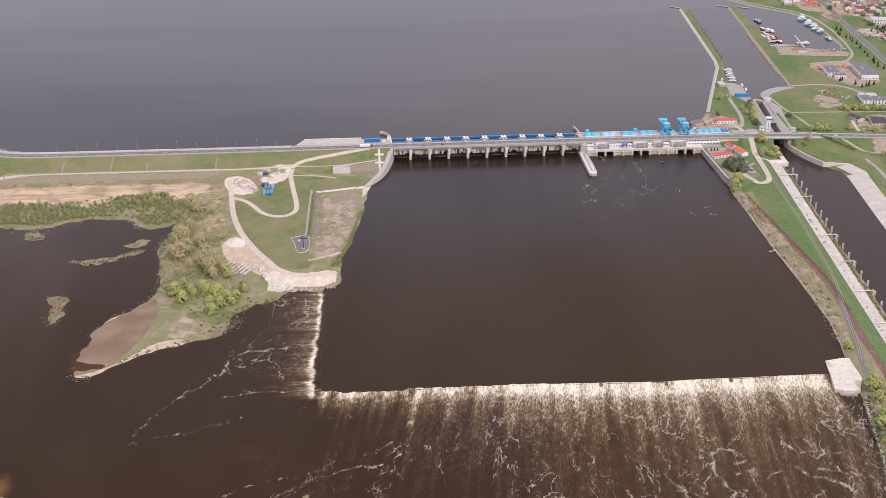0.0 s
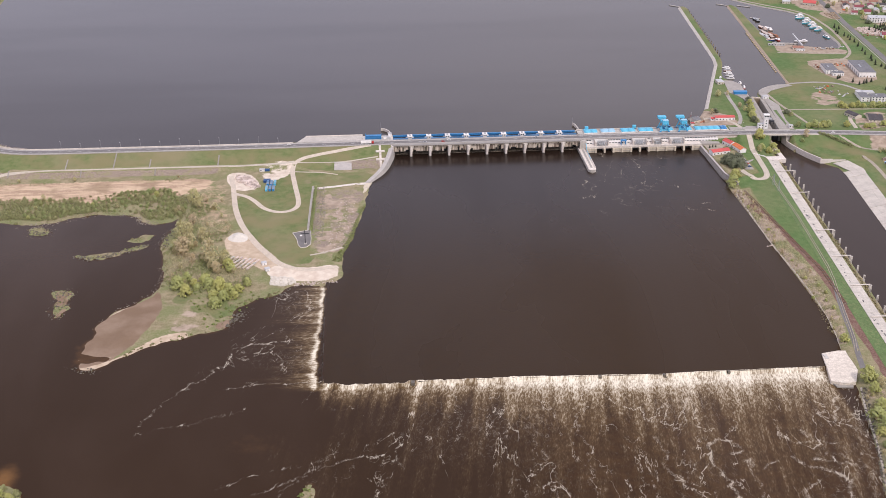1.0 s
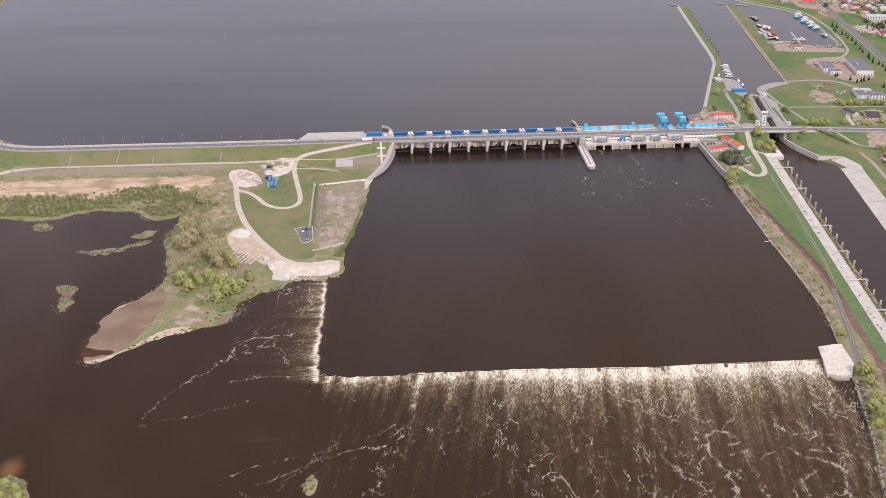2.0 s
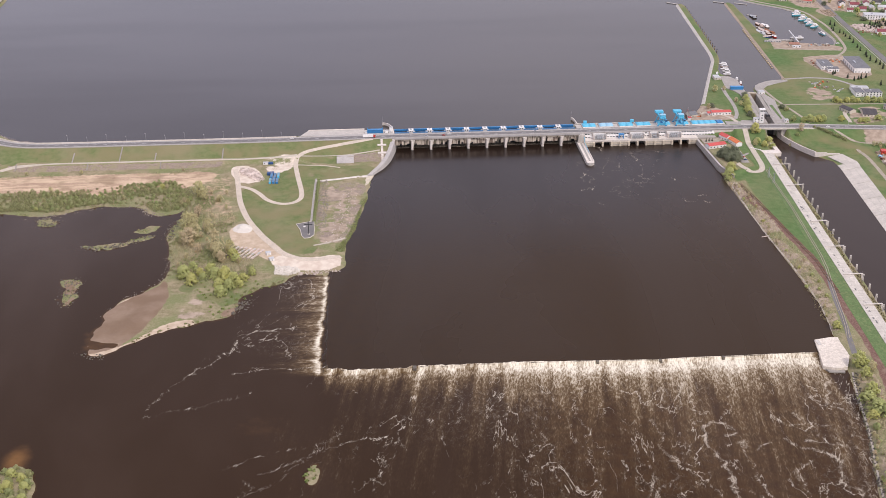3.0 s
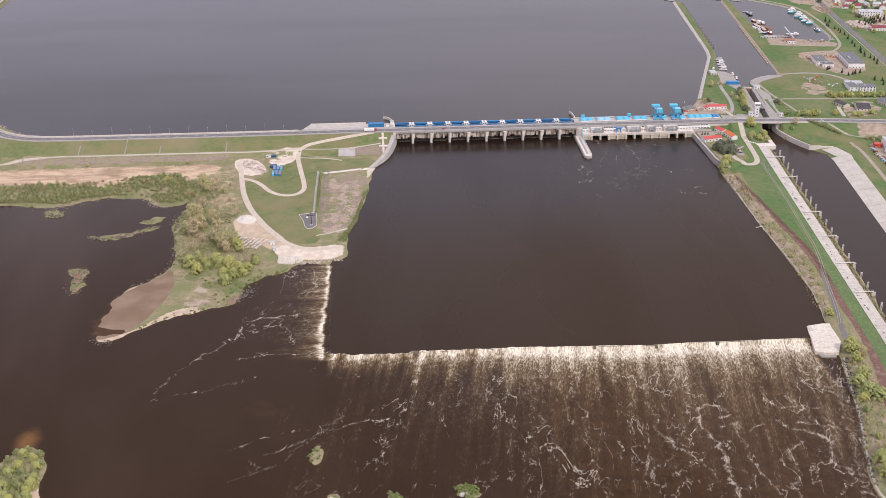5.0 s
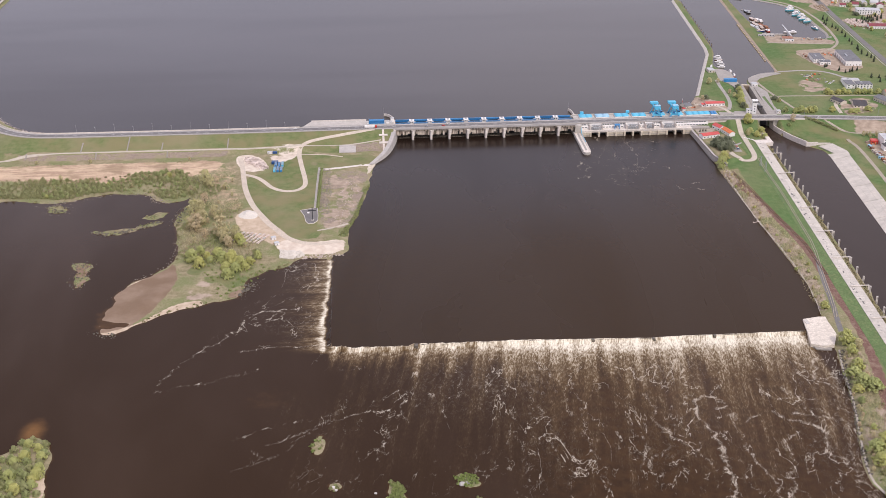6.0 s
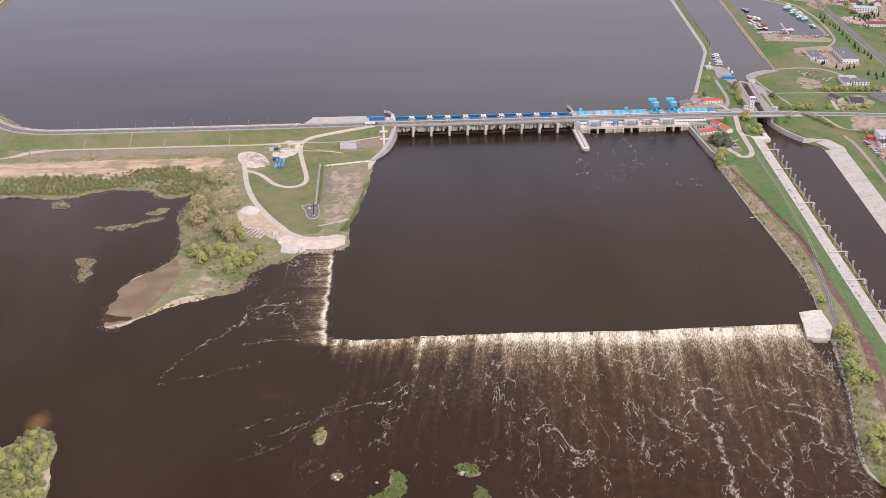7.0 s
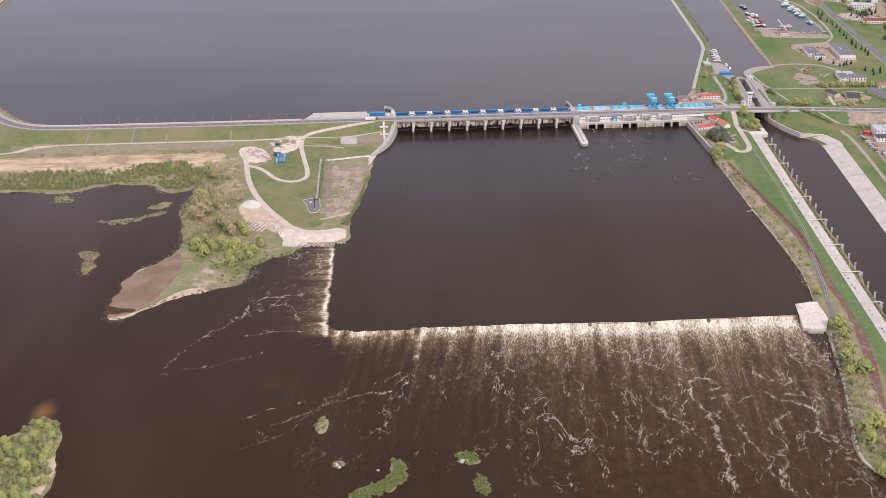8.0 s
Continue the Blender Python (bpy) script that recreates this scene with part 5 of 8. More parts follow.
def gantry_crane(x):
    base = thing("gantry_crane", pose(x, 0, 16.15), "tall sky-blue steel gantry crane on rails", "gantry crane", "cranes on the intake deck")
    for lx in (0, 11):
        for ly, tx, ty in ((22.2, 3.0 if lx == 0 else 8.5, 25), (37.8, 3.0 if lx == 0 else 8.5, 35.5)):
            leg = Form().beam((lx, ly, 0.7), (tx, ty, 10.3), 1.0, 1.0).part("leg", BLUE_SKY, base)
            Form().box(lx - 1.3, ly - 0.5, 0, lx + 1.3, ly + 0.5, 1.0).part("bogie", BLUE_STEEL, leg)
    for y in (22.2, 37.8):
        Form().beam((0.4, y, 2.0), (10.6, y, 2.0), 0.6, 0.8).part("sill_beam", BLUE_SKY, base)
        Form().beam((1.6, y + (1.2 if y < 30 else -1.0), 3), (9.8, y + (1.2 if y < 30 else -1.0), 3), 0.5, 0.6).part("brace", BLUE_SKY, base)
    for gx in (2.2, 7.8):
        Form().box(gx, 19.5, 10.3, gx + 1.6, 46, 12.4).part("main_girder", BLUE_SKY, base)
    for y in (20, 30, 44):
        Form().box(3.6, y, 10.6, 8.0, y + 1.4, 12).part("cross_tie", BLUE_SKY, base)
    Form().box(2.4, 21.5, 12.4, 9.4, 27, 15).part("machine_house", BLUE_SKY, base)
    Form().box(2.2, 21.3, 15, 9.6, 27.2, 15.3).part("house_roof", BLUE_PALE, base)
    Form().box(0.0, 38, 12.4, 10.4, 44.5, 14.8).part("trolley", BLUE_SKY, base)
    cab = Form().box(8.6, 18.6, 6.6, 11.2, 21.2, 9.4).part("driver_cab", BLUE_STEEL, base)
    Form().box(8.8, 18.5, 7.6, 11.0, 18.62, 9, 0.02).part("cab_window", GLASS, cab)
    for y in (26, 31):
        Form().rod((5.9, y, 4.3), (5.9, y, 10.4), 0.12).part("rope", DARK_STEEL, base)
    Form().box(4.9, 25.4, 3, 6.9, 31.6, 4.3).part("lifting_beam", BLUE_STEEL, base)
    return base


gantry_crane(342), gantry_crane(366)
for x, y, s in ((247, 39.5, 3.4), (309, 40, 3.4)):
    b = thing("trash_rake", pose(x, y - 1.5, 15.95), "small sky-blue trash rake cabin at the water's edge", "machine")
    Form().box(0, -1.5, 1.6, s + 1, 1.5, 4.6).part("cabin", BLUE_SKY, b)
    for px in (0.2, s + 0.4):
        for py in (-1.3, 1.0):
            Form().box(px, py, 0, px + 0.4, py + 0.4, 1.6, 0.02).part("leg", BLUE_STEEL, b)


# ---- plants ----
rng = np.random.default_rng(7)


def leaf_cloud(centres, radii, per, size, r, upright=0.0, heart=(0, 0, 0)):
    """Many small leaf clumps round some centres, facing outwards unevenly, as one mesh's vertices and faces."""
    v, nv = [], []
    heart = np.array(heart, float)
    for c, rad in zip(centres, radii):
        c = np.array(c, float)
        way = (c - heart) / (np.linalg.norm(c - heart) + 1e-6)
        p = r.normal(size=(per, 3)) + way * 0.9 + np.array([0, 0, 0.35])
        p /= np.linalg.norm(p, axis=1)[:, None]
        n = p + 0.55 * r.normal(size=(per, 3))
        n /= np.linalg.norm(n, axis=1)[:, None]
        body = c + p * rad - heart
        out = 0.9 * body / np.linalg.norm(body, axis=1)[:, None] + 0.45 * p + 0.25 * n + np.array([0, 0, 0.45])
        nv.append(np.repeat(out / np.linalg.norm(out, axis=1)[:, None], 4, 0))
        p = c + p * rad * (0.3 + 0.85 * r.random((per, 1)) ** 0.7)
        a = np.cross(n, r.normal(size=(per, 3)) + np.array([0, 0, 3.0 * upright]))
        a /= np.linalg.norm(a, axis=1)[:, None]
        b = np.cross(n, a)
        s = size * (0.6 + 0.8 * r.random((per, 1)))
        a, b = a * s * (0.85 - 0.5 * upright), b * s * (1 + 0.7 * upright)
        v.append(np.stack([p - a - b * 0.6, p + a * 0.3 - b, p + a + b * 0.5, p - a * 0.3 + b], 1))
    v = np.concatenate(v).reshape(-1, 3)
    return v.tolist(), [(4 * i, 4 * i + 1, 4 * i + 2, 4 * i + 3) for i in range(len(v) // 4)], np.concatenate(nv)


def soften(me, normals):
    """Lets a crown take the light as one soft mass."""
    me.polygons.foreach_set("use_smooth", [True] * len(me.polygons))
    me.normals_split_custom_set_from_vertices(normals.tolist())


def thicket(name, kind, places, scale, label):
    """Low growth that nobody could count, in one mesh."""
    src = PLANTS[kind]
    data = []
    for p in src:
        me = [c for c in p.children if c.name.startswith("crown")][0].data
        co = np.zeros(len(me.vertices) * 3)
        me.vertices.foreach_get("co", co)
        q = co.reshape(-1, 4, 3)
        q = q[rng.permutation(len(q))[:130]]
        mid = q.mean(1, keepdims=True)
        data.append((mid + (q - mid) * 1.7).reshape(-1, 3))
    v = []
    for x, y in places:
        co = data[int(rng.integers(3))]
        a, s = rng.random() * 6.28, scale * (0.7 + 0.6 * rng.random())
        c, q = math.cos(a) * s, math.sin(a) * s
        v.append(np.c_[co[:, 0] * c - co[:, 1] * q + x, co[:, 0] * q + co[:, 1] * c + y, co[:, 2] * s + height(x, y) - 0.1])
    v = np.concatenate(v)
    ob = mesh_object(name, v.tolist(), [(4 * i, 4 * i + 1, 4 * i + 2, 4 * i + 3) for i in range(len(v) // 4)], me.materials[0])
    up = rng.normal(size=(len(v) // 4, 3)) * 0.35 + np.array([0, -0.15, 1.0])
    soften(ob.data, np.repeat(up / np.linalg.norm(up, axis=1)[:, None], 4, 0))
    return tagged(ob, label, "plants", kind="stuff")


def plant(kind, seed):
    """One plant: name, label, trunk with limbs, crown of leaf clumps."""
    r = np.random.default_rng(seed)
    wood = Form()
    if kind == "conifer":
        tall, wide, leaf, label, name, cat = 10 + 2 * r.random(), 3.0, LEAF_NEEDLE, "dark green conifer with dense needles", "conifer_tree", "tree"
        wood.rod((0, 0, -0.4), (0, 0, tall * 0.9), 0.25, 0.05)
        hs = np.linspace(0.12, 0.98, 16) * tall
        cs, rs = [], []
        for h in hs:
            w = wide * (1.02 - h / tall)
            for k in range(4):
                a = r.random() * 6.28
                cs.append((w * 0.55 * math.cos(a), w * 0.55 * math.sin(a), h)), rs.append(w * 0.5 + 0.2)
        per, size, up = 22, 0.4, 0.0
    else:
        tall, wide, leaf, label, name, cat, n, per, size, up, low = {
            "shrub": (5.2, 3.4, LEAF_GREEN, "dense green willow shrub on the river flats", "shrub", "shrub", 70, 22, 0.34, 0.5, 0.05),
            "willow": (9.5, 6.2, LEAF_YELLOW, "rounded yellow-green willow tree in spring leaf", "willow_tree", "tree", 100, 34, 0.42, 0.2, 0.12),
            "bare": (13.5, 5.2, LEAF_BARE, "tall brownish tree just coming into bud", "budding_tree", "tree", 95, 27, 0.32, 0.8, 0.12),
            "dark": (10.5, 7.5, LEAF_DARK, "broad dark green tree with dense crown", "broad_tree", "tree", 40, 50, 0.6, 0.0, 0.12),
            "straw": (1.5, 2.0, LEAF_STRAW, "low tuft of dry straw-coloured reeds", "reed_tuft", "plant", 8, 24, 0.3, 0.6, 0.0),
            "weed": (1.6, 2.2, LEAF_WEED, "low tuft of green waterside weeds", "weed_tuft", "plant", 9, 26, 0.3, 0.2, 0.0),
        }[kind]
        tall, wide = tall * (0.85 + 0.3 * r.random()), wide * (0.85 + 0.3 * r.random())
        cs, rs = [], []
        lean = r.normal(size=2) * 0.12 * wide
        for i in range(n):
            a, q, t = 6.28 * r.random(), r.random() ** 0.5, r.random()
            z = tall * (low + (0.93 - low) * t)
            w = wide * q * (math.sin(math.pi * (0.16 + 0.74 * t)) ** 0.7 if kind == "bare" else 1 - 0.75 * t ** 2) * (0.75 + 0.5 * r.random())
            cs.append((w * math.cos(a) + lean[0] * t, w * math.sin(a) + lean[1] * t, z))
            rs.append(wide * ((0.14 + 0.1 * r.random()) if n > 60 else (0.2 + 0.2 * r.random())))
        fork = tall * max(low, 0.12)
        if kind not in ("shrub", "weed", "straw"):
            wood.rod((0, 0, -0.5), (lean[0] * 0.3, lean[1] * 0.3, fork), 0.35, 0.25, 7)
            wood.rod((lean[0] * 0.3, lean[1] * 0.3, fork), (lean[0], lean[1], tall * 0.8), 0.25, 0.05, 6)
        for c in cs[:9 if kind not in ("weed", "straw") else 4]:
            wood.rod((0, 0, fork * (0.6 if kind != "shrub" else -0.1) - 0.1), c, 0.14, 0.03, 5)
    base = thing(name, pose(0, 0, -100), label, cat, name.replace("_", " ") + "s")
    wood.part("trunk" if kind not in ("shrub", "weed", "straw") else "stem", BARK, base)
    v, f, nv = leaf_cloud(np.array(cs), rs, per, size, r, up, (0, 0, 0.4 * tall))
    soften(mesh_object("crown", v, f, leaf, base).data, nv)
    return base


PLANTS = {k: [plant(k, 100 * i + s) for s in range(3)] for i, k in enumerate(("shrub", "willow", "bare", "conifer", "dark", "weed", "straw"))}
used = set()


def grow(kind, x, y, scale=1.0, z=None):
    src = PLANTS[kind][int(rng.integers(3))]
    m = pose(x, y, height(x, y) - 0.1 if z is None else z, 0, 0, float(rng.random() * 360))
    s = scale * (0.85 + 0.3 * float(rng.random()))
    ob = src if src.name not in used else copy_thing(src, m)
    used.add(src.name)
    ob.matrix_world = m @ Matrix.Diagonal((s, s, s * (0.9 + 0.25 * float(rng.random())), 1))
    return ob


def scatter(outline, gap, seed):
    """Places spread unevenly over an outline."""
    r = np.random.default_rng(seed)
    p = np.array(outline)
    (x0, y0), (x1, y1) = p.min(0), p.max(0)
    n = int((x1 - x0) * (y1 - y0) / gap ** 2)
    x, y = x0 + (x1 - x0) * r.random(n * 3), y0 + (y1 - y0) * r.random(n * 3)
    ok = inside(x, y, outline) > 0
    out = []
    for a, b in zip(x[ok], y[ok]):
        if all((a - c) ** 2 + (b - d) ** 2 > (gap * 0.72) ** 2 for c, d in out[-400:]):
            out.append((float(a), float(b)))
    return out


# shrub belt below the dam
BELT = [(-560, -100), (-430, -106), (-386, -110), (-340, -98), (-300, -92), (-255, -96), (-240, -104), (-240, -158), (-262, -172), (-280, -166), (-297, -147), (-333, -143), (-362, -148), (-385, -163), (-440, -157), (-560, -156)]
outer = []
for x, y in scatter(BELT, 6.6, 1):
    t, back = rng.random(), float(inside(np.array(x), np.array(y), BELT))
    dense = float(lattice(x, y, 34, 42)) + 0.5 * float(lattice(x, y, 13, 43))
    if back < 12 and y > -125 and dense < 0.1 or dense < -0.75:
        continue
    if x < -415:
        outer.append((x, y))
    else:
        grow("willow" if t < 0.05 else "bare" if t < 0.12 else "shrub", x, y, (0.45 if t < 0.12 else 0.74) * (1.0 + 0.3 * dense))
thicket("shrub_belt", "shrub", outer, 0.74, "dense green willow shrubs at the end of the belt")
thicket("undergrowth", "shrub", [p for p in scatter([(-540, -56), (-235, -54), (-232, -63), (-540, -66)], 3.0, 2) if lattice(*p, 20, 46) > 0.25], 0.2, "low green scrub along the foot of the dam")
thicket("undergrowth", "shrub", [p for p in scatter(BELT, 4.0, 13) if lattice(*p, 34, 42) + 0.5 * lattice(*p, 13, 43) > -0.35], 0.4, "dense low scrub between the willow shrubs")
for x, y in ((-445, -52), (-380, -53), (-259, -52)):
    grow("bare", x, y, 0.35)
def off_site(p):
    return float(inside(np.array(p[0]), np.array(p[1]), SITE)) < -3


# peninsula: budding trees inland, yellow willows towards the sand
for x, y, s in ((-228, -262, 1.2), (-222, -250, 1.0), (-234, -226, 1.15), (-229, -212, 1.0), (-226, -186, 0.85), (-199, -286, 1.1), (-193, -302, 1.0), (-182, -290, 1.0), (-208, -238, 0.85), (-232, -128, 1.15), (-224, -140, 0.8), (-236, -250, 0.8), (-214, -226, 0.5), (-206, -150, 0.5), (-188, -312, 0.7), (-216, -282, 0.6)):
    grow("bare", x, y, s * 1.3)
for x, y, s in ((-178, -300, 1.0), (-174, -310, 0.8), (-222, -340, 0.9), (-215, -326, 0.8), (-196, -332, 1.05), (-204, -345, 0.7), (-182, -349, 1.0), (-171, -356, 0.85), (-214, -355, 0.75), (-184, -380, 0.95), (-163, -350, 0.85), (-187, -362, 0.7), (-176, -368, 0.75), (-156, -340, 0.6), (-207, -337, 0.7), (-192, -344, 0.8), (-166, -362, 0.6), (-228, -330, 0.5)):
    grow("willow", x, y, s * 1.15)
for x, y in scatter([(-232, -110), (-200, -110), (-190, -180), (-172, -240), (-165, -290), (-150, -340), (-200, -355), (-235, -330), (-246, -260), (-238, -180)], 25, 3):
    if off_site((x, y)):
        grow("bare", x, y, 0.4)
MID = [(-232, -110), (-200, -110), (-190, -180), (-172, -240), (-165, -290), (-150, -340), (-200, -355), (-235, -330), (-246, -260), (-238, -180)]
thicket("undergrowth", "shrub", [p for p in scatter(MID, 3.6, 14) if off_site(p) and lattice(*p, 25, 44) > -0.05], 0.32, "low green scrub among the budding trees")
thicket("dry_growth", "bare", [p for p in scatter(MID, 3.8, 15) if off_site(p) and lattice(*p, 25, 45) > -0.05], 0.2, "dry brown scrub among the budding trees")
thicket("waterside_weeds", "weed", scatter([(-225, -345), (-160, -345), (-132, -362), (-160, -395), (-172, -420), (-190, -420), (-200, -385)], 8.5, 4), 0.6, "low green weeds on the river flats")
# wooded islet downstream
for x, y in scatter([(-345, -700), (-327, -674), (-312, -650), (-297, -660), (-293, -697), (-289, -735), (-296, -800), (-390, -900), (-415, -750)], 7.4, 5):
    t = rng.random()
    grow("willow" if t < 0.4 else "shrub", x, y, 0.72 if t < 0.4 else 0.95)
# right bank
for x, y, k, s in ((383, -496, "willow", 0.75), (378, -562, "willow", 1.25), (385, -572, "bare", 0.75), (376, -580, "willow", 0.85), (364, -614, "willow", 1.05), (371, -606, "willow", 0.9), (364, -634, "willow", 1.3), (371, -640, "willow", 1.15), (358, -638, "willow", 0.8), (369, -626, "bare", 0.6), (339, -724, "willow", 1.3), (347, -722, "willow", 1.2), (335, -740, "willow", 0.8), (348, -694, "willow", 0.6), (333, -752, "shrub", 0.9),
                   (355, -655, "shrub", 0.9), (350, -672, "shrub", 0.6), (342, -745, "bare", 0.5), (338, -760, "shrub", 0.9), (330, -775, "willow", 0.9), (394, -124, "willow", 1.05), (399, -114, "willow", 0.9), (391, -134, "willow", 0.6), (406, -104, "bare", 0.5), (338, -790, "willow", 0.9), (342, -810, "willow", 1.0), (373, -600, "bare", 0.5), (352, -708, "bare", 0.45)):
    grow(k, x, y, s)
for x, y in scatter([(385, -140), (397, -145), (402, -280), (404, -380), (392, -470), (382, -500), (378, -470), (386, -400), (386, -300), (389, -210)], 16, 6):
    grow("bare" if rng.random() < 0.6 else "willow", x, y, 0.3)
RB = [(385, -140), (397, -145), (402, -280), (404, -380), (392, -470), (382, -500), (378, -470), (386, -400), (386, -300), (389, -210)]
thicket("dry_growth", "bare", scatter(RB, 3.3, 16), 0.21, "dry brown growth along the bank")
thicket("waterside_weeds", "straw", scatter(RB, 12, 17), 0.6, "dry and yellow weeds along the bank")
for x, y in scatter([(372, -575), (385, -575), (372, -660), (350, -740), (332, -790), (326, -770), (338, -710), (352, -665)], 16, 7):
    grow("bare" if rng.random() < 0.75 else "willow", x, y, 0.3)
for x, y in scatter([(371, -572), (376, -572), (364, -612), (350, -668), (338, -712), (330, -750), (326, -748), (334, -706), (347, -664), (360, -606)], 7, 23):
    grow("bare", x, y, 0.3)
LB = [(372, -575), (385, -575), (372, -660), (350, -740), (332, -790), (326, -770), (338, -710), (352, -665)]
thicket("dry_growth", "bare", scatter(LB, 3.0, 18), 0.22, "dry brown growth along the lower bank")
thicket("waterside_weeds", "weed", scatter(LB, 8, 19), 0.5, "green and yellow weeds along the lower bank")
# by the power station, the lock and the fields
for x, y, s in ((408, -60, 1.05), (402, -72, 1.05), (412, -74, 1.1), (418, -66, 0.8), (414, -88, 0.9), (405, -84, 0.8)):
    grow("dark", x, y, s)
for x, y in ((396, -16), (400, -15), (404, -15)):
    grow("conifer", x, y, 0.4)
for x, y, k, s in ((463, -4, "willow", 1.1), (461, -20, "willow", 0.85), (467, -32, "willow", 0.8), (456, -30, "bare", 0.5), (479, -31, "willow", 1.1), (478, -18, "willow", 0.95), (490, 122, "willow", 0.75), (487, 109, "willow", 0.8), (483, 94, "willow", 0.85), (480, 80, "willow", 0.8), (478, 68, "willow", 0.7), (490, 134, "dark", 0.55), (475, 58, "dark", 0.5), (494, 142, "dark", 0.55), (479, 54, "shrub", 1.0), (476, 100, "bare", 0.55), (474, 116, "bare", 0.5),
                   (435, 98, "dark", 0.5), (428, 92, "bare", 0.5), (458, 165, "bare", 0.7), (472, 168, "bare", 0.5), (529, 86, "dark", 0.6), (531, 76, "shrub", 1.0), (526, 34, "shrub", 1.2), (523, -6, "bare", 0.7), (516, -12, "shrub", 0.9)):
    grow(k, x, y, s)
for x, y in ((610, 104), (614, 98), (626, 103), (633, 102), (640, 101), (652, 100), (661, 99), (670, 99), (680, 97), (538, 29), (545, 28), (551, 28), (557, 27), (563, 27), (588, 26), (612, 20), (617, 19), (621, 21), (638, 26)):
    grow("willow", x, y, 0.78)
thicket("hedge", "shrub", [(541 + 1.18 * k, 1 - 0.95 * k) for k in range(30)], 0.6, "dark green hedge across the canal slope")
for x, y in ((754, 506), (758, 497), (751, 455), (754, 446), (753, 417), (749, 392), (742, 347), (741, 322), (740, 302), (741, 282), (747, 480), (746, 470), (752, 432), (745, 365), (738, 312), (736, 292), (742, 270), (673, 197), (681, 201), (686, 204), (695, 208), (668, 209), (657, 230), (653, 228), (744, 262), (738, 250), (702, 172), (712, 168), (720, 160), (706, 150), (725, 172)):
    grow("conifer", x, y, 0.62)
for x, y in scatter([(760, 700), (900, 740), (1000, 560), (860, 300), (800, 330), (810, 560)], 30, 8):
    t = rng.random()
    grow("dark" if t < 0.3 else "bare" if t < 0.65 else "willow", x, y, 0.6)
for x, y in scatter([(800, 480), (850, 520), (860, 500), (810, 460)], 9, 9):
    grow("conifer", x, y, 0.7)
for x, y in scatter([(598, -44), (604, -60), (668, -64), (668, -40)], 5.5, 10):
    grow("bare" if rng.random() < 0.75 else "shrub", x, y, 0.4)
# weeds along the water's edge
thicket("waterside_weeds", "weed", scatter([(-37, -150), (-43, -178), (-51, -235), (-63, -280), (-65, -298), (-74, -296), (-60, -252), (-50, -205), (-43, -160)], 2.3, 11), 0.45, "bright green weeds along the pool's edge")
for k, gap in ((0, 5.0), (1, 5.0), (2, 5.0), (3, 5), (5, 3.4), (7, 3.2), (8, 2.6), (9, 2.8), (6, 4)):
    spots = scatter(ISLETS[k], gap * (0.8 if k < 4 else 0.95), 20 + k)
    thicket("islet_weeds", "weed", spots[::4 if k < 4 else 3 if k == 5 else 1], 0.4 if k < 4 else 0.75, "low green weeds on an islet")
    thicket("islet_reeds", "straw", [q for q in spots[1::2] if lattice(*q, 9, 50) > -0.3], 0.55, "dry straw-coloured reeds on an islet")
rim_line = spaced([p for p in FLATS if -445 < p[0] < -105 and p[1] < -120], 1.5)
tufts = [(float(x), float(y)) for x, y in rim_line + rng.normal(size=rim_line.shape) * 2.6]
tufts = [p for p in tufts if 0.06 < height(*p) < 0.9 and inside(np.array(p[0]), np.array(p[1]), BAR) < -4]
thicket("shore_reeds", "straw", scatter(BELT, 7.5, 47), 0.8, "dry straw between the willow shrubs")
thicket("shore_reeds", "straw", tufts, 0.5, "dry straw-coloured tufts along the muddy shore")
thicket("shore_reeds", "weed", tufts[::4], 0.45, "green tufts along the muddy shore")
thicket("hedge", "shrub", [(-94.0 - 0.027 * k, -101 - 1.2 * k) for k in range(102)], 0.42, "clipped green hedge along the paved path")


# ---- building site and meadow beside the spillway ----
strip("gravel_track", rounded([(-28, 4), (-40, 1), (-66, -6), (-94, -13), (-118, -22), (-125, -40), (-119, -92), (-112, -143), (-114, -160), (-124, -170), (-137, -170), (-152, -158), (-161, -138), (-172, -122), (-187, -113)], 2, False), -2.8, 2.8, None, GRAVEL, "pale gravel track winding over the meadow", "track", cross=3, gap=4)
strip("gravel_track", rounded([(-196, -58), (-191, -85), (-188, -112), (-182, -161), (-170, -207), (-152, -251), (-138, -279), (-125, -303), (-102, -318), (-82, -316), (-67, -308)], 2, False), -3.0, 3.0, None, GRAVEL, "pale gravel track to the end of the spit", "track", cross=3, gap=4)
strip("footpath", rounded([(-121, -50), (-105, -52), (-89, -54), (-69, -63)], 1, False), -1.1, 1.1, None, GRAVEL, "narrow pale footpath across the grass", "path", cross=1)
strip("footpath", rounded([(-118, -28), (-90, -30), (-60, -29), (-20, -20)], 1, False), -1.0, 1.0, None, TRACK, "faint worn path along the dam slope", "path", cross=1)
strip("paved_path", [(-97.5, -97), (-99, -160), (-100, -224)], -1.2, 1.2, None, PAVING, "straight grey paved path beside a hedge", "path", cross=1)
slab_patch = thing("concrete_slab", pose(-63, -39, 0), "pale concrete slab on the dam slope", "slab")
Form().add([(-10.5, -10, height(-73.5, -49) + 0.35), (10.5, -10, height(-52.5, -49) + 0.35), (10.5, 9, height(-52.5, -30) + 0.35), (-10.5, 9, height(-73.5, -30) + 0.35),
            (-10.5, -10, 2), (10.5, -10, 2), (10.5, 9, 2), (-10.5, 9, 2)], [(0, 1, 2, 3), (0, 4, 5, 1), (1, 5, 6, 2), (2, 6, 7, 3), (3, 7, 4, 0)]).part("plate", PAVE, slab_patch)
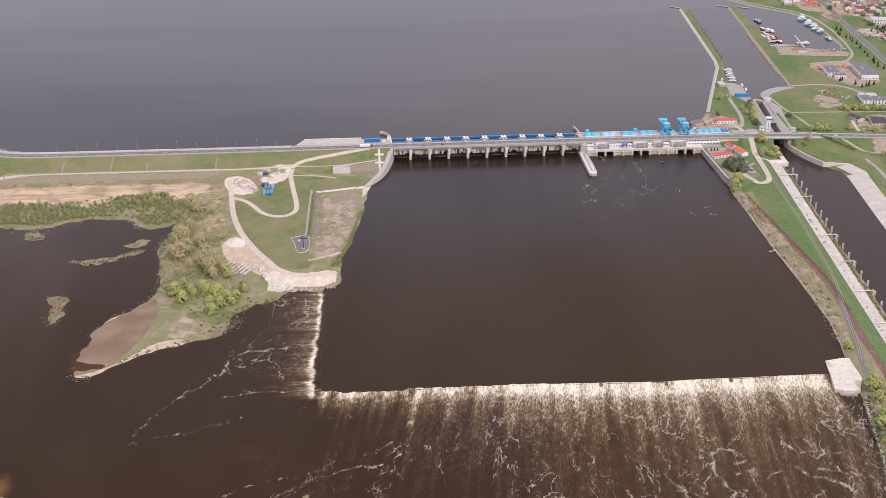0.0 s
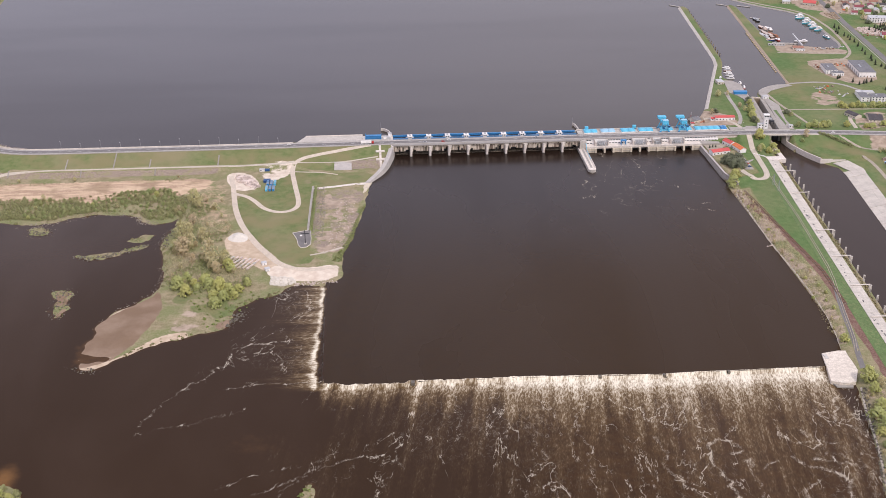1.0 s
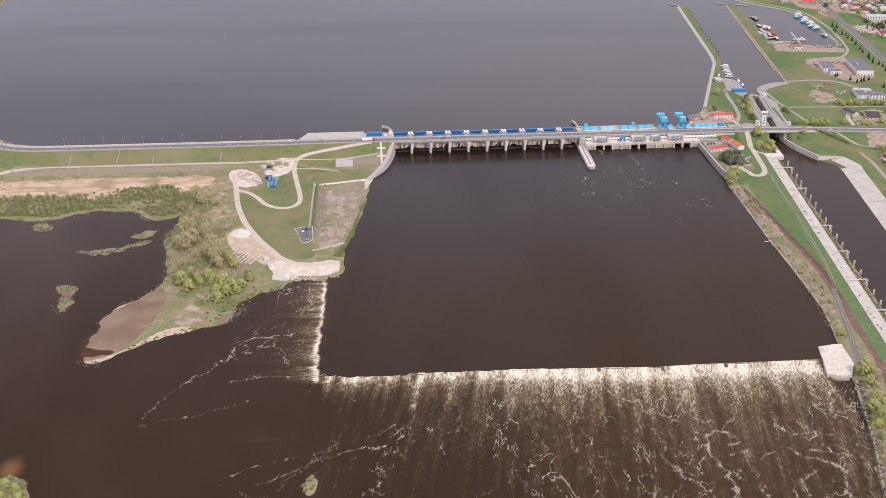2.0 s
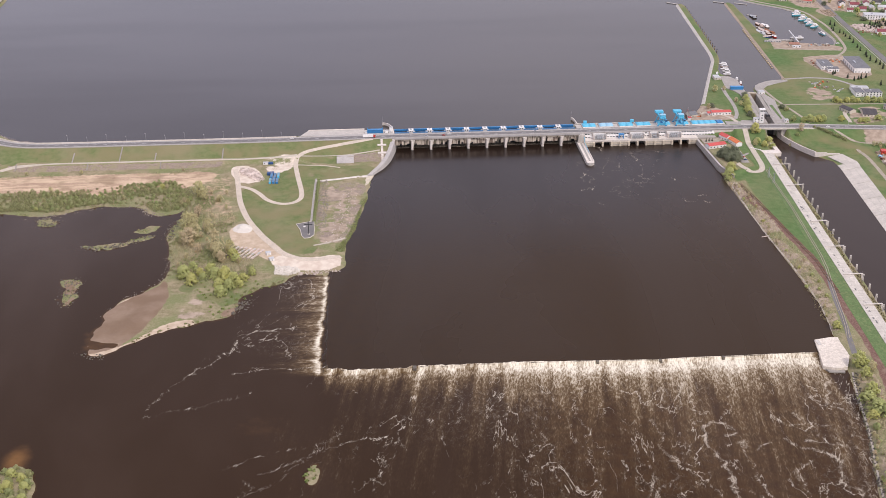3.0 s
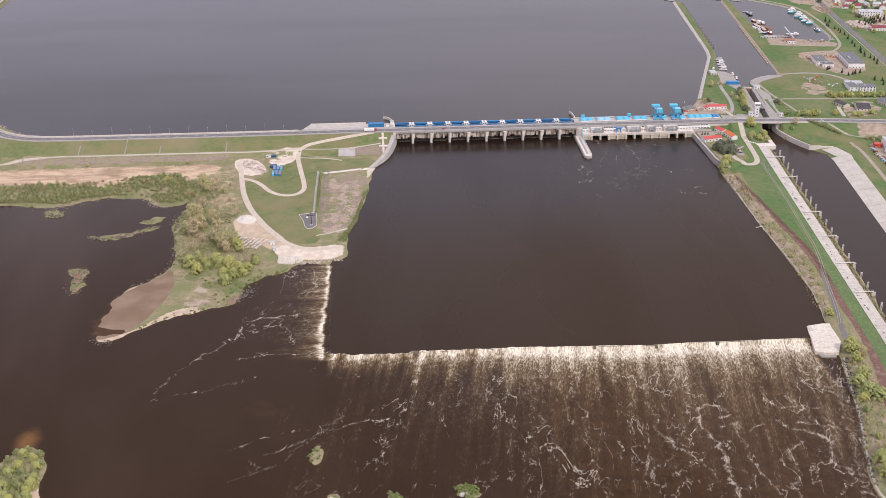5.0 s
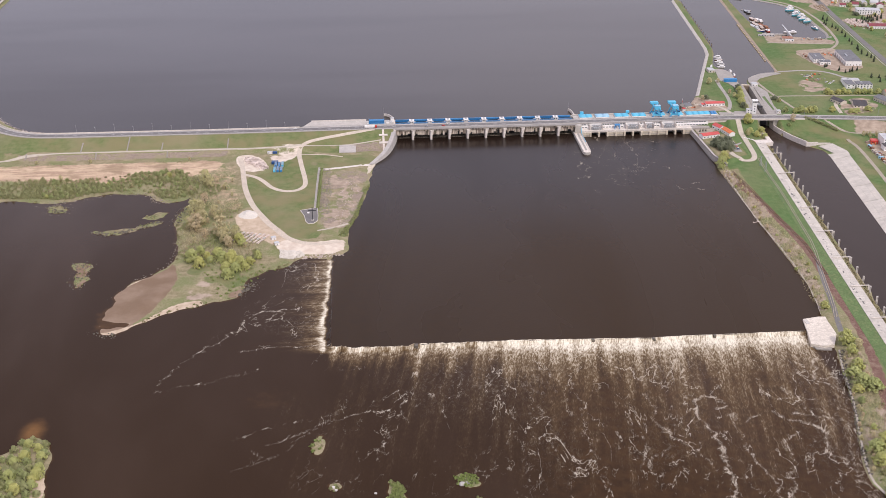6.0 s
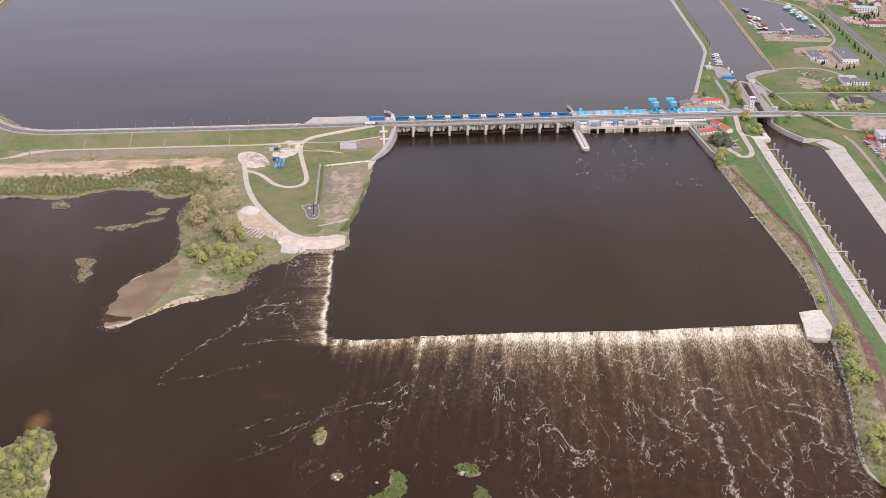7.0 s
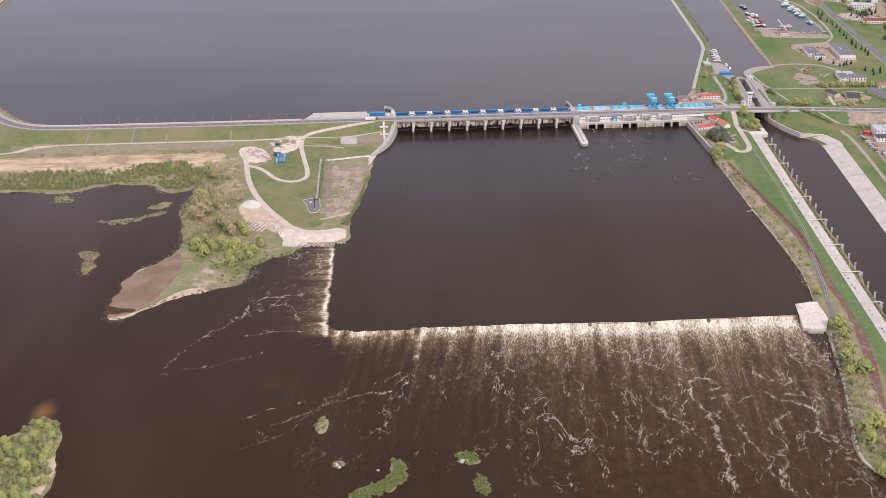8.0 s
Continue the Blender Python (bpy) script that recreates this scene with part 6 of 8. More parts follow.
strip("footpath", rounded([(-96, -283), (-78, -277), (-62, -262)], 1, False), -1.3, 1.3, None, TRACK, "curved strip of pale gravel at the meadow's end", "path", cross=1)
# stairs with landings at the abutment
flight = thing("stairway", pose(-17, 0, 0), "wide pale concrete stairway with landings down the dam", "stairs")
steps = Form()
for k in range(56):
    y = 2.0 - k
    z = max(height(-17, y), height(-17, y + 1))
    steps.box(-1.4, y, z - 0.6, 1.4, y + 1.04, z + 0.2, 0.02)
steps.part("steps", CONCRETE_PALE, flight)
for y in (-10, -26):
    z = height(-17, y + 2) + 0.3
    Form().box(-5.5, y - 2.2, z - 1.2, 5.5, y + 2.2, z, 0.05).part("landing", CONCRETE_PALE, flight)

# memorial: paved place and cross
memorial = thing("memorial_square", pose(-103, -243, height(-103, -243)), "grey paved memorial square with a pale kerb", "square")
lot = [(-13, 15.5), (6, 22), (7, 0), (7, -14), (3, -21), (-3, -22), (-6, -15), (-8, 0)]
Form().prism(lot, -1.5, 0.35).part("paving", ASPHALT, memorial)
rim_f = Form()
for (ax, ay), (bx, by) in zip(lot, [*lot[1:], lot[0]]):
    rim_f.beam((ax, ay, 0.35), (bx, by, 0.35), 0.5, 0.5)
rim_f.part("kerb", CONCRETE_PALE, memorial)
Form().box(-5.0, 6.5, 0.35, -2.6, 8.2, 1.3).part("plinth", WHITE, memorial)
cross_thing = thing("memorial_cross", pose(-101.5, -256, height(-103, -250) + 0.35), "tall dark steel cross standing on a paved square", "cross")
Form().box(-1.3, -1.3, -0.2, 1.3, 1.3, 0.8).part("base", CONCRETE, cross_thing)
Form().box(-0.4, -0.4, 0.8, 0.4, 0.4, 15.5).part("upright", DARK_STEEL, cross_thing)
Form().box(-4.4, -0.35, 11.3, 4.4, 0.35, 12.1).part("crossbar", DARK_STEEL, cross_thing)


def rubble(name, outline, size, n, tall, material, label, seed, group=""):
    """A heap of broken stones in one mesh."""
    r = np.random.default_rng(seed)
    p = np.array(outline)
    (x0, y0), (x1, y1) = p.min(0), p.max(0)
    f, done = Form(), 0
    while done < n:
        x, y = x0 + (x1 - x0) * r.random(), y0 + (y1 - y0) * r.random()
        d = float(inside(np.array(x), np.array(y), outline))
        if d < 0:
            continue
        s = size * (0.5 + r.random())
        z = height(x, y) + min(tall, tall * d / 6) * (0.75 + 0.5 * float(lattice(x, y, 5, seed)))
        v = [(s * i * (0.6 + 0.5 * r.random()), s * j * (0.6 + 0.5 * r.random()), s * k * (0.5 + 0.4 * r.random())) for i in (-1, 1) for j in (-1, 1) for k in (-1, 1)]
        f.add(v, [(0, 1, 3, 2), (4, 6, 7, 5), (0, 4, 5, 1), (2, 3, 7, 6), (0, 2, 6, 4), (1, 5, 7, 3)], pose(x, y, z, *(r.random(3) * 360)))
        done += 1
    return tagged(f.part(name, material), label, "stones", group, "stuff")


def mound(name, outline, tall, material, label, seed):
    """A dumped heap: a low ragged cone over an outline."""
    p = np.array(rounded(outline, 2))
    c = p.mean(0)
    v, f, rings, n = [], [], 9, len(p)
    for k in range(rings + 1):
        t = k / rings
        for x, y in p * (1 - t) + c * t:
            z = height(x, y) - 0.2 + tall * (1 - (1 - t) ** 1.6) * (1 + 0.45 * float(lattice(x, y, 4, seed)) + 0.35 * float(lattice(x, y, 9, seed + 1)))
            v.append((x, y, z))
    for k in range(rings):
        f += [(k * n + i, k * n + (i + 1) % n, (k + 1) * n + (i + 1) % n, (k + 1) * n + i) for i in range(n)]
    return tagged(mesh_object(name, v, f, material), label, "heap")


mound("rubble_mound", [(-190, -52), (-172, -62), (-162, -80), (-158, -96), (-168, -98), (-178, -84), (-190, -72)], 3.2, STONE_PINK, "large heap of pinkish broken stone", 51)
rubble("loose_stones", [(-190, -52), (-172, -62), (-162, -80), (-157, -98), (-168, -100), (-180, -86), (-192, -72)], 0.55, 200, 2.8, STONE_PINK, "pinkish broken stones strewn over a heap", 52)
mound("gravel_mound", [(-187, -230), (-178, -213), (-168, -218), (-161, -232), (-166, -242), (-180, -240)], 3.0, GRAVEL_WHITE, "pale heap of gravel beside the track", 53)
rubble("loose_stones", [(-134, -321), (-112, -328), (-108, -335), (-120, -342), (-134, -338)], 0.9, 380, 1.2, GRAVEL_WHITE, "pale quarry stones piled by the water", 54)
rubble("riprap", [(-112, -337), (-80, -335), (-66, -340), (-66, -346), (-85, -342), (-112, -344)], 0.5, 120, 0.3, STONE_PINK, "pinkish riprap stones along the spit", 55)
rubble("riprap", [(-92, -103), (-84, -103), (-82, -180), (-84, -240), (-95, -240), (-94, -150)], 0.5, 420, 0.3, STONE_DULL, "dull rubble stones beside the hedge", 56)
rubble("riprap", [(-70, -150), (-50, -120), (-50, -200), (-66, -270), (-84, -280), (-80, -200)], 0.45, 170, 0.2, STONE_PINK, "scattered pale stones on rough ground", 57)
rubble("shore_rocks", [(-405, -168), (-380, -168), (-330, -149), (-297, -152), (-262, -180), (-262, -187), (-285, -184), (-297, -160), (-333, -155), (-380, -178), (-405, -182)], 0.5, 200, 0.25, STONE_DULL, "dull rocks along the muddy shore", 58)
rubble("shore_rocks", [(-440, -175), (-370, -182), (-365, -215), (-420, -212)], 0.7, 150, 0.3, ROCK_WET, "dark wet rocks breaking the shallow water", 59)
rubble("shore_rocks", [(-242, -290), (-238, -330), (-252, -362), (-280, -382), (-292, -420), (-299, -420), (-286, -376), (-262, -356), (-248, -330), (-250, -290)], 0.4, 120, 0.2, STONE_DULL, "dull rocks along the sandbar's edge", 60)
rubble("shore_rocks", [(-330, -480), (-280, -498), (-265, -494), (-275, -486), (-310, -478), (-340, -470)], 0.55, 130, 0.3, ROCK_WET, "dark rocks in the shallows off the sandbar", 61)
rubble("shore_rocks", [(-170, -420), (-140, -405), (-130, -370), (-112, -345), (-118, -360), (-140, -380), (-165, -395)], 0.8, 190, 0.4, ROCK_WET, "dark mossy rocks along the bank", 62)
rubble("shore_rocks", [(-352, -325), (-316, -330), (-316, -380), (-326, -408), (-342, -375)], 0.6, 120, 0.2, ROCK_WET, "dark rocks round a bare islet", 64)
rubble("shore_rocks", [(-352, -250), (-318, -262), (-268, -232), (-262, -240), (-300, -262), (-330, -272)], 0.7, 130, 0.25, ROCK_WET, "dark rocks round a low islet", 65)
rubble("shore_rocks", [(386, -150), (390, -150), (386, -290), (385, -400), (380, -480), (376, -480), (381, -400), (381, -290)], 0.5, 200, 0.2, STONE_DULL, "dull rocks along the foot of the bank", 66)
rubble("shore_rocks", [(369, -570), (373, -570), (362, -612), (348, -664), (335, -708), (326, -750), (323, -748), (331, -706), (344, -662), (358, -608)], 0.6, 240, 0.2, ROCK_WET, "dark wet rocks along the lower bank", 67)
rubble("shore_rocks", [(-262, -250), (-246, -244), (-244, -190), (-256, -200)], 0.6, 90, 0.3, ROCK_WET, "wet rocks along the inlet", 63)


def stack_of_pipes():
    base = thing("formwork_stack", pose(-146, -95, height(-146, -95)), "blue steel formwork frames stacked on the gravel", "formwork")
    for i in range(3):
        for j in range(2):
            x, y = -6.5 + 4.0 * i + 0.8 * j, -14 + 16 * j
            Form().box(x, y, 0.1, x + 2.6, y + 13, 2.4 + 0.4 * ((i + j) % 2), 0.1).part("frame", BLUE_STEEL if (i + j) % 3 else BLUE_SKY, base)
            for k in range(4):
                Form().box(x - 0.3, y + 1 + 3.4 * k, 0.0, x + 2.9, y + 1.6 + 3.4 * k, 2.9 + 0.4 * ((i + j) % 2), 0.03).part("strap", GREY_STEEL, base)
    Form().box(-10, 13, 0.0, -2, 19, 2.8).part("container", BLUE_DARK, base)
    return base


stack_of_pipes()
site = thing("site_cabin", pose(-163, -46, height(-160, -43)), "white and blue site cabins on the gravel", "cabin")
Form().box(0, 0, 0, 6, 3.4, 2.7).part("cabin_white", WHITE, site)
Form().box(6.3, 0.4, 0, 12, 3.6, 2.5).part("cabin_blue", BLUE_DARK, site)
Form().box(-0.2, -0.2, 2.7, 6.2, 3.6, 2.9).part("roof", PALE_ROOF, site)
Form().box(1, -0.08, 1.0, 2.4, 0.02, 2.0, 0.02).part("window", GLASS, site)
for x, y in ((-142, -297), (-138, -309)):
    hut = thing("site_hut", pose(x, y, height(x, y), 0, 0, 20), "small white site hut by the gravel track", "hut", "white site huts")
    Form().box(-2.4, -2.2, 0, 2.4, 2.2, 2.6).part("body", WHITE, hut)
    Form().box(-2.6, -2.4, 2.6, 2.6, 2.4, 2.8).part("roof", PALE_ROOF, hut)
    Form().box(-0.5, -2.28, 0, 0.5, -2.18, 2.0, 0.02).part("door", GREY_STEEL, hut)
for k in range(7):
    row = thing("slab_stack", pose(-174 + 4.4 * k, -277 - 1.6 * k, height(-162, -288)), "row of stacked pinkish concrete slabs on bare ground", "slabs", "rows of slabs")
    for j in range(6):
        Form().box(-1.0, -4.0 * j - 3.7, 0, 1.0, -4.0 * j, 1.1 + 0.25 * ((j + k) % 3), 0.05, pose(0, 0, 0, 0, 0, -28)).part("slab", STONE_PINK if (j + k) % 4 else STONE, row)

# ---- weir: sill, overflow and abutment ----
sill = thing("weir", pose(0, 0, 0), "long low stone weir under falling white water", "weir")
for i in range(48):
    x0, x1 = -79 + 431 * i / 48, -79 + 431 * (i + 1) / 48
    y0, y1 = WEIR(x0), WEIR(x1)
    Form().add([(x0, y0 + 2, -2), (x1, y1 + 2, -2), (x1, y1 - 4, -2), (x0, y0 - 4, -2), (x0, y0 + 2, 1.7), (x1, y1 + 2, 1.7), (x1, y1 + 1.7, 1.7), (x0, y0 + 1.7, 1.7), (x1, y1 + 0.9, -0.9), (x0, y0 + 0.9, -0.9)],
               [(4, 7, 6, 5), (7, 9, 8, 6), (0, 4, 5, 1), (9, 3, 2, 8)]).part("sill_block", ROCK_WET, sill)
for i in range(10):
    y0, y1 = -345 - 18.3 * i, -345 - 18.3 * (i + 1)
    Form().add([(-76, y0, 1.7), (-76, y1, 1.7), (-79.1, y1, 1.7), (-79.1, y0, 1.7), (-80.3, y1, -0.9), (-80.3, y0, -0.9)], [(0, 3, 2, 1), (3, 5, 4, 2)]).part("sill_block", ROCK_WET, sill)


def overflow(name, a, b, out, label, seed, breaks=()):
    """Water tumbling over the sill: a wavy sheet that falls, breaks white and runs out."""
    a, b, out = Vector((*a, 0)), Vector((*b, 0)), Vector((*out, 0))
    n = int((b - a).length / 1.2)
    prof = [(-0.8, 2.02), (-0.2, 2.06), (0.2, 1.9), (0.6, 1.4), (0.9, 0.7), (1.2, 0.45), (1.6, 0.5), (2.2, 0.25), (2.7, 0.1), (3.2, -0.2)]
    v, f, w = [], [], len(prof)
    for i in range(n + 1):
        p = a.lerp(b, i / n)
        if not out.x:
            p.y = WEIR(p.x) + 0.3
        s = p.x + p.y
        rough = 1.0 if out.x else 1.8 - 1.3 * min(max((p.x + 20) / 170, 0), 1)     # the long sill is more broken at its left end
        jig = float(lattice(s, 0, 11, seed)) * 0.9 + float(lattice(s, 0, 2.5, seed + 1)) * 0.5
        hi = 0.5 + 0.5 * float(lattice(s, 3, 4, seed + 2))
        back = rough * (1.3 * abs(float(lattice(s, 7, 8, seed + 5))) + 0.7 * abs(float(lattice(s, 9, 3, seed + 6))))
        for k, (o, z) in enumerate(prof):
            q = p + out * (o * (1 + 0.28 * jig) + (0.5 * jig if k > 1 else -back))
            bump_z = (0.6 * hi + 0.35 * float(lattice(q.x * 1.3, q.y * 1.3, 1.7, seed + k))) if 3 < k < 9 else (0.25 * rough * hi if k in (1, 2) else 0)
            v.append((q.x, q.y, z + bump_z))
    for i in range(n):
        x = a.lerp(b, (i + 0.5) / n).x
        if any(abs(x - c) < 1.3 for c in breaks):
            continue
        f += [(i * w + k, i * w + k + 1, (i + 1) * w + k + 1, (i + 1) * w + k) for k in range(w - 1)]
    ob = mesh_object(name, v, f, WATER_RIVER, smooth=True)
    xy = np.array(v)
    at = ob.data.attributes.new("flow", "FLOAT_COLOR", "POINT")
    at.data.foreach_set("color", np.stack(river_flow(xy[:, 0], xy[:, 1]), -1).astype(np.float32).ravel())
    return tagged(ob, label, "water", kind="stuff")


overflow("overflow_water", (-81, WEIR(-81)), (352, WEIR(352)), (0, -1), "white foaming water falling over the long weir", 71, (-3, 211, 267))
overflow("overflow_water", (-79, -345), (-79, -531), (-1, 0), "white foaming water over the short side weir", 75)
for x, s in ((-3, 1.6), (156, 1.2), (211, 1.1), (267, 1.1)):
    stub = thing("weir_post", pose(x, WEIR(x) - 0.5, 0), "dark stone block on the crest of the weir", "block", "blocks on the weir")
    Form().box(-s, -s * 1.4, -1, s, s * 1.4, 2.7, 0.2).part("stub", ROCK_WET, stub)
block = thing("weir_abutment", pose(0, 0, 0), "pale worn concrete block at the end of the weir", "abutment")
Form().prism([(356, -514), (372, -510.5), (387, -512), (383, -530), (368, -562), (358, -563.5), (347.5, -559), (351.5, -540), (353.5, -527)], -2, 3.3).part("block", WORN, block)
Form().prism([(349, -558), (366, -561), (364, -567), (351, -565)], -2, 1.2).part("lower_step", CONCRETE_OLD, block)
Form().box(356, -524, 3.3, 359, -516, 3.9).part("kerb_stone", STONE, block)
for x, y, s in ((20, -735, 2.7), (24, -734, 2.0), (-75, -732, 2.0), (-73, -735, 1.4), (-44, -741, 1.2)):
    rock = Form()
    r = np.random.default_rng(int(x + 900))
    ring = [[(s * w * math.cos(a) * (0.8 + 0.3 * r.random()), s * w * math.sin(a) * (0.7 + 0.3 * r.random()), s * h) for a in np.linspace(0, 5.6, 9)] for w, h in ((1.0, -0.3), (1.0, 0.15), (0.75, 0.42), (0.35, 0.55))]
    rock.add([p for q in ring for p in q], [(k * 9 + i, k * 9 + (i + 1) % 9, k * 9 + 9 + (i + 1) % 9, k * 9 + 9 + i) for k in range(3) for i in range(9)] + [tuple(range(27, 36))])
    ob = rock.part("boulder", STONE)
    ob.location = (x, y, 0.2)
    tagged(ob, "pale boulder standing out of the river", "rock", "boulders in the river")
strip("shore_stones", rounded([(388, -150), (386, -207), (384, -287), (386, -340), (387, -411), (382, -470), (374, -507)], 1, False), 0.9, 2.2, None, TRACK, "pale stones lining the foot of the bank", "stones", cross=2, gap=3)
strip("shore_stones", rounded([(371, -568), (363, -596), (357, -625), (349, -660), (336, -703), (325, -744), (324, -764), (336, -786)], 1, False), -1.7, -0.3, None, TRACK, "pale stony edge of the lower bank", "stones", cross=2, gap=3)
log = thing("driftwood_log", pose(384, -293.5, 1.6, 0, -8, 4), "pale driftwood log lying across the bank", "log")
Form().rod((-5, 0, 0.9), (5, 0, 0.9), 0.45, 0.3, 8).part("stem", STONE_PINK, log)
Form().rod((-3, 0, 0.9), (-4.2, 1.2, 1.6), 0.2, 0.08, 6).part("stub", STONE_PINK, log)
r = np.random.default_rng(91)
twigs, shore = Form(), spaced(part_of(DAM_LINE, -600, -452), 1.0)
for _ in range(230):
    i = int(r.integers(1, len(shore) - 1))
    d = (shore[i + 1] - shore[i - 1]) / np.hypot(*(shore[i + 1] - shore[i - 1]))
    o = 19.5 + 4.5 * r.random() ** 1.5
    x, y, a, w = shore[i][0] - d[1] * o, shore[i][1] + d[0] * o, 0.6 * r.normal() + math.atan2(d[1], d[0]), 0.6 + 1.8 * r.random()
    twigs.rod((x - w * math.cos(a), y - w * math.sin(a), LAKE + 0.12), (x + w * math.cos(a), y + w * math.sin(a), LAKE + 0.25), 0.16, 0.08, 5)
tagged(twigs.part("driftwood", STONE_PINK), "pale driftwood washed up along the reservoir shore", "driftwood", kind="stuff")


# ---- houses ----
def house(x, y, w, d, h, turn, wall, roof, label, category="house", pitch=0.0, name="house", group="", z=None, rows=1, eave=0.4):
    """A house: walls, roof (flat or gabled along its length), door and windows."""
    z = height(x, y) if z is None else z
    base = thing(name, pose(x, y, z, 0, 0, turn), label, category, group)
    a, b = w / 2, d / 2
    if pitch:
        rise = b * pitch
        v = [(-a, -b, -1), (a, -b, -1), (a, b, -1), (-a, b, -1), (-a, -b, h), (a, -b, h), (a, b, h), (-a, b, h), (-a, 0, h + rise), (a, 0, h + rise)]
        body = Form().add(v, [(0, 1, 5, 4), (2, 3, 7, 6), (1, 2, 6, 9, 5), (3, 0, 4, 8, 7)]).part("wall", wall, base)
        e = eave
        for s in (-1, 1):
            r = [(-a - e, s * (b + e), h - e * pitch), (a + e, s * (b + e), h - e * pitch), (a + e, 0, h + rise), (-a - e, 0, h + rise)]
            r += [(p[0], p[1], p[2] + 0.25) for p in r]
            Form().add(r, [(0, 1, 2, 3), (7, 6, 5, 4), (0, 4, 5, 1), (1, 5, 6, 2), (3, 7, 4, 0), (2, 6, 7, 3)]).part("roof", roof, base)
        if w < 20:
            Form().box(a * 0.3, -0.4, h + rise * 0.7, a * 0.3 + 0.9, 0.4, h + rise + 1.0).part("chimney", BROWN_ROOF, base)
    else:
        body = Form().box(-a, -b, -1, a, b, h, 0.05).part("wall", wall, base)
        top_part = Form().box(-a - 0.15, -b - 0.15, h, a + 0.15, b + 0.15, h + 0.35, 0.1).part("roof", roof, base)
        if w > 14:
            Form().box(-a * 0.4, -b * 0.2, h + 0.35, -a * 0.4 + 2.4, b * 0.2, h + 1.2).part("roof_vent", GREY_STEEL, top_part)
    n = max(2, int(w / 4.2))
    first = None
    for row in range(rows):
        for i in range(n):
            if row == 0 and i == n // 2:
                continue
            if first is None:
                first = Form().box(-0.8, -0.08, 0, 0.8, 0.08, 1.4, 0.02).part("window", GLASS, body)
                ob = first
            else:
                ob = new("window", first.data)
                ob.parent = body
            ob.location = (-a + w * (i + 0.5) / n, -b, 1.0 + row * (h / rows))
    Form().box(-0.6 + (-a + w * (n // 2 + 0.5) / n), -b - 0.08, 0, 0.6 + (-a + w * (n // 2 + 0.5) / n), -b + 0.05, 2.1, 0.02).part("door", TIMBER, body)
    return base


# ---- bank between tailrace and lock canal ----
wall = thing("retaining_wall", pose(0, 0, 0), "long grey concrete retaining wall along the tailrace", "wall")
pts = spaced([(386.5, -6), (390, -100), (397, -131)], 9.0)
for (ax, ay), (bx, by) in zip(pts[:-1], pts[1:]):
    h = 7.0 if by > -100 else 6.2
    v = [(ax - 2.8, ay, -2), (bx - 2.8, by + 0.1, -2), (bx + 1.6, by + 0.1, h), (bx + 0.2, by + 0.1, h), (ax + 0.2, ay, h), (ax + 1.6, ay, h), (ax + 3, ay, -2), (bx + 3, by + 0.1, -2)]
    Form().add(v, [(0, 4, 3, 1), (4, 5, 2, 3), (0, 6, 5, 4), (1, 3, 2, 7)]).part("wall_panel", CONCRETE_OLD, wall)
Form().prism([(386.2, -6), (389.6, -100), (396.5, -131), (399, -131), (392, -100), (388.9, -6)], 7.0, 7.4).part("coping", PAVE, wall)
strip("access_road", rounded([(452, 12), (449, -30), (445, -75), (442, -104), (434, -118), (422, -118), (415, -106), (413, -92)], 2, False), -3.3, 3.3, None, TRACK, "pale paved access road with a turning loop", "road", cross=2, gap=3, thick=1.5).location.z = 0.35
strip("access_road", rounded([(438, -60), (432, -64), (426, -70)], 1, False), -1.2, 2.2, None, PAVING, "grey paved drive to the station houses", "road", cross=2, gap=3)
for o in (-1.0, 1.0):
    strip("wheel_track", rounded([(444, -111), (440, -150), (436, -219), (430, -280), (421, -365), (406, -430), (394, -490), (386, -516)], 1, False), o - 0.28, o + 0.28, None, TRACK_DULL, "narrow worn wheel track on the bank", "track", cross=1, gap=5).location.z = 0.28
strip("bank_road", rounded([(419, -375), (404, -432), (393, -492), (386, -520), (381, -545)], 1, False), -2.3, 2.3, None, ASPHALT, "old grey asphalt lane down to the weir", "road", cross=2, gap=4).location.z = -0.06
house(403, -35, 24, 10, 4.0, 14, WHITE, RED_ROOF, "low white house with bright red roof", pitch=0.35, z=7.2)
house(423, -8, 15, 9, 4.8, -66, WHITE, RED_ROOF, "small white house with red roof", pitch=0.5, z=7.2)
house(430, -27, 20, 8.5, 4.6, -76, WHITE, ORANGE_ROOF, "long white house with orange tiled roof", pitch=0.5, z=7.2)
strip("car_park", [(424, -52), (424, -92)], -5, 5, None, PAVING, "grey paved car park under trees", "car park", cross=2, gap=4)


def car(x, y, z, turn, paint, label, long=4.4):
    base = thing("car", pose(x, y, z, 0, 0, turn), label, "car", "parked cars")
    Form().box(-long / 2, -0.9, 0.35, long / 2, 0.9, 0.95, 0.15).part("body", paint, base)
    v = [(-long * 0.36, -0.82, 0.95), (long * 0.25, -0.82, 0.95), (long * 0.25, 0.82, 0.95), (-long * 0.36, 0.82, 0.95), (-long * 0.25, -0.68, 1.5), (long * 0.1, -0.68, 1.5), (long * 0.1, 0.68, 1.5), (-long * 0.25, 0.68, 1.5)]
    Form().add(v, [(0, 1, 5, 4), (1, 2, 6, 5), (2, 3, 7, 6), (3, 0, 4, 7)]).part("windows", GLASS, base)
    Form().box(-long * 0.26, -0.7, 1.49, long * 0.11, 0.7, 1.56, 0.03).part("roof", paint, base)
    for wx in (-long * 0.3, long * 0.3):
        for s in (-1, 1):
            Form().rod((wx, s * 0.72, 0.33), (wx, s * 0.93, 0.33), 0.33, sides=10).part("wheel", RUBBER, base)
    return base


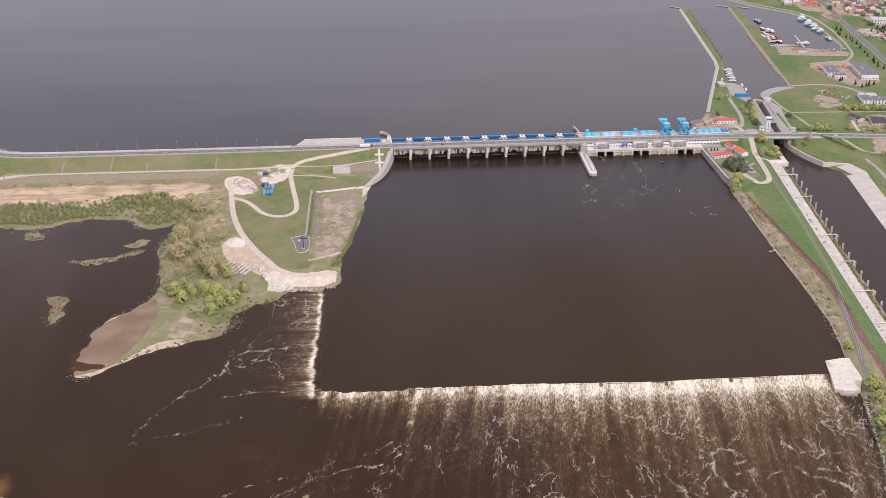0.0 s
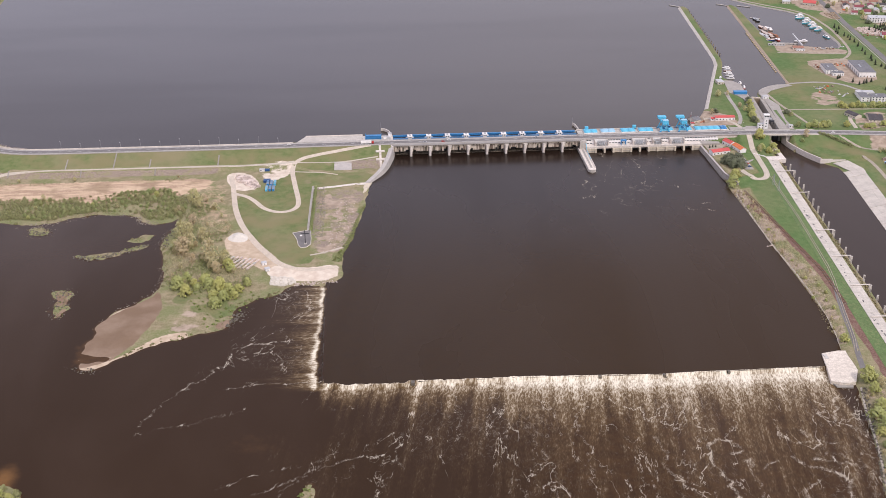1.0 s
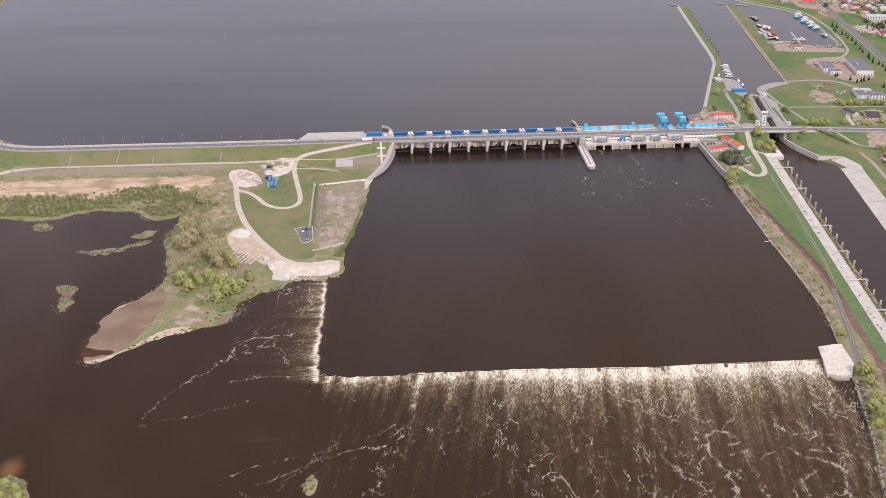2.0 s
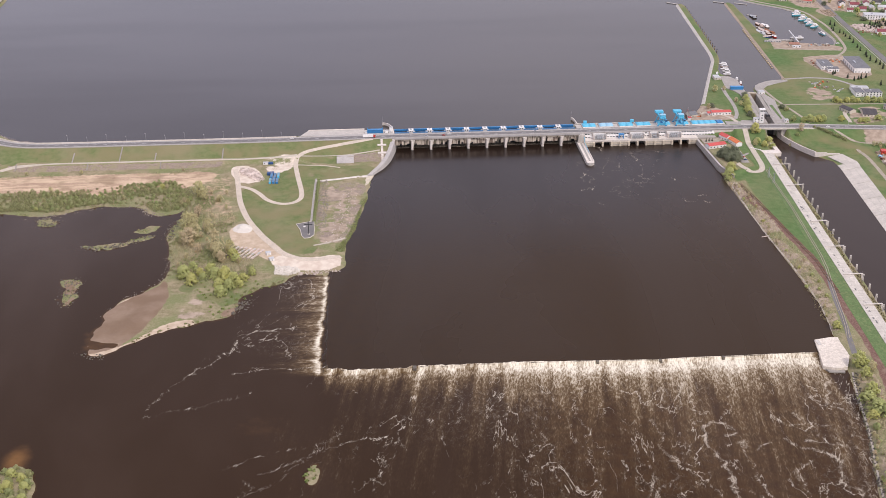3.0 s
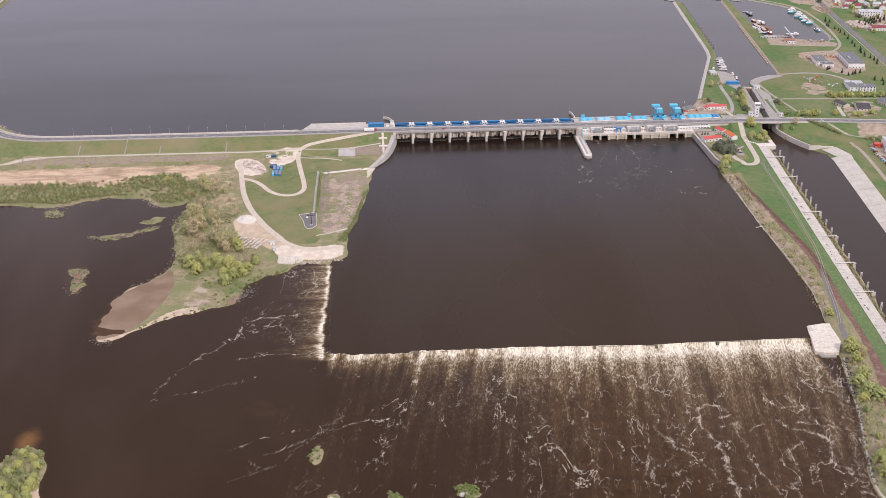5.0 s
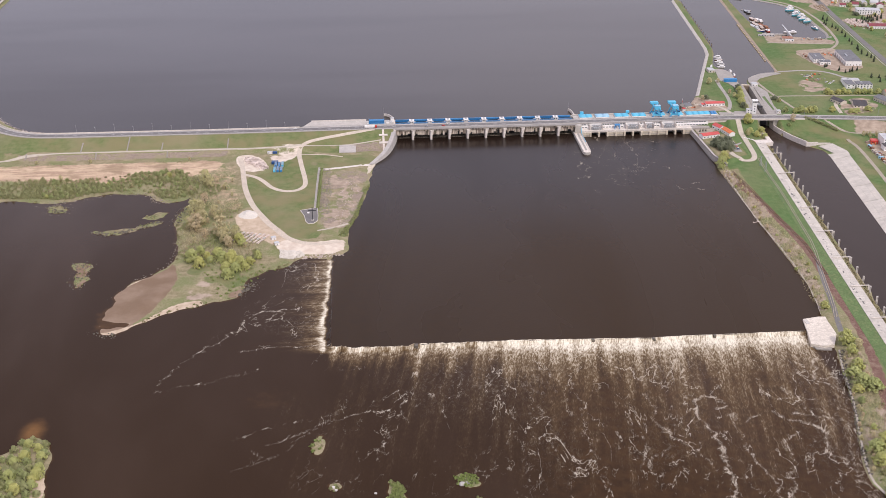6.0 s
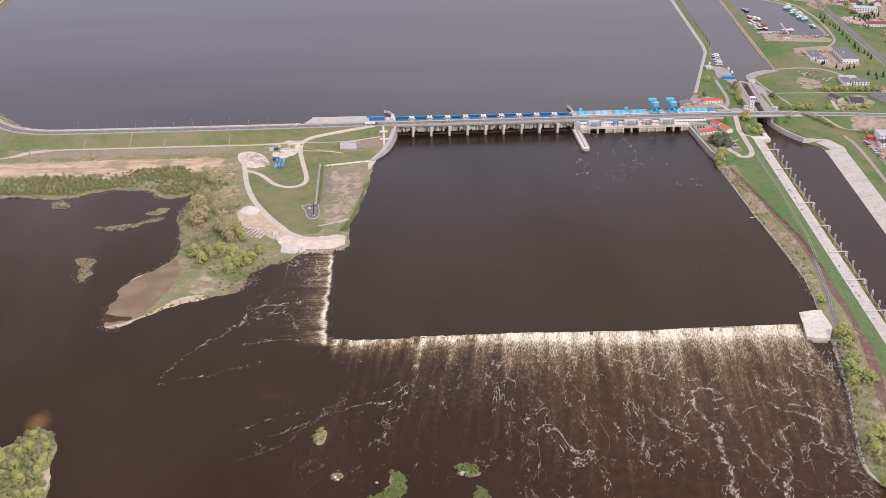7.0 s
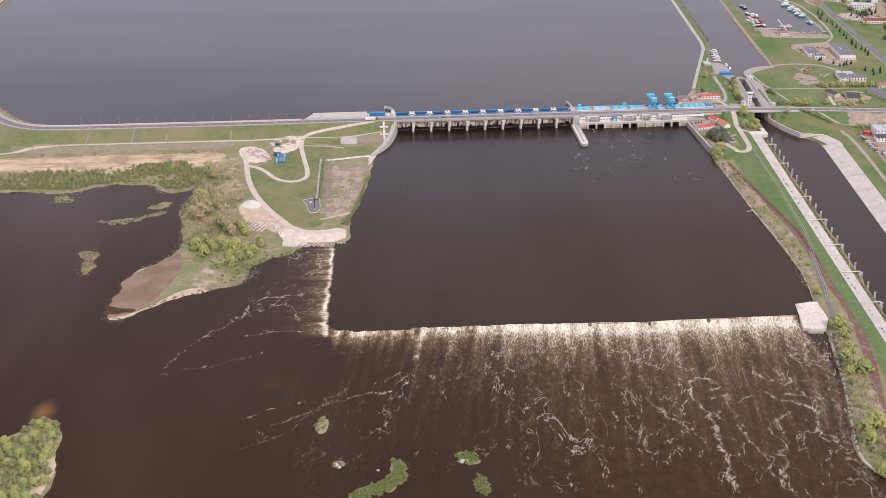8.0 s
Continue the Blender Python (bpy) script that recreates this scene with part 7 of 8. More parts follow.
SILVER = surface("silver car paint", (0.5, 0.5, 0.52), 0.3, 0.6, vary=0.05)
BLACK_PAINT = surface("black car paint", (0.03, 0.03, 0.035), 0.3, vary=0.05)
for k in range(7):
    car(426, -56 - 4.6 * k, height(426, -56 - 4.6 * k) + 0.14, 4, (WHITE, SILVER, BLACK_PAINT, SILVER, RED_PAINT, WHITE, BLUE_DARK)[k], ("white", "silver", "black", "silver", "red", "white", "dark blue")[k] + " car parked on paving beside the trees")
for x, o, paint, lab in ((40, -2.6, SILVER, "silver car driving over the spillway bridge"), (70, 2.6, WHITE, "white car driving over the spillway bridge"), (-130, 2.6, WHITE, "white car driving along the dam"), (62, -2.6, RED_PAINT, "red car on the spillway bridge"), (180, 2.6, SILVER, "silver car on the bridge"), (560, -2.6, WHITE, "white car on the road by the canal")):
    y = float(np.interp(x, *np.array(DAM_LINE).T)) + o
    car(x, y, CREST + 0.31, 0 if o < 0 else 180, paint, lab)
truck = thing("lorry", pose(-28, float(np.interp(-28, *np.array(DAM_LINE).T)) - 2.6, CREST + 0.31), "lorry with red cab and white trailer on the dam road", "lorry")
Form().box(-12.5, -1.25, 1.0, 0.6, 1.25, 3.9, 0.08).part("trailer", WHITE, truck)
Form().box(1.0, -1.2, 0.7, 3.6, 1.2, 3.5, 0.2).part("cab", RED_PAINT, truck)
Form().box(3.58, -1.0, 2.0, 3.66, 1.0, 3.0, 0.02).part("windscreen", GLASS, truck)
for wx in (-11, -9.8, -8.6, 0.2, 2.6):
    for s in (-1, 1):
        Form().rod((wx, s * 0.9, 0.5), (wx, s * 1.25, 0.5), 0.5, sides=10).part("wheel", RUBBER, truck)

# ---- old railway siding on the bank ----
siding = thing("railway_siding", pose(0, 0, 0), "old rusty railway siding on dark sleepers", "railway")
pts = spaced([(399, -150), (404, -215), (409, -290), (414, -360), (410, -430)], 3.2)
way = np.gradient(pts, axis=0)
way /= np.hypot(*way.T)[:, None]
sleeper = Form().box(-2.0, -0.45, 0, 2.0, 0.45, 0.3, 0.05).part("sleeper", ROCK_WET, siding)
for i, ((x, y), (dx, dy)) in enumerate(zip(pts, way)):
    ob = sleeper if i == 0 else new("sleeper", sleeper.data)
    ob.parent = siding
    ob.matrix_basis = pose(x, y, height(x, y) + 0.1, 0, 0, math.degrees(math.atan2(dy, dx)) + 90)
for o in (-1.1, 1.1):
    bar = Form()
    for (a, d), (b, e) in zip(zip(pts[:-1], way[:-1]), zip(pts[1:], way[1:])):
        bar.beam((a[0] - d[1] * o, a[1] + d[0] * o, height(*a) + 0.5), (b[0] - e[1] * o, b[1] + e[0] * o, height(*b) + 0.5), 0.3, 0.25)
    bar.part("rail", RUST, siding)

# ---- lower lock canal ----
EDGE = lambda y: 458 + 0.0905 * (y + 52)        # landward edge of the quay slabs
head = thing("quay_wall", pose(0, 0, 0), "pale concrete head wall of the quay", "wall")
Form().prism([(457, -46), (481, -46), (481, -56), (470, -58), (458.5, -58)], -2, 5.2).part("cap", CONCRETE_PALE, head)
Form().prism([(476, -46), (481, -46), (484, 10), (479, 10)], -2, 5.2).part("side_wall", CONCRETE_PALE, head)
curved = thing("canal_wall", pose(0, 0, 0), "curved pale concrete wall along the canal entrance", "wall")
pts = spaced(rounded([(499, 14), (501, -6), (510, -38), (522, -62)], 2, False), 5.0)
pts = [*pts, (537, -63), (553, -64)]
for (ax, ay), (bx, by) in zip(pts[:-1], pts[1:]):
    n = Vector((-(by - ay), bx - ax, 0)).normalized() * 1.4
    low = 6.9 if by > -62.5 else (5.6 if bx < 540 else 4.6)
    Form().prism([(ax, ay), (bx, by), (bx + n.x, by + n.y), (ax + n.x, ay + n.y)], -2, low).part("wall_panel", CONCRETE_PALE, curved)


def dolphin():
    base = thing("mooring_dolphin", pose(0, 0, 0), "upright pale concrete mooring post in the canal", "mooring post", "mooring posts in the canal")
    Form().box(-0.7, -0.7, -2, 0.7, 0.7, 8.2, 0.08).part("post", CONCRETE_PALE, base)
    Form().box(-0.85, -0.85, 8.2, 0.85, 0.85, 8.6, 0.05).part("cap", CONCRETE, base)
    Form().box(-0.2, -0.78, 1, 0.2, -0.7, 7.8, 0.02).part("fender", DARK_STEEL, base)
    return base


post = dolphin()
for k in range(30):
    y = -82.5 - 21.2 * k
    m = pose(477 + 0.0965 * (y + 81), y, 0)
    if k:
        copy_thing(post, m)
    else:
        post.matrix_world = m
for k, y in enumerate((-97, -163, -266, -330, -394, -457, -521, -585)):
    x0, x1 = EDGE(y) + 2, 477 + 0.0965 * (y + 81) + 1.5
    walk_way = thing("catwalk", pose(x0, y, 5.2), "narrow grey concrete catwalk from quay to mooring post", "catwalk", "catwalks of the canal")
    Form().box(0, -0.55, 0.5, x1 - x0, 0.55, 1.0, 0.05).part("beam", CONCRETE_PALE, walk_way)
    Form().box(x1 - x0 - 1.2, -0.6, -7, x1 - x0, 0.6, 0.5, 0.05).part("leg", CONCRETE_PALE, walk_way)
    Form().box(3, -0.4, -0.4, 4, 0.4, 0.5, 0.02).part("bearing", CONCRETE, walk_way)
    Form().beam((0, 0.5, 1.9), (x1 - x0, 0.5, 1.9), 0.08, 0.08).part("handrail", GREY_STEEL, walk_way)

strip("grass_verge", [(EDGE(y), y) for y in np.arange(-64, -840, -8.0)], -13.0, -0.2, None, GRASS_VERGE, "bright green mown grass beside the quay slabs", "grass", cross=5, gap=4)
for x, y in ((452, -166), (452, -148)):
    pylon = thing("lattice_mast", pose(x - 14, y + 12, height(x - 14, y + 12)), "slender grey steel lattice mast on the grass", "mast", "masts on the bank")
    for sx in (-1, 1):
        for sy in (-1, 1):
            Form().beam((1.1 * sx, 1.1 * sy, 0), (0.25 * sx, 0.25 * sy, 13), 0.14, 0.14).part("leg", GREY_STEEL, pylon)
    lace = Form()
    for k in range(7):
        a, b = 1.1 - 0.12 * k, 1.1 - 0.12 * (k + 1)
        z0, z1 = 1.85 * k, 1.85 * (k + 1)
        for sx, sy, tx, ty in ((-1, -1, 1, -1), (1, -1, 1, 1), (1, 1, -1, 1), (-1, 1, -1, -1)):
            lace.beam((a * sx, a * sy, z0), (b * tx, b * ty, z1), 0.08, 0.08)
    lace.part("lacing", GREY_STEEL, pylon)
    Form().beam((-2.2, 0, 12), (2.2, 0, 12), 0.14, 0.14).part("crossarm", GREY_STEEL, pylon)
for k in range(7):
    x, y = 447 + 1.7 * k, -36 - 1.6 * k
    ob = Form().box(-0.8, -0.7, -0.2, 0.8, 0.7, 0.9, 0.25).part("kerb_stone", WHITE)
    ob.location = (x, y, height(x, y))
    tagged(ob, "white painted boulder at the roadside", "stone", "white roadside stones")
# ---- bridge and lock ----
span_b = thing("canal_bridge", pose(0, 0, 0), "grey concrete road bridge across the lock canal", "bridge")
Form().prism([(452, 3), (540, -3), (541, 17), (452, 23)], 14.4, 16.02).part("deck", CONCRETE, span_b)
Form().prism([(472, 4), (481, 3.5), (481, 22), (472, 22)], -2, 14.4).part("abutment", CONCRETE, span_b)
Form().prism([(500, 2.5), (508, 2.5), (508, 21), (500, 21)], -2, 14.4).part("abutment", CONCRETE, span_b)
Form().prism([(452, 2.6), (540, -3.4), (540, -3.0), (452, 3.0)], 15.5, 17.0).part("parapet", CONCRETE_PALE, span_b)
Form().prism([(481, 3.4), (481, 4), (446, 6), (446, 5.2)], 7, 15).part("wing_panel", CONCRETE, span_b)
blue = thing("steel_gate_store", pose(506, -4, 7.0, 0, 0, -6), "dark blue steel stoplogs stored under the bridge", "stoplogs")
Form().box(0, 0, 0, 15, 3.5, 4.2).part("stack", BLUE_STEEL, blue)
for x in (3.5, 7.5, 11.5):
    Form().box(x, -0.15, 0, x + 0.4, 0, 4.3, 0.02).part("strap", BLUE_DARK, blue)

chamber = thing("lock", pose(0, 0, 0), "deep concrete navigation lock chamber with steel gates", "lock")
(ax, ay), (bx, by), (cx, cy), (dx, dy) = LOCK
Form().prism([(ax - 4, ay), (ax + 0.6, ay), (dx + 0.6, dy + 4), (dx - 4, dy + 4)], -2.5, 14.7).part("side_wall", CONCRETE_OLD, chamber)
Form().prism([(bx - 0.6, by - 2), (bx + 4.5, by - 2), (cx + 4.5, cy + 4), (cx - 0.6, cy + 4)], -2.5, 14.7).part("side_wall", CONCRETE_OLD, chamber)
Form().prism([(dx, dy - 1), (cx, cy - 1), (cx + 0.5, cy + 1.5), (dx + 0.5, dy + 1.5)], -2, 14.4).part("upper_gate", TIMBER, chamber)
Form().prism([(dx - 1, dy + 3), (cx + 1, cy + 3), (cx + 1, cy + 6), (dx - 1, dy + 6)], 13.6, 14.9).part("gate_bridge", CONCRETE_CREAM, chamber)
Form().prism([(ax, ay + 3), (bx, by + 3), (bx, by + 4.5), (ax, ay + 4.5)], -2, 10).part("lower_gate", DARK_STEEL, chamber)
sheet("lock_water", [(ax, ay + 4), (bx, by + 4), (cx, cy - 1), (dx, dy - 1)], 3.0, WATER_CANAL, "dark still water deep in the lock chamber")
tower = thing("lock_tower", pose(481, 29, 14.6, 0, 0, -6), "square white lock control tower with window bands and steel balcony", "tower")
shaft = Form().box(-2.6, -2.4, -0.5, 2.6, 2.4, 15.0, 0.1).part("shaft", WHITE, tower)
head_room = Form().box(-3.3, -3.0, 15.0, 3.3, 3.0, 18.6, 0.1).part("control_room", WHITE, tower)
Form().box(-3.7, -3.4, 18.6, 3.7, 3.4, 19.1, 0.1).part("roof", WHITE, tower)
for y, s in ((-3.0, -1), (3.0, 1)):
    for x in (-3.0, -0.95, 1.1):
        Form().box(x, y - 0.06, 16.2, x + 1.8, y + 0.06, 17.8, 0.02).part("window", GLASS, head_room)
for z in (3.0, 6.6, 10.2):
    Form().box(-0.8, -2.46, z, 0.8, -2.36, z + 1.5, 0.02).part("window", GLASS, shaft)
Form().box(2.6, -2.6, 12.6, 7.2, 2.6, 13.1, 0.05).part("balcony", GREY_STEEL, tower)
for y in (-2.5, 2.4):
    Form().box(2.6, y, 13.1, 7.2, y + 0.1, 14.2, 0.02).part("balcony_rail", GREY_STEEL, tower)
Form().rod((0, 0, 19.1), (0, 0, 23), 0.15, 0.05).part("mast", GREY_STEEL, tower)
house(475, 31, 7, 6, 6.0, 0, WHITE, PALE_ROOF, "white flat-roofed lock house beside the tower", "house", z=14.5, rows=2)
house(515, 30, 5, 4, 3.2, 0, WHITE, PALE_ROOF, "small white kiosk at the road", "kiosk", z=14.8)
house(520, 150, 8, 7, 3.6, 0, WHITE, PALE_ROOF, "small white pump house on the quay", "pump house", z=14.5)
cab = thing("gate_hoist", pose(492, 42, 14.7), "dark steel gate hoist over the lock", "hoist")
Form().box(0, 0, 3.5, 5, 3, 5.5).part("housing", DARK_STEEL, cab)
for x in (0.2, 4.4):
    Form().box(x, 1.2, 0, x + 0.5, 1.8, 3.5, 0.02).part("leg", DARK_STEEL, cab)


def paved(name, outline, z, material, label, category="pavement"):
    n = len(outline)
    f = Form().prism(outline, z - 1.5, z)
    return tagged(f.part(name, material), label, category, kind="structure")


paved("quay", [(501, 18), (513, 100), (518, 148), (518, 172), (523, 186), (531, 195), (544, 205), (557, 210), (573, 211), (578, 205), (560, 196), (540, 184), (530, 170), (524, 150), (530, 120), (526, 100), (519, 60), (518, 16)], 14.55, PAVING, "wide grey concrete quay beside the lock", "quay")
paved("grass_island", [(515.2, 99), (519.5, 100), (514.5, 44), (512, 41)], 14.75, GRASS_VERGE, "narrow strip of mown grass between quay and lane", "grass")
paved("quay", [(486, 40), (501, 154), (504, 200), (506, 217), (498, 234), (486, 236), (482, 205), (478, 180), (486, 165), (490, 150), (480, 60), (474, 36)], 14.5, PAVING, "grey concrete quay at the boat landing", "quay")
paved("quay", [(434, 24), (486, 26), (482, 36), (436, 44)], 14.95, PAVING, "concrete yard behind the intake deck", "quay")
paved("terrace", [(391, 5), (436, 5), (433, -6), (414, -14), (409, -26), (392, -24)], 7.5, TRACK_DULL, "brownish paved terrace beside the power station", "terrace")
strip("harbour_road", rounded([(452, 46), (462, 70), (468, 110), (470, 150), (474, 180)], 1, False), -2.5, 2.5, None, PAVING, "grey paved lane to the boat landing", "road", cross=2)
strip("harbour_road", rounded([(452, 28), (445, 60), (420, 78), (398, 74)], 1, False), -2.5, 2.5, None, TRACK, "sandy lane through the yard", "road", cross=2)
house(438, 67, 26, 9, 4, 0, WHITE, RED_ROOF, "long white shed with red roof", "shed", pitch=0.3, name="shed")
house(424, 68, 8, 7, 3, 0, WHITE, RED_ROOF, "small white hut with red roof", "hut", pitch=0.3, name="hut")
house(400, 72, 10, 14, 4, 20, WALL_CREAM, GREY_ROOF, "grey storage shed on sandy ground", "shed", pitch=0.4, name="shed")
house(478, 226, 9, 14, 3.5, 0, WALL_CREAM, PALE_ROOF, "pale boat shed on the quay", "shed", name="shed")
pontoon = thing("boat_shelter", pose(492, 173, 14.5, 0, 0, -4), "dark blue boat shelter on the quay", "shelter")
Form().box(-9, -3, 0, 9, 3, 3.6).part("body", BLUE_STEEL, pontoon)
Form().box(-9.3, -3.3, 3.6, 9.3, 3.3, 3.9).part("roof", BLUE_STEEL, pontoon)
mast = thing("radio_mast", pose(391, 60, height(391, 60)), "thin red and white radio mast at the water", "mast")
Form().rod((0, 0, 0), (0, 0, 18), 0.25, 0.1).part("pole", WHITE, mast)
Form().rod((0, 0, 12), (0, 0, 15), 0.28, 0.2).part("red_band", RED_PAINT, mast)
hut = thing("gatehouse", pose(391, 50, height(391, 50)), "small white cabin with a red roof by the cranes", "cabin")
Form().box(-2, -2, 0, 2, 2, 5).part("body", WHITE, hut)
Form().box(-2.4, -2.4, 5, 2.4, 2.4, 5.5).part("roof", RED_PAINT, hut)


# ---- breakwaters and harbour ----
strip("breakwater_facing", [(425, 114), (462, 220), (496, 316), (502, 350), (531, 678)], -4.8, 0.2, None, CONCRETE, "pale concrete facing of the outer breakwater", "facing", cross=6, gap=2.5).location.z = 0.2
strip("pier_facing", [(574, 215), (621, 681)], -3.6, 0.3, None, DIRT, "stone facing of the middle pier", "facing", cross=3)
strip("harbour_facing", rounded([(713, 388), (727, 410), (733, 570), (722, 618), (672, 672), (632, 735), (580, 860)], 1, False), -3.5, 0.6, None, CONCRETE_OLD, "grey concrete bank of the harbour", "facing", cross=3)
strip("harbour_track", rounded([(640, 740), (680, 682), (727, 632), (745, 590), (747, 500), (738, 420), (728, 368), (712, 338), (690, 316)], 2, False), -2.2, 2.2, None, TRACK_DULL, "pale dirt track round the harbour", "track", cross=2)
strip("harbour_track", [(714, 352), (664, 362), (612, 371)], -2.0, 2.0, None, TRACK_DULL, "pale dirt track behind the slipway", "track", cross=2)
strip("town_road", rounded([(810, 800), (799, 707), (790, 600), (782, 529), (772, 420), (764, 330), (756, 240), (745, 100), (738, -10)], 1, False), -5.0, 5.0, None, ASPHALT, "grey asphalt main road with pale verges", "road", cross=2)
strip("town_verge", rounded([(799, 707), (790, 600), (782, 529), (772, 420), (764, 330), (756, 240), (745, 100)], 1, False), -8.4, -7.0, None, PAVING, "grey pavement beside the main road", "pavement", cross=1)
strip("lane", rounded([(540, 190), (561, 214), (583, 217), (634, 213), (653, 198), (664, 172), (680, 160)], 2, False), -2.5, 2.5, None, PAVING, "pale paved lane between fields", "lane", cross=2)
strip("lane", [(513, 99), (560, 97), (635, 93), (720, 88)], -1.6, 1.6, None, TRACK_DULL, "pale farm track between fields", "lane", cross=2)
strip("lane", rounded([(530, 170), (532, 120), (540, 60), (546, 24)], 1, False), -1.8, 1.8, None, TRACK_DULL, "pale track beside the field", "lane", cross=2)
strip("lane", [(598, 20), (602, 48), (606, 62)], -2.5, 2.5, None, TRACK, "sandy drive to the farmhouses", "lane", cross=2)
strip("canal_track", rounded([(578, -56), (582, -70), (581, -100), (575, -160), (568, -217), (555, -380), (530, -600)], 2, False), -2.2, 2.2, None, TRACK_DULL, "pale gravel track along the canal", "track", cross=2)
strip("canal_track", rounded([(668, -34), (620, -37), (598, -38), (580, -26), (560, 2), (548, 8)], 2, False), -1.6, 1.6, None, TRACK_DULL, "pale sandy track below the road", "track", cross=2)


BOLLARD = surface("yellowish stone", (0.62, 0.48, 0.28), 0.85)


def row_of(name, a, b, n, label, material, wide, tall, z):
    for k in range(n):
        t = k / (n - 1)
        base = thing(name, pose(a[0] + (b[0] - a[0]) * t, a[1] + (b[1] - a[1]) * t, z), label, "mooring post", name + " row")
        Form().rod((0, 0, -4), (0, 0, tall), wide, wide * 0.9, 8).part("pile", material, base)
        Form().rod((0, 0, tall), (0, 0, tall + 0.4), wide * 1.2, wide * 1.1, 8).part("cap", RUBBER if material == TIMBER else material, base)


row_of("mooring_pile", (544, 650), (521, 372), 17, "dark timber mooring pile beside the breakwater", TIMBER, 0.9, 2.6, LAKE)
row_of("stone_bollard", (600, 492), (578, 277), 26, "squat yellowish stone bollard on the pier edge", BOLLARD, 1.1, 0.9, LAKE)
for a, b in (((637, 590), (652, 582)), ((628, 510), (642, 506)), ((536, 676), (520, 690)), ((622, 678), (606, 690)), ((640, 676), (660, 664))):
    jet = thing("jetty", pose(0, 0, LAKE), "narrow grey landing jetty in the harbour", "jetty", "landing jetties")
    Form().beam((*a, 0.8), (*b, 0.8), 2.4, 0.5).part("planking", CONCRETE, jet)
    for p in (a, b):
        Form().rod((*p, -4), (*p, 1.6), 0.4).part("pile", TIMBER, jet)


MAROON_ROOF = surface("maroon sheet roof", (0.22, 0.05, 0.06), 0.6)


def boat(x, y, long, wide, turn, hull, label, cabins=1, group="boats", name="boat", high=1.6, deck=None):
    """A boat: pointed hull with a deck, cabins with windows and a mast."""
    base = thing(name, pose(x, y, LAKE, 0, 0, turn), label, "boat", group)
    a, b = long / 2, wide / 2
    line = [(-a, -b * 0.8), (a * 0.45, -b), (a * 0.8, -b * 0.6), (a, 0), (a * 0.8, b * 0.6), (a * 0.45, b), (-a, b * 0.8)]
    n = len(line)
    v = [(px * 0.93, py * 0.8, -0.5) for px, py in line] + [(px, py, high) for px, py in line]
    Form().add(v, [tuple(range(n - 1, -1, -1))] + [(i, (i + 1) % n, n + (i + 1) % n, n + i) for i in range(n)]).part("hull", hull, base)
    Form().prism([(px * 0.98, py * 0.95) for px, py in line], high - 0.3, high + 0.05).part("deck", deck or WHITE, base)
    z = high + 0.05
    for k in range(cabins):
        s = 1 - 0.28 * k
        front = 0.35 * s if name != "barge" else -0.25
        room = Form().box(-a * 0.7 * s, -b * 0.7 * s, z, a * front, b * 0.7 * s, z + 1.9, 0.1).part("cabin", WHITE if name != "barge" else (deck or WHITE), base)
        for side in (-1, 1):
            Form().box(-a * 0.6 * s, side * b * 0.7 * s - 0.05, z + 0.8, a * (front - 0.06), side * b * 0.7 * s + 0.05, z + 1.5, 0.02).part("cabin_window", GLASS, room)
        z += 1.9
    Form().rod((0, 0, z), (0, 0, z + 3 + long * 0.05), 0.1, 0.04).part("mast", GREY_STEEL, base)
    return base


for x, y, t in ((728, 592, 195), (724, 580, 195), (729, 561, 200), (724, 548, 200), (729, 535, 200), (725, 517, 205), (728, 502, 205)):
    boat(x - 3, y, 17, 6.4, t, SHIP_TEAL, "white and teal passenger ship moored at the bank", 2, "passenger ships", "passenger_ship", 2.2)
boat(722, 458, 18, 4, 105, SHIP_TEAL, "slim teal workboat moored at the bank", 1, "passenger ships", "workboat", 1.6)
for x, y, l, w, t, m, d, lab in ((624, 474, 34, 7, 97, WHITE, PALE_ROOF, "white barge moored by the middle pier"), (632, 482, 46, 7.5, 97, RUST, STONE_PINK, "rusty red barge moored by the middle pier"), (640, 476, 40, 7, 97, STONE_PINK, RUST, "faded pink workboat among the barges"), (637, 522, 30, 7, 97, RUST, STONE_PINK, "rusty workboat with pale deckhouse"), (645, 516, 26, 6.5, 97, STONE_PINK, WHITE, "pale pink tug in the row of barges"), (627, 447, 18, 6, 20, BLUE_DARK, STONE_PINK, "dark blue workboat with pinkish deck"), (638, 448, 14, 5, 97, RED_PAINT, WHITE, "small red and white boat beside the barges"), (643, 576, 24, 7, 95, DARK_STEEL, GREY_STEEL, "dark grey dredger at a jetty"), (672, 436, 22, 6, 175, WHITE, WHITE, "white motor yacht at the slipway")):
    boat(x, y, l, w, t, m, lab, 1, "harbour craft", "barge", 1.8, d)
for k, (x, y) in enumerate(((508, 302), (506, 289), (503, 277), (502, 264), (499, 250))):
    boat(x + 2, y, 12.5, 4.2, 172 + 3 * (k % 3), (WHITE, RUST, WHITE, WHITE, WHITE)[k], ("small white motor boat at the landing", "small rusty red and white boat at the landing", "small white motor boat at the landing", "small white motor boat at the landing", "small white motor boat at the landing")[k], 1, "small boats at the landing", "motor_boat", 1.1)
boat(508, 226, 9, 3.2, 95, WHITE, "small white motor boat at the quay", 1, "small boats at the landing", "motor_boat", 1.0)
boat(508, 206, 11, 3.4, 80, RED_PAINT, "small red and white boat at the quay", 1, "small boats at the landing", "motor_boat", 1.0)
boat(487, 252, 8, 3, 60, BLUE_SKY, "small blue boat drawn up at the breakwater", 1, "small boats at the landing", "motor_boat", 0.9).location.z = 12.9
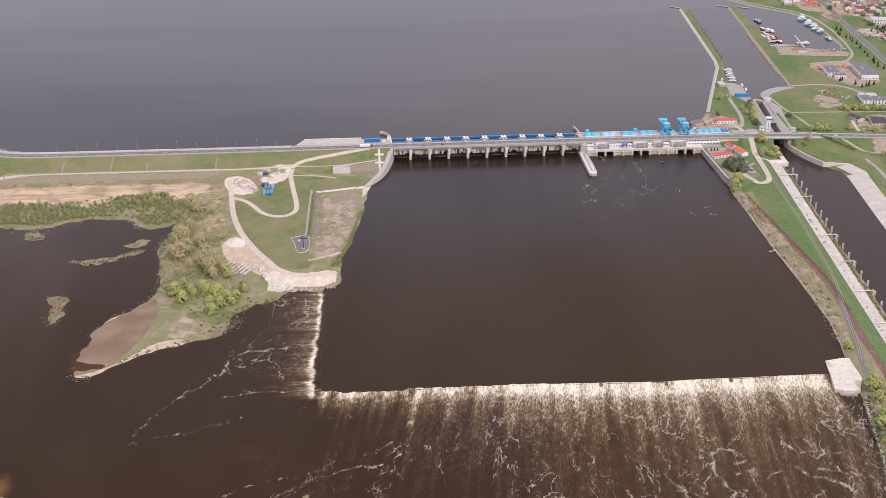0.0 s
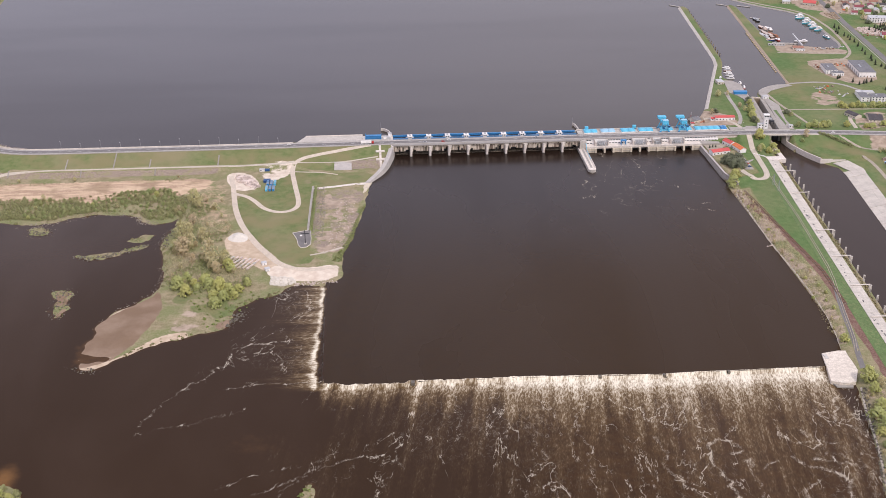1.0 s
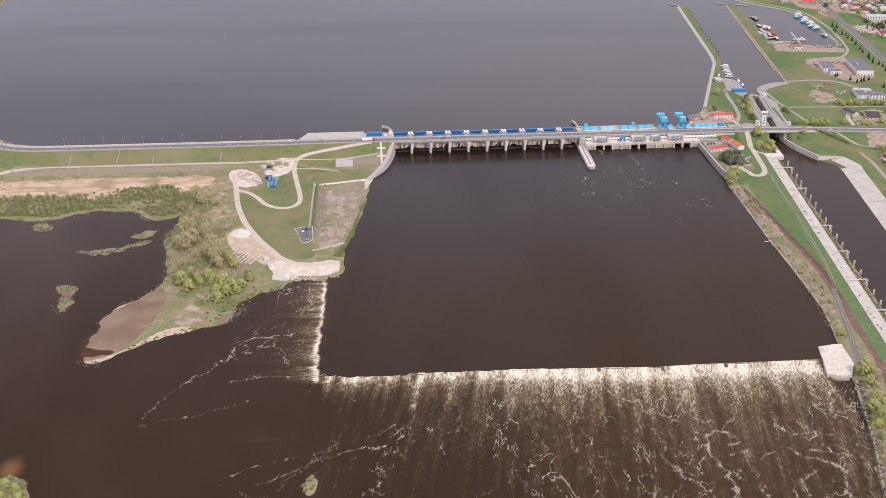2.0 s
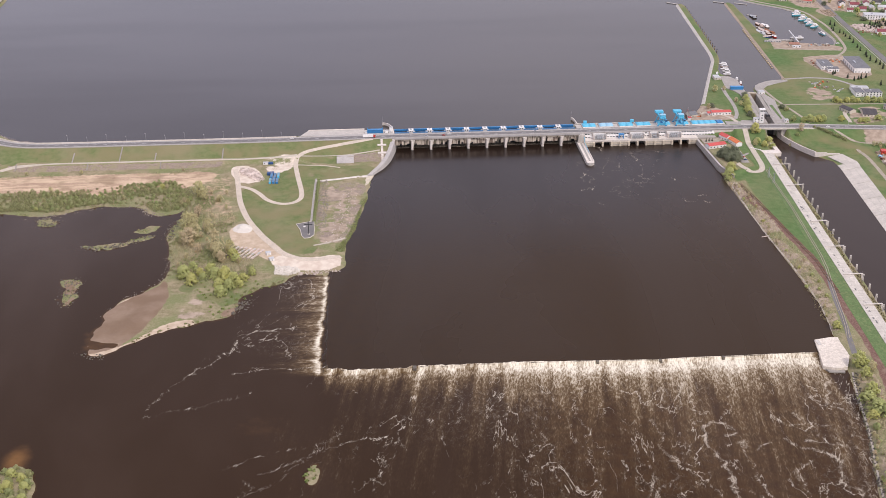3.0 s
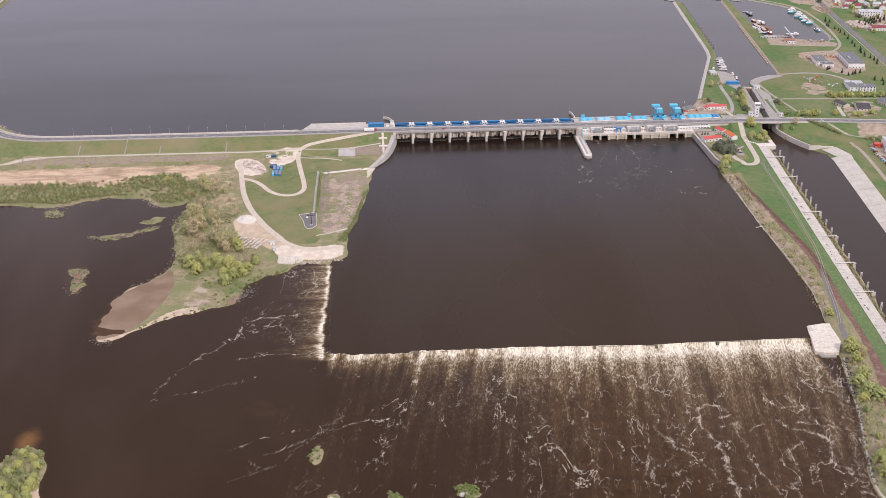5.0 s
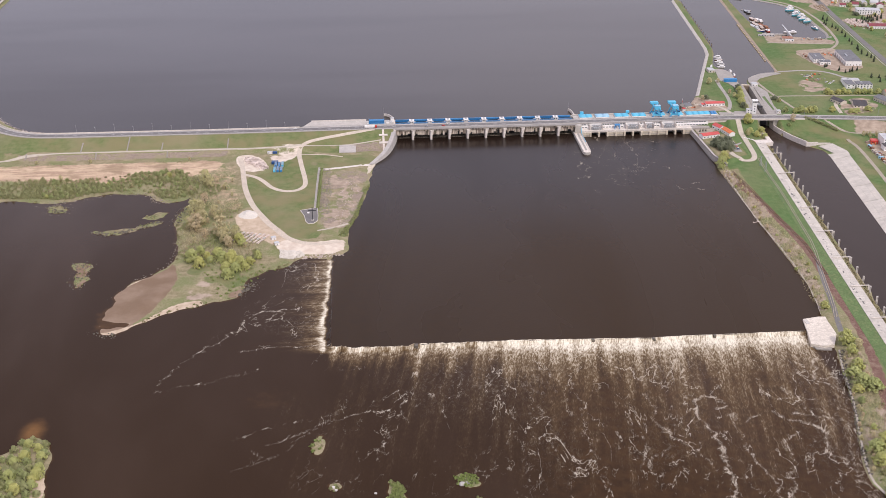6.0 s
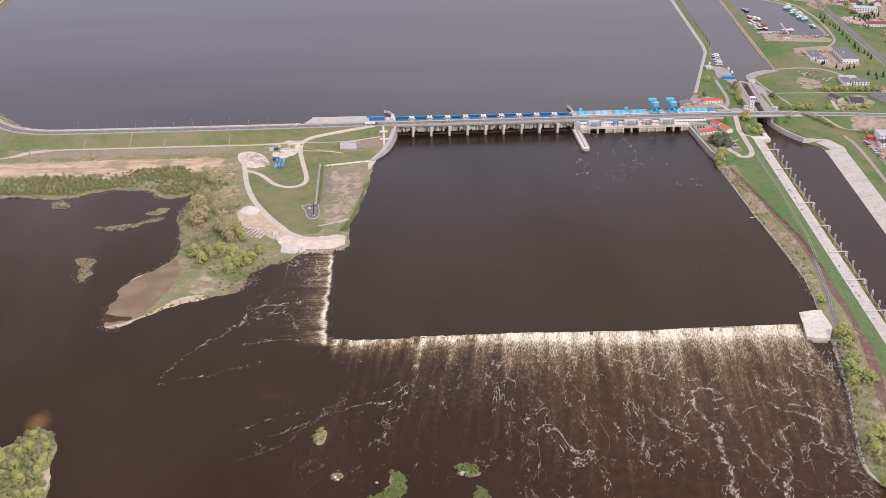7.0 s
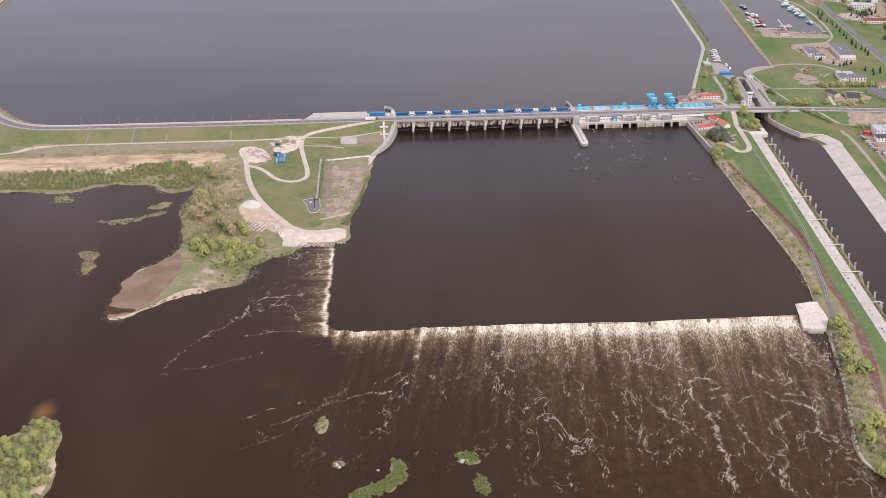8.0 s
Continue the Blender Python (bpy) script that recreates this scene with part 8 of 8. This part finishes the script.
wharf = thing("wharf_wall", pose(0, 0, 0), "grey concrete wharf wall along the slipway", "wall")
for k in range(6):
    Form().box(622 + 6.6 * k, 425 - 1.2 * k, LAKE - 3, 628.5 + 6.6 * k, 428.5 - 1.2 * k, LAKE + 2.0, 0.1).part("wall_panel", PAVE, wharf)
crane = thing("slipway_crane", pose(662, 415, height(664, 400)), "pale blue lattice slipway crane over the harbour", "crane")
Form().box(-2, -6, 0, 2, 0, 3.5).part("carriage", GREY_STEEL, crane)
Form().beam((0, -14, 2.5), (0.5, 34, 8), 1.9, 1.8).part("boom", PALE_ROOF, crane)
house(650, 388, 16, 12, 3, -10, WALL_CREAM, BROWN_ROOF, "low shed with faded red-brown roof on the slipway", "shed", pitch=0.3, name="shed")
house(624, 412, 26, 4, 2.4, -10, PALE_ROOF, PAVE, "long low grey container on the slipway", "container", name="container")
house(650, 375, 13, 4, 2.6, -4, WHITE, PALE_ROOF, "white caravan on the slipway", "container", name="container")
car(725, 395, height(725, 395), 20, WHITE, "white van parked at the harbour bank", 6.0)
r = np.random.default_rng(5)
yards = (((672, 382), (708, 392), 18, "coloured timber and steel stacked in the harbour"), ((641, 268), (650, 306), 14, "red and rusty machine parts on the yard"), ((666, 282), (690, 302), 14, "orange excavator parts on the yard"), ((604, 160), (632, 196), 22, "yellow and grey scrap machinery in the field"),
         ((396, 60), (414, 84), 8, "stacked timber on sandy ground"), ((596, -84), (612, -66), 12, "red containers in a works yard"), ((593, -160), (602, -96), 26, "colourful stacked goods in a works yard"), ((780, 430), (820, 480), 24, "rubble and timber on a building site"), ((800, 600), (940, 860), 60, "coloured parked goods by the works"))
for (x0, y0), (x1, y1), n, lab in yards:
    for k in range(n):
        x, y = x0 + (x1 - x0) * r.random(), y0 + (y1 - y0) * r.random()
        m = (RUST, TIMBER, TIMBER, TRACK, STONE, BROWN_ROOF, GREY_STEEL, ORANGE_ROOF)[int(r.integers(8))]
        w, d, h = 1.5 + 4.5 * r.random(), 1 + 2 * r.random(), 0.8 + 1.6 * r.random()
        base = thing("stacked_goods", pose(x, y, height(x, y), 0, 0, 180 * r.random()), lab, "goods", "goods in yards")
        Form().box(-w / 2, -d / 2, 0, w / 2, d / 2, h * 0.6, 0.08).part("lower_load", m, base)
        Form().box(-w / 2 + 0.2, -d / 2 + 0.1, h * 0.6, w / 2 - 0.5, d / 2 - 0.1, h, 0.08).part("upper_load", m, base)

rubble("site_rubble", [(786, 500), (806, 505), (850, 470), (838, 452), (806, 452), (786, 470)], 1.1, 420, 0.8, STONE_PINK, "pinkish broken rubble on a building site", 68)
rubble("site_rubble", [(770, 600), (792, 605), (786, 560), (772, 562)], 1.0, 160, 0.6, TIMBER, "brown spoil and timber beside the road", 69)

# ---- works and houses ----
hall = house(702, 262, 24, 62, 7.5, -6, WHITE, GREY_ROOF, "long white warehouse with flat grey roof", "warehouse", name="warehouse", rows=1)
for k in range(6):
    Form().box(-12.12, -30 + 10.5 * k, 0, -11.98, -25 + 10.5 * k, 4.5, 0.03).part("loading_door", GREY_STEEL, hall)
house(655, 268, 17, 34, 6, -6, WHITE, GREY_ROOF, "two-storey white office with grey roof", "office", name="office_building", rows=2)
house(660, 247, 16, 12, 4.5, -6, WHITE, GREY_ROOF, "white annex with grey roof", "office", name="office_annex")
house(653, 134, 12, 22, 6, -6, WHITE, GREY_ROOF, "white office block with dark flat roof", "office", name="office_building", rows=2)
house(671, 127, 22, 16, 7, -6, WHITE, GREY_ROOF, "long white three-row office block", "office", name="office_building", rows=3)
house(662, 152, 24, 10, 5, -6, WHITE, PALE_ROOF, "low white workshop behind the offices", "workshop", name="workshop")
for x, y in ((634, 152), (630, 147), (640, 158), (628, 155)):
    car(x, y, height(x, y), 30, WHITE, "white van parked beside the offices")
house(611, 64, 20, 11, 4, -68, WALL_CREAM, DARK_ROOF, "cream farmhouse with dark roof", pitch=0.4)
house(635, 52, 18, 26, 3.0, -12, WALL_CREAM, DARK_ROOF, "broad shed with sagging dark roof", "shed", pitch=0.25, name="shed")
house(692, 92, 12, 10, 5, 10, WALL_CREAM, BROWN_ROOF, "cream house with brown tiled roof", pitch=0.6)
house(677, 52, 44, 15, 5, -72, WALL_CREAM, GREY_ROOF, "long pale shed with grey roof", "shed", pitch=0.3, name="shed")
house(650, -15, 48, 17, 4.6, -4, WALL_CREAM, GREY_ROOF, "long low building with grey roof beside the road", "building", pitch=0.14, name="long_building", z=7.0)
house(627, -98, 40, 12, 5, -4, WHITE, DARK_ROOF, "white and black works building", "works", name="works_building", rows=2)
house(630, -79, 36, 22, 9.5, -4, WHITE, PALE_ROOF, "white works hall with pale roof", "works", name="works_building", rows=3)
house(606, -72, 9, 8, 4, -10, RED_PAINT, RED_ROOF, "small red works shed", "shed", name="shed")
house(626, -128, 22, 12, 3.2, -4, TIMBER, DARK_ROOF, "low works shed with dark roof", "shed", name="shed")
for k in range(8):
    house(596 - 0.5 * k, -84 - 8.0 * k, 5.5, 2.4, 2.2, -75 + 20 * (k % 3), (BLUE_PALE, RUST, WALL_CREAM, STONE_PINK, GREY_STEEL)[k % 5], (BLUE_PALE, RUST, TRACK, STONE_PINK, PALE_ROOF)[k % 5], "painted steel storage container in a row", "container", name="container", group="containers in a row")
for k, (m, lab) in enumerate(((BLUE_PALE, "long pale blue stack of steel goods in the works yard"), (TRACK, "long sandy-coloured stack of boards in the works yard"), (RED_ROOF, "long red stack of steel goods in the works yard"), (WALL_CREAM, "long cream stack of boards in the works yard"))):
    base = thing("goods_stack", pose(612 - 1.5 * k, -146 - 7.5 * k, height(612, -146), 0, 0, -4), lab, "goods", "long stacks in the works yard")
    for j in range(4):
        Form().box(-15 + 7.6 * j, -1.8, 0, -8 + 7.6 * j, 1.8, 1.9 + 0.4 * ((j + k) % 3), 0.08).part("bundle", m, base)
house(846, 538, 40, 20, 8, -14, WHITE, PALE_ROOF, "large white works building with flat roof", "works", name="works_building", rows=3)
house(905, 520, 30, 70, 9, -14, WALL_CREAM, PALE_ROOF, "long pale works hall", "works", name="works_building")
house(838, 440, 60, 14, 5, -8, WHITE, MAROON_ROOF, "long white hall with dark red roof", "hall", name="storage_hall", pitch=0.4)
house(768, 662, 22, 14, 5, -30, WALL_CREAM, RED_ROOF, "cream house with bright red roof", pitch=0.5)
spots = [(x, y) for x, y in scatter([(690, 720), (760, 640), (785, 690), (780, 900), (700, 900)], 24, 31)] + [(x, y) for x, y in scatter([(815, 580), (1000, 560), (1000, 900), (820, 900)], 23, 32)]
for x, y in spots:
    if abs(x - 768) + abs(y - 662) < 22 or abs(x - 852) + abs(y - 540) < 60 or abs(x - 905) < 25 and abs(y - 520) < 60:
        continue
    k = int(r.integers(5))
    house(x, y, 10 + 8 * r.random(), 8 + 4 * r.random(), 3.5 + 3 * r.random(), float(r.integers(4)) * 90 - 20 + 10 * r.random(), (WALL_CREAM, WHITE, WALL_CREAM, WHITE, WALL_CREAM)[k], (BROWN_ROOF, MAROON_ROOF, GREY_ROOF, DARK_ROOF, PALE_ROOF)[k],
          ("cream house with brown tiled roof", "white house with maroon roof", "cream house with grey roof", "white house with dark roof", "cream house with pale sheet roof")[k], pitch=0.55, group="houses of the town")

# ---- slabs of the canal banks ----
quay_slabs = tagged(thing("quay_slope", pose(0, 0, 0), "pale concrete slabs lining the canal quay", "quay"), kind="structure")
shape = Form().box(-3.1, -4.9, -0.5, 3.1, 4.9, 0.0, 0.06).part("slab", SLAB, quay_slabs)
first = True
for k in range(70):
    y = -63 - 10 * k
    for j in range(2):
        ob = shape if first else new("slab", shape.data)
        first = False
        ob.parent = quay_slabs
        ob.matrix_basis = pose(EDGE(y) + 3.2 + 6.3 * j, y, 5.25 - 0.35 * j + 0.04 * rng.random(), 0, 2.5, -5.2)
    # thin plates added in place of the irregular dark blotches on the slabs
    for _ in range(int(rng.integers(0, 4))):
        w, d = 0.35 + 0.6 * rng.random(), 0.6 + 2.6 * rng.random() ** 2
        blotch = Form().box(-w, -d, 0, w, d, 0.06, 0.02).part("drain", (DARK_STEEL, PAVING, ASPHALT)[int(rng.integers(3))], quay_slabs)
        blotch.matrix_basis = pose(EDGE(y) + 2.0 + 4.5 * rng.random(), y + 8 * rng.random() - 4, 5.24 - 0.04 * rng.random(), 0, 2.5, -5.2)
weeds_edge = [(EDGE(y) + 14.5 + 2.5 * rng.random(), y) for y in np.arange(-70, -700, -3.2)]
thicket("waterside_weeds", "straw", [(float(x), float(y)) for x, y in weeds_edge], 0.9, "straw-coloured weeds along the quay edge")
apron_slabs = tagged(thing("canal_slope", pose(0, 0, 0), "sloping pale concrete slabs of the canal bank", "slope"), kind="structure")
INNER = lambda y: 540.0 + 0.113 * (y + 95) if y < -95 else 527 + (y + 64) * (540 - 527) / -31
OUTER = lambda y: INNER(y) + (22.5 if y < -110 else 22.5 - (y + 110) * -0.08 + (y + 110) * 0.02)
for k in range(62):
    y0, y1 = -66 - 9.0 * k, -66 - 9.0 * (k + 1) + (0.8 if k % 5 == 4 else 0.08)
    for j in range(3):
        if k < 3 and j == 0:
            continue
        q = []
        for y, t in ((y0, j / 3), (y0, (j + 1) / 3 - 0.006), (y1, (j + 1) / 3 - 0.006), (y1, j / 3)):
            x = INNER(y) + (OUTER(y) - INNER(y)) * t
            q.append((x, y, 0.4 + 4.5 * t))
        v = q + [(x, y, z - 0.8) for x, y, z in q]
        mesh_object("slab", v, [(3, 2, 1, 0), (0, 1, 5, 4), (1, 2, 6, 5), (2, 3, 7, 6), (3, 0, 4, 7)], SLAB, apron_slabs)

for src in [s for some in PLANTS.values() for s in some if s.name not in used]:
    for o in [*src.children_recursive, src]:
        bpy.data.objects.remove(o)
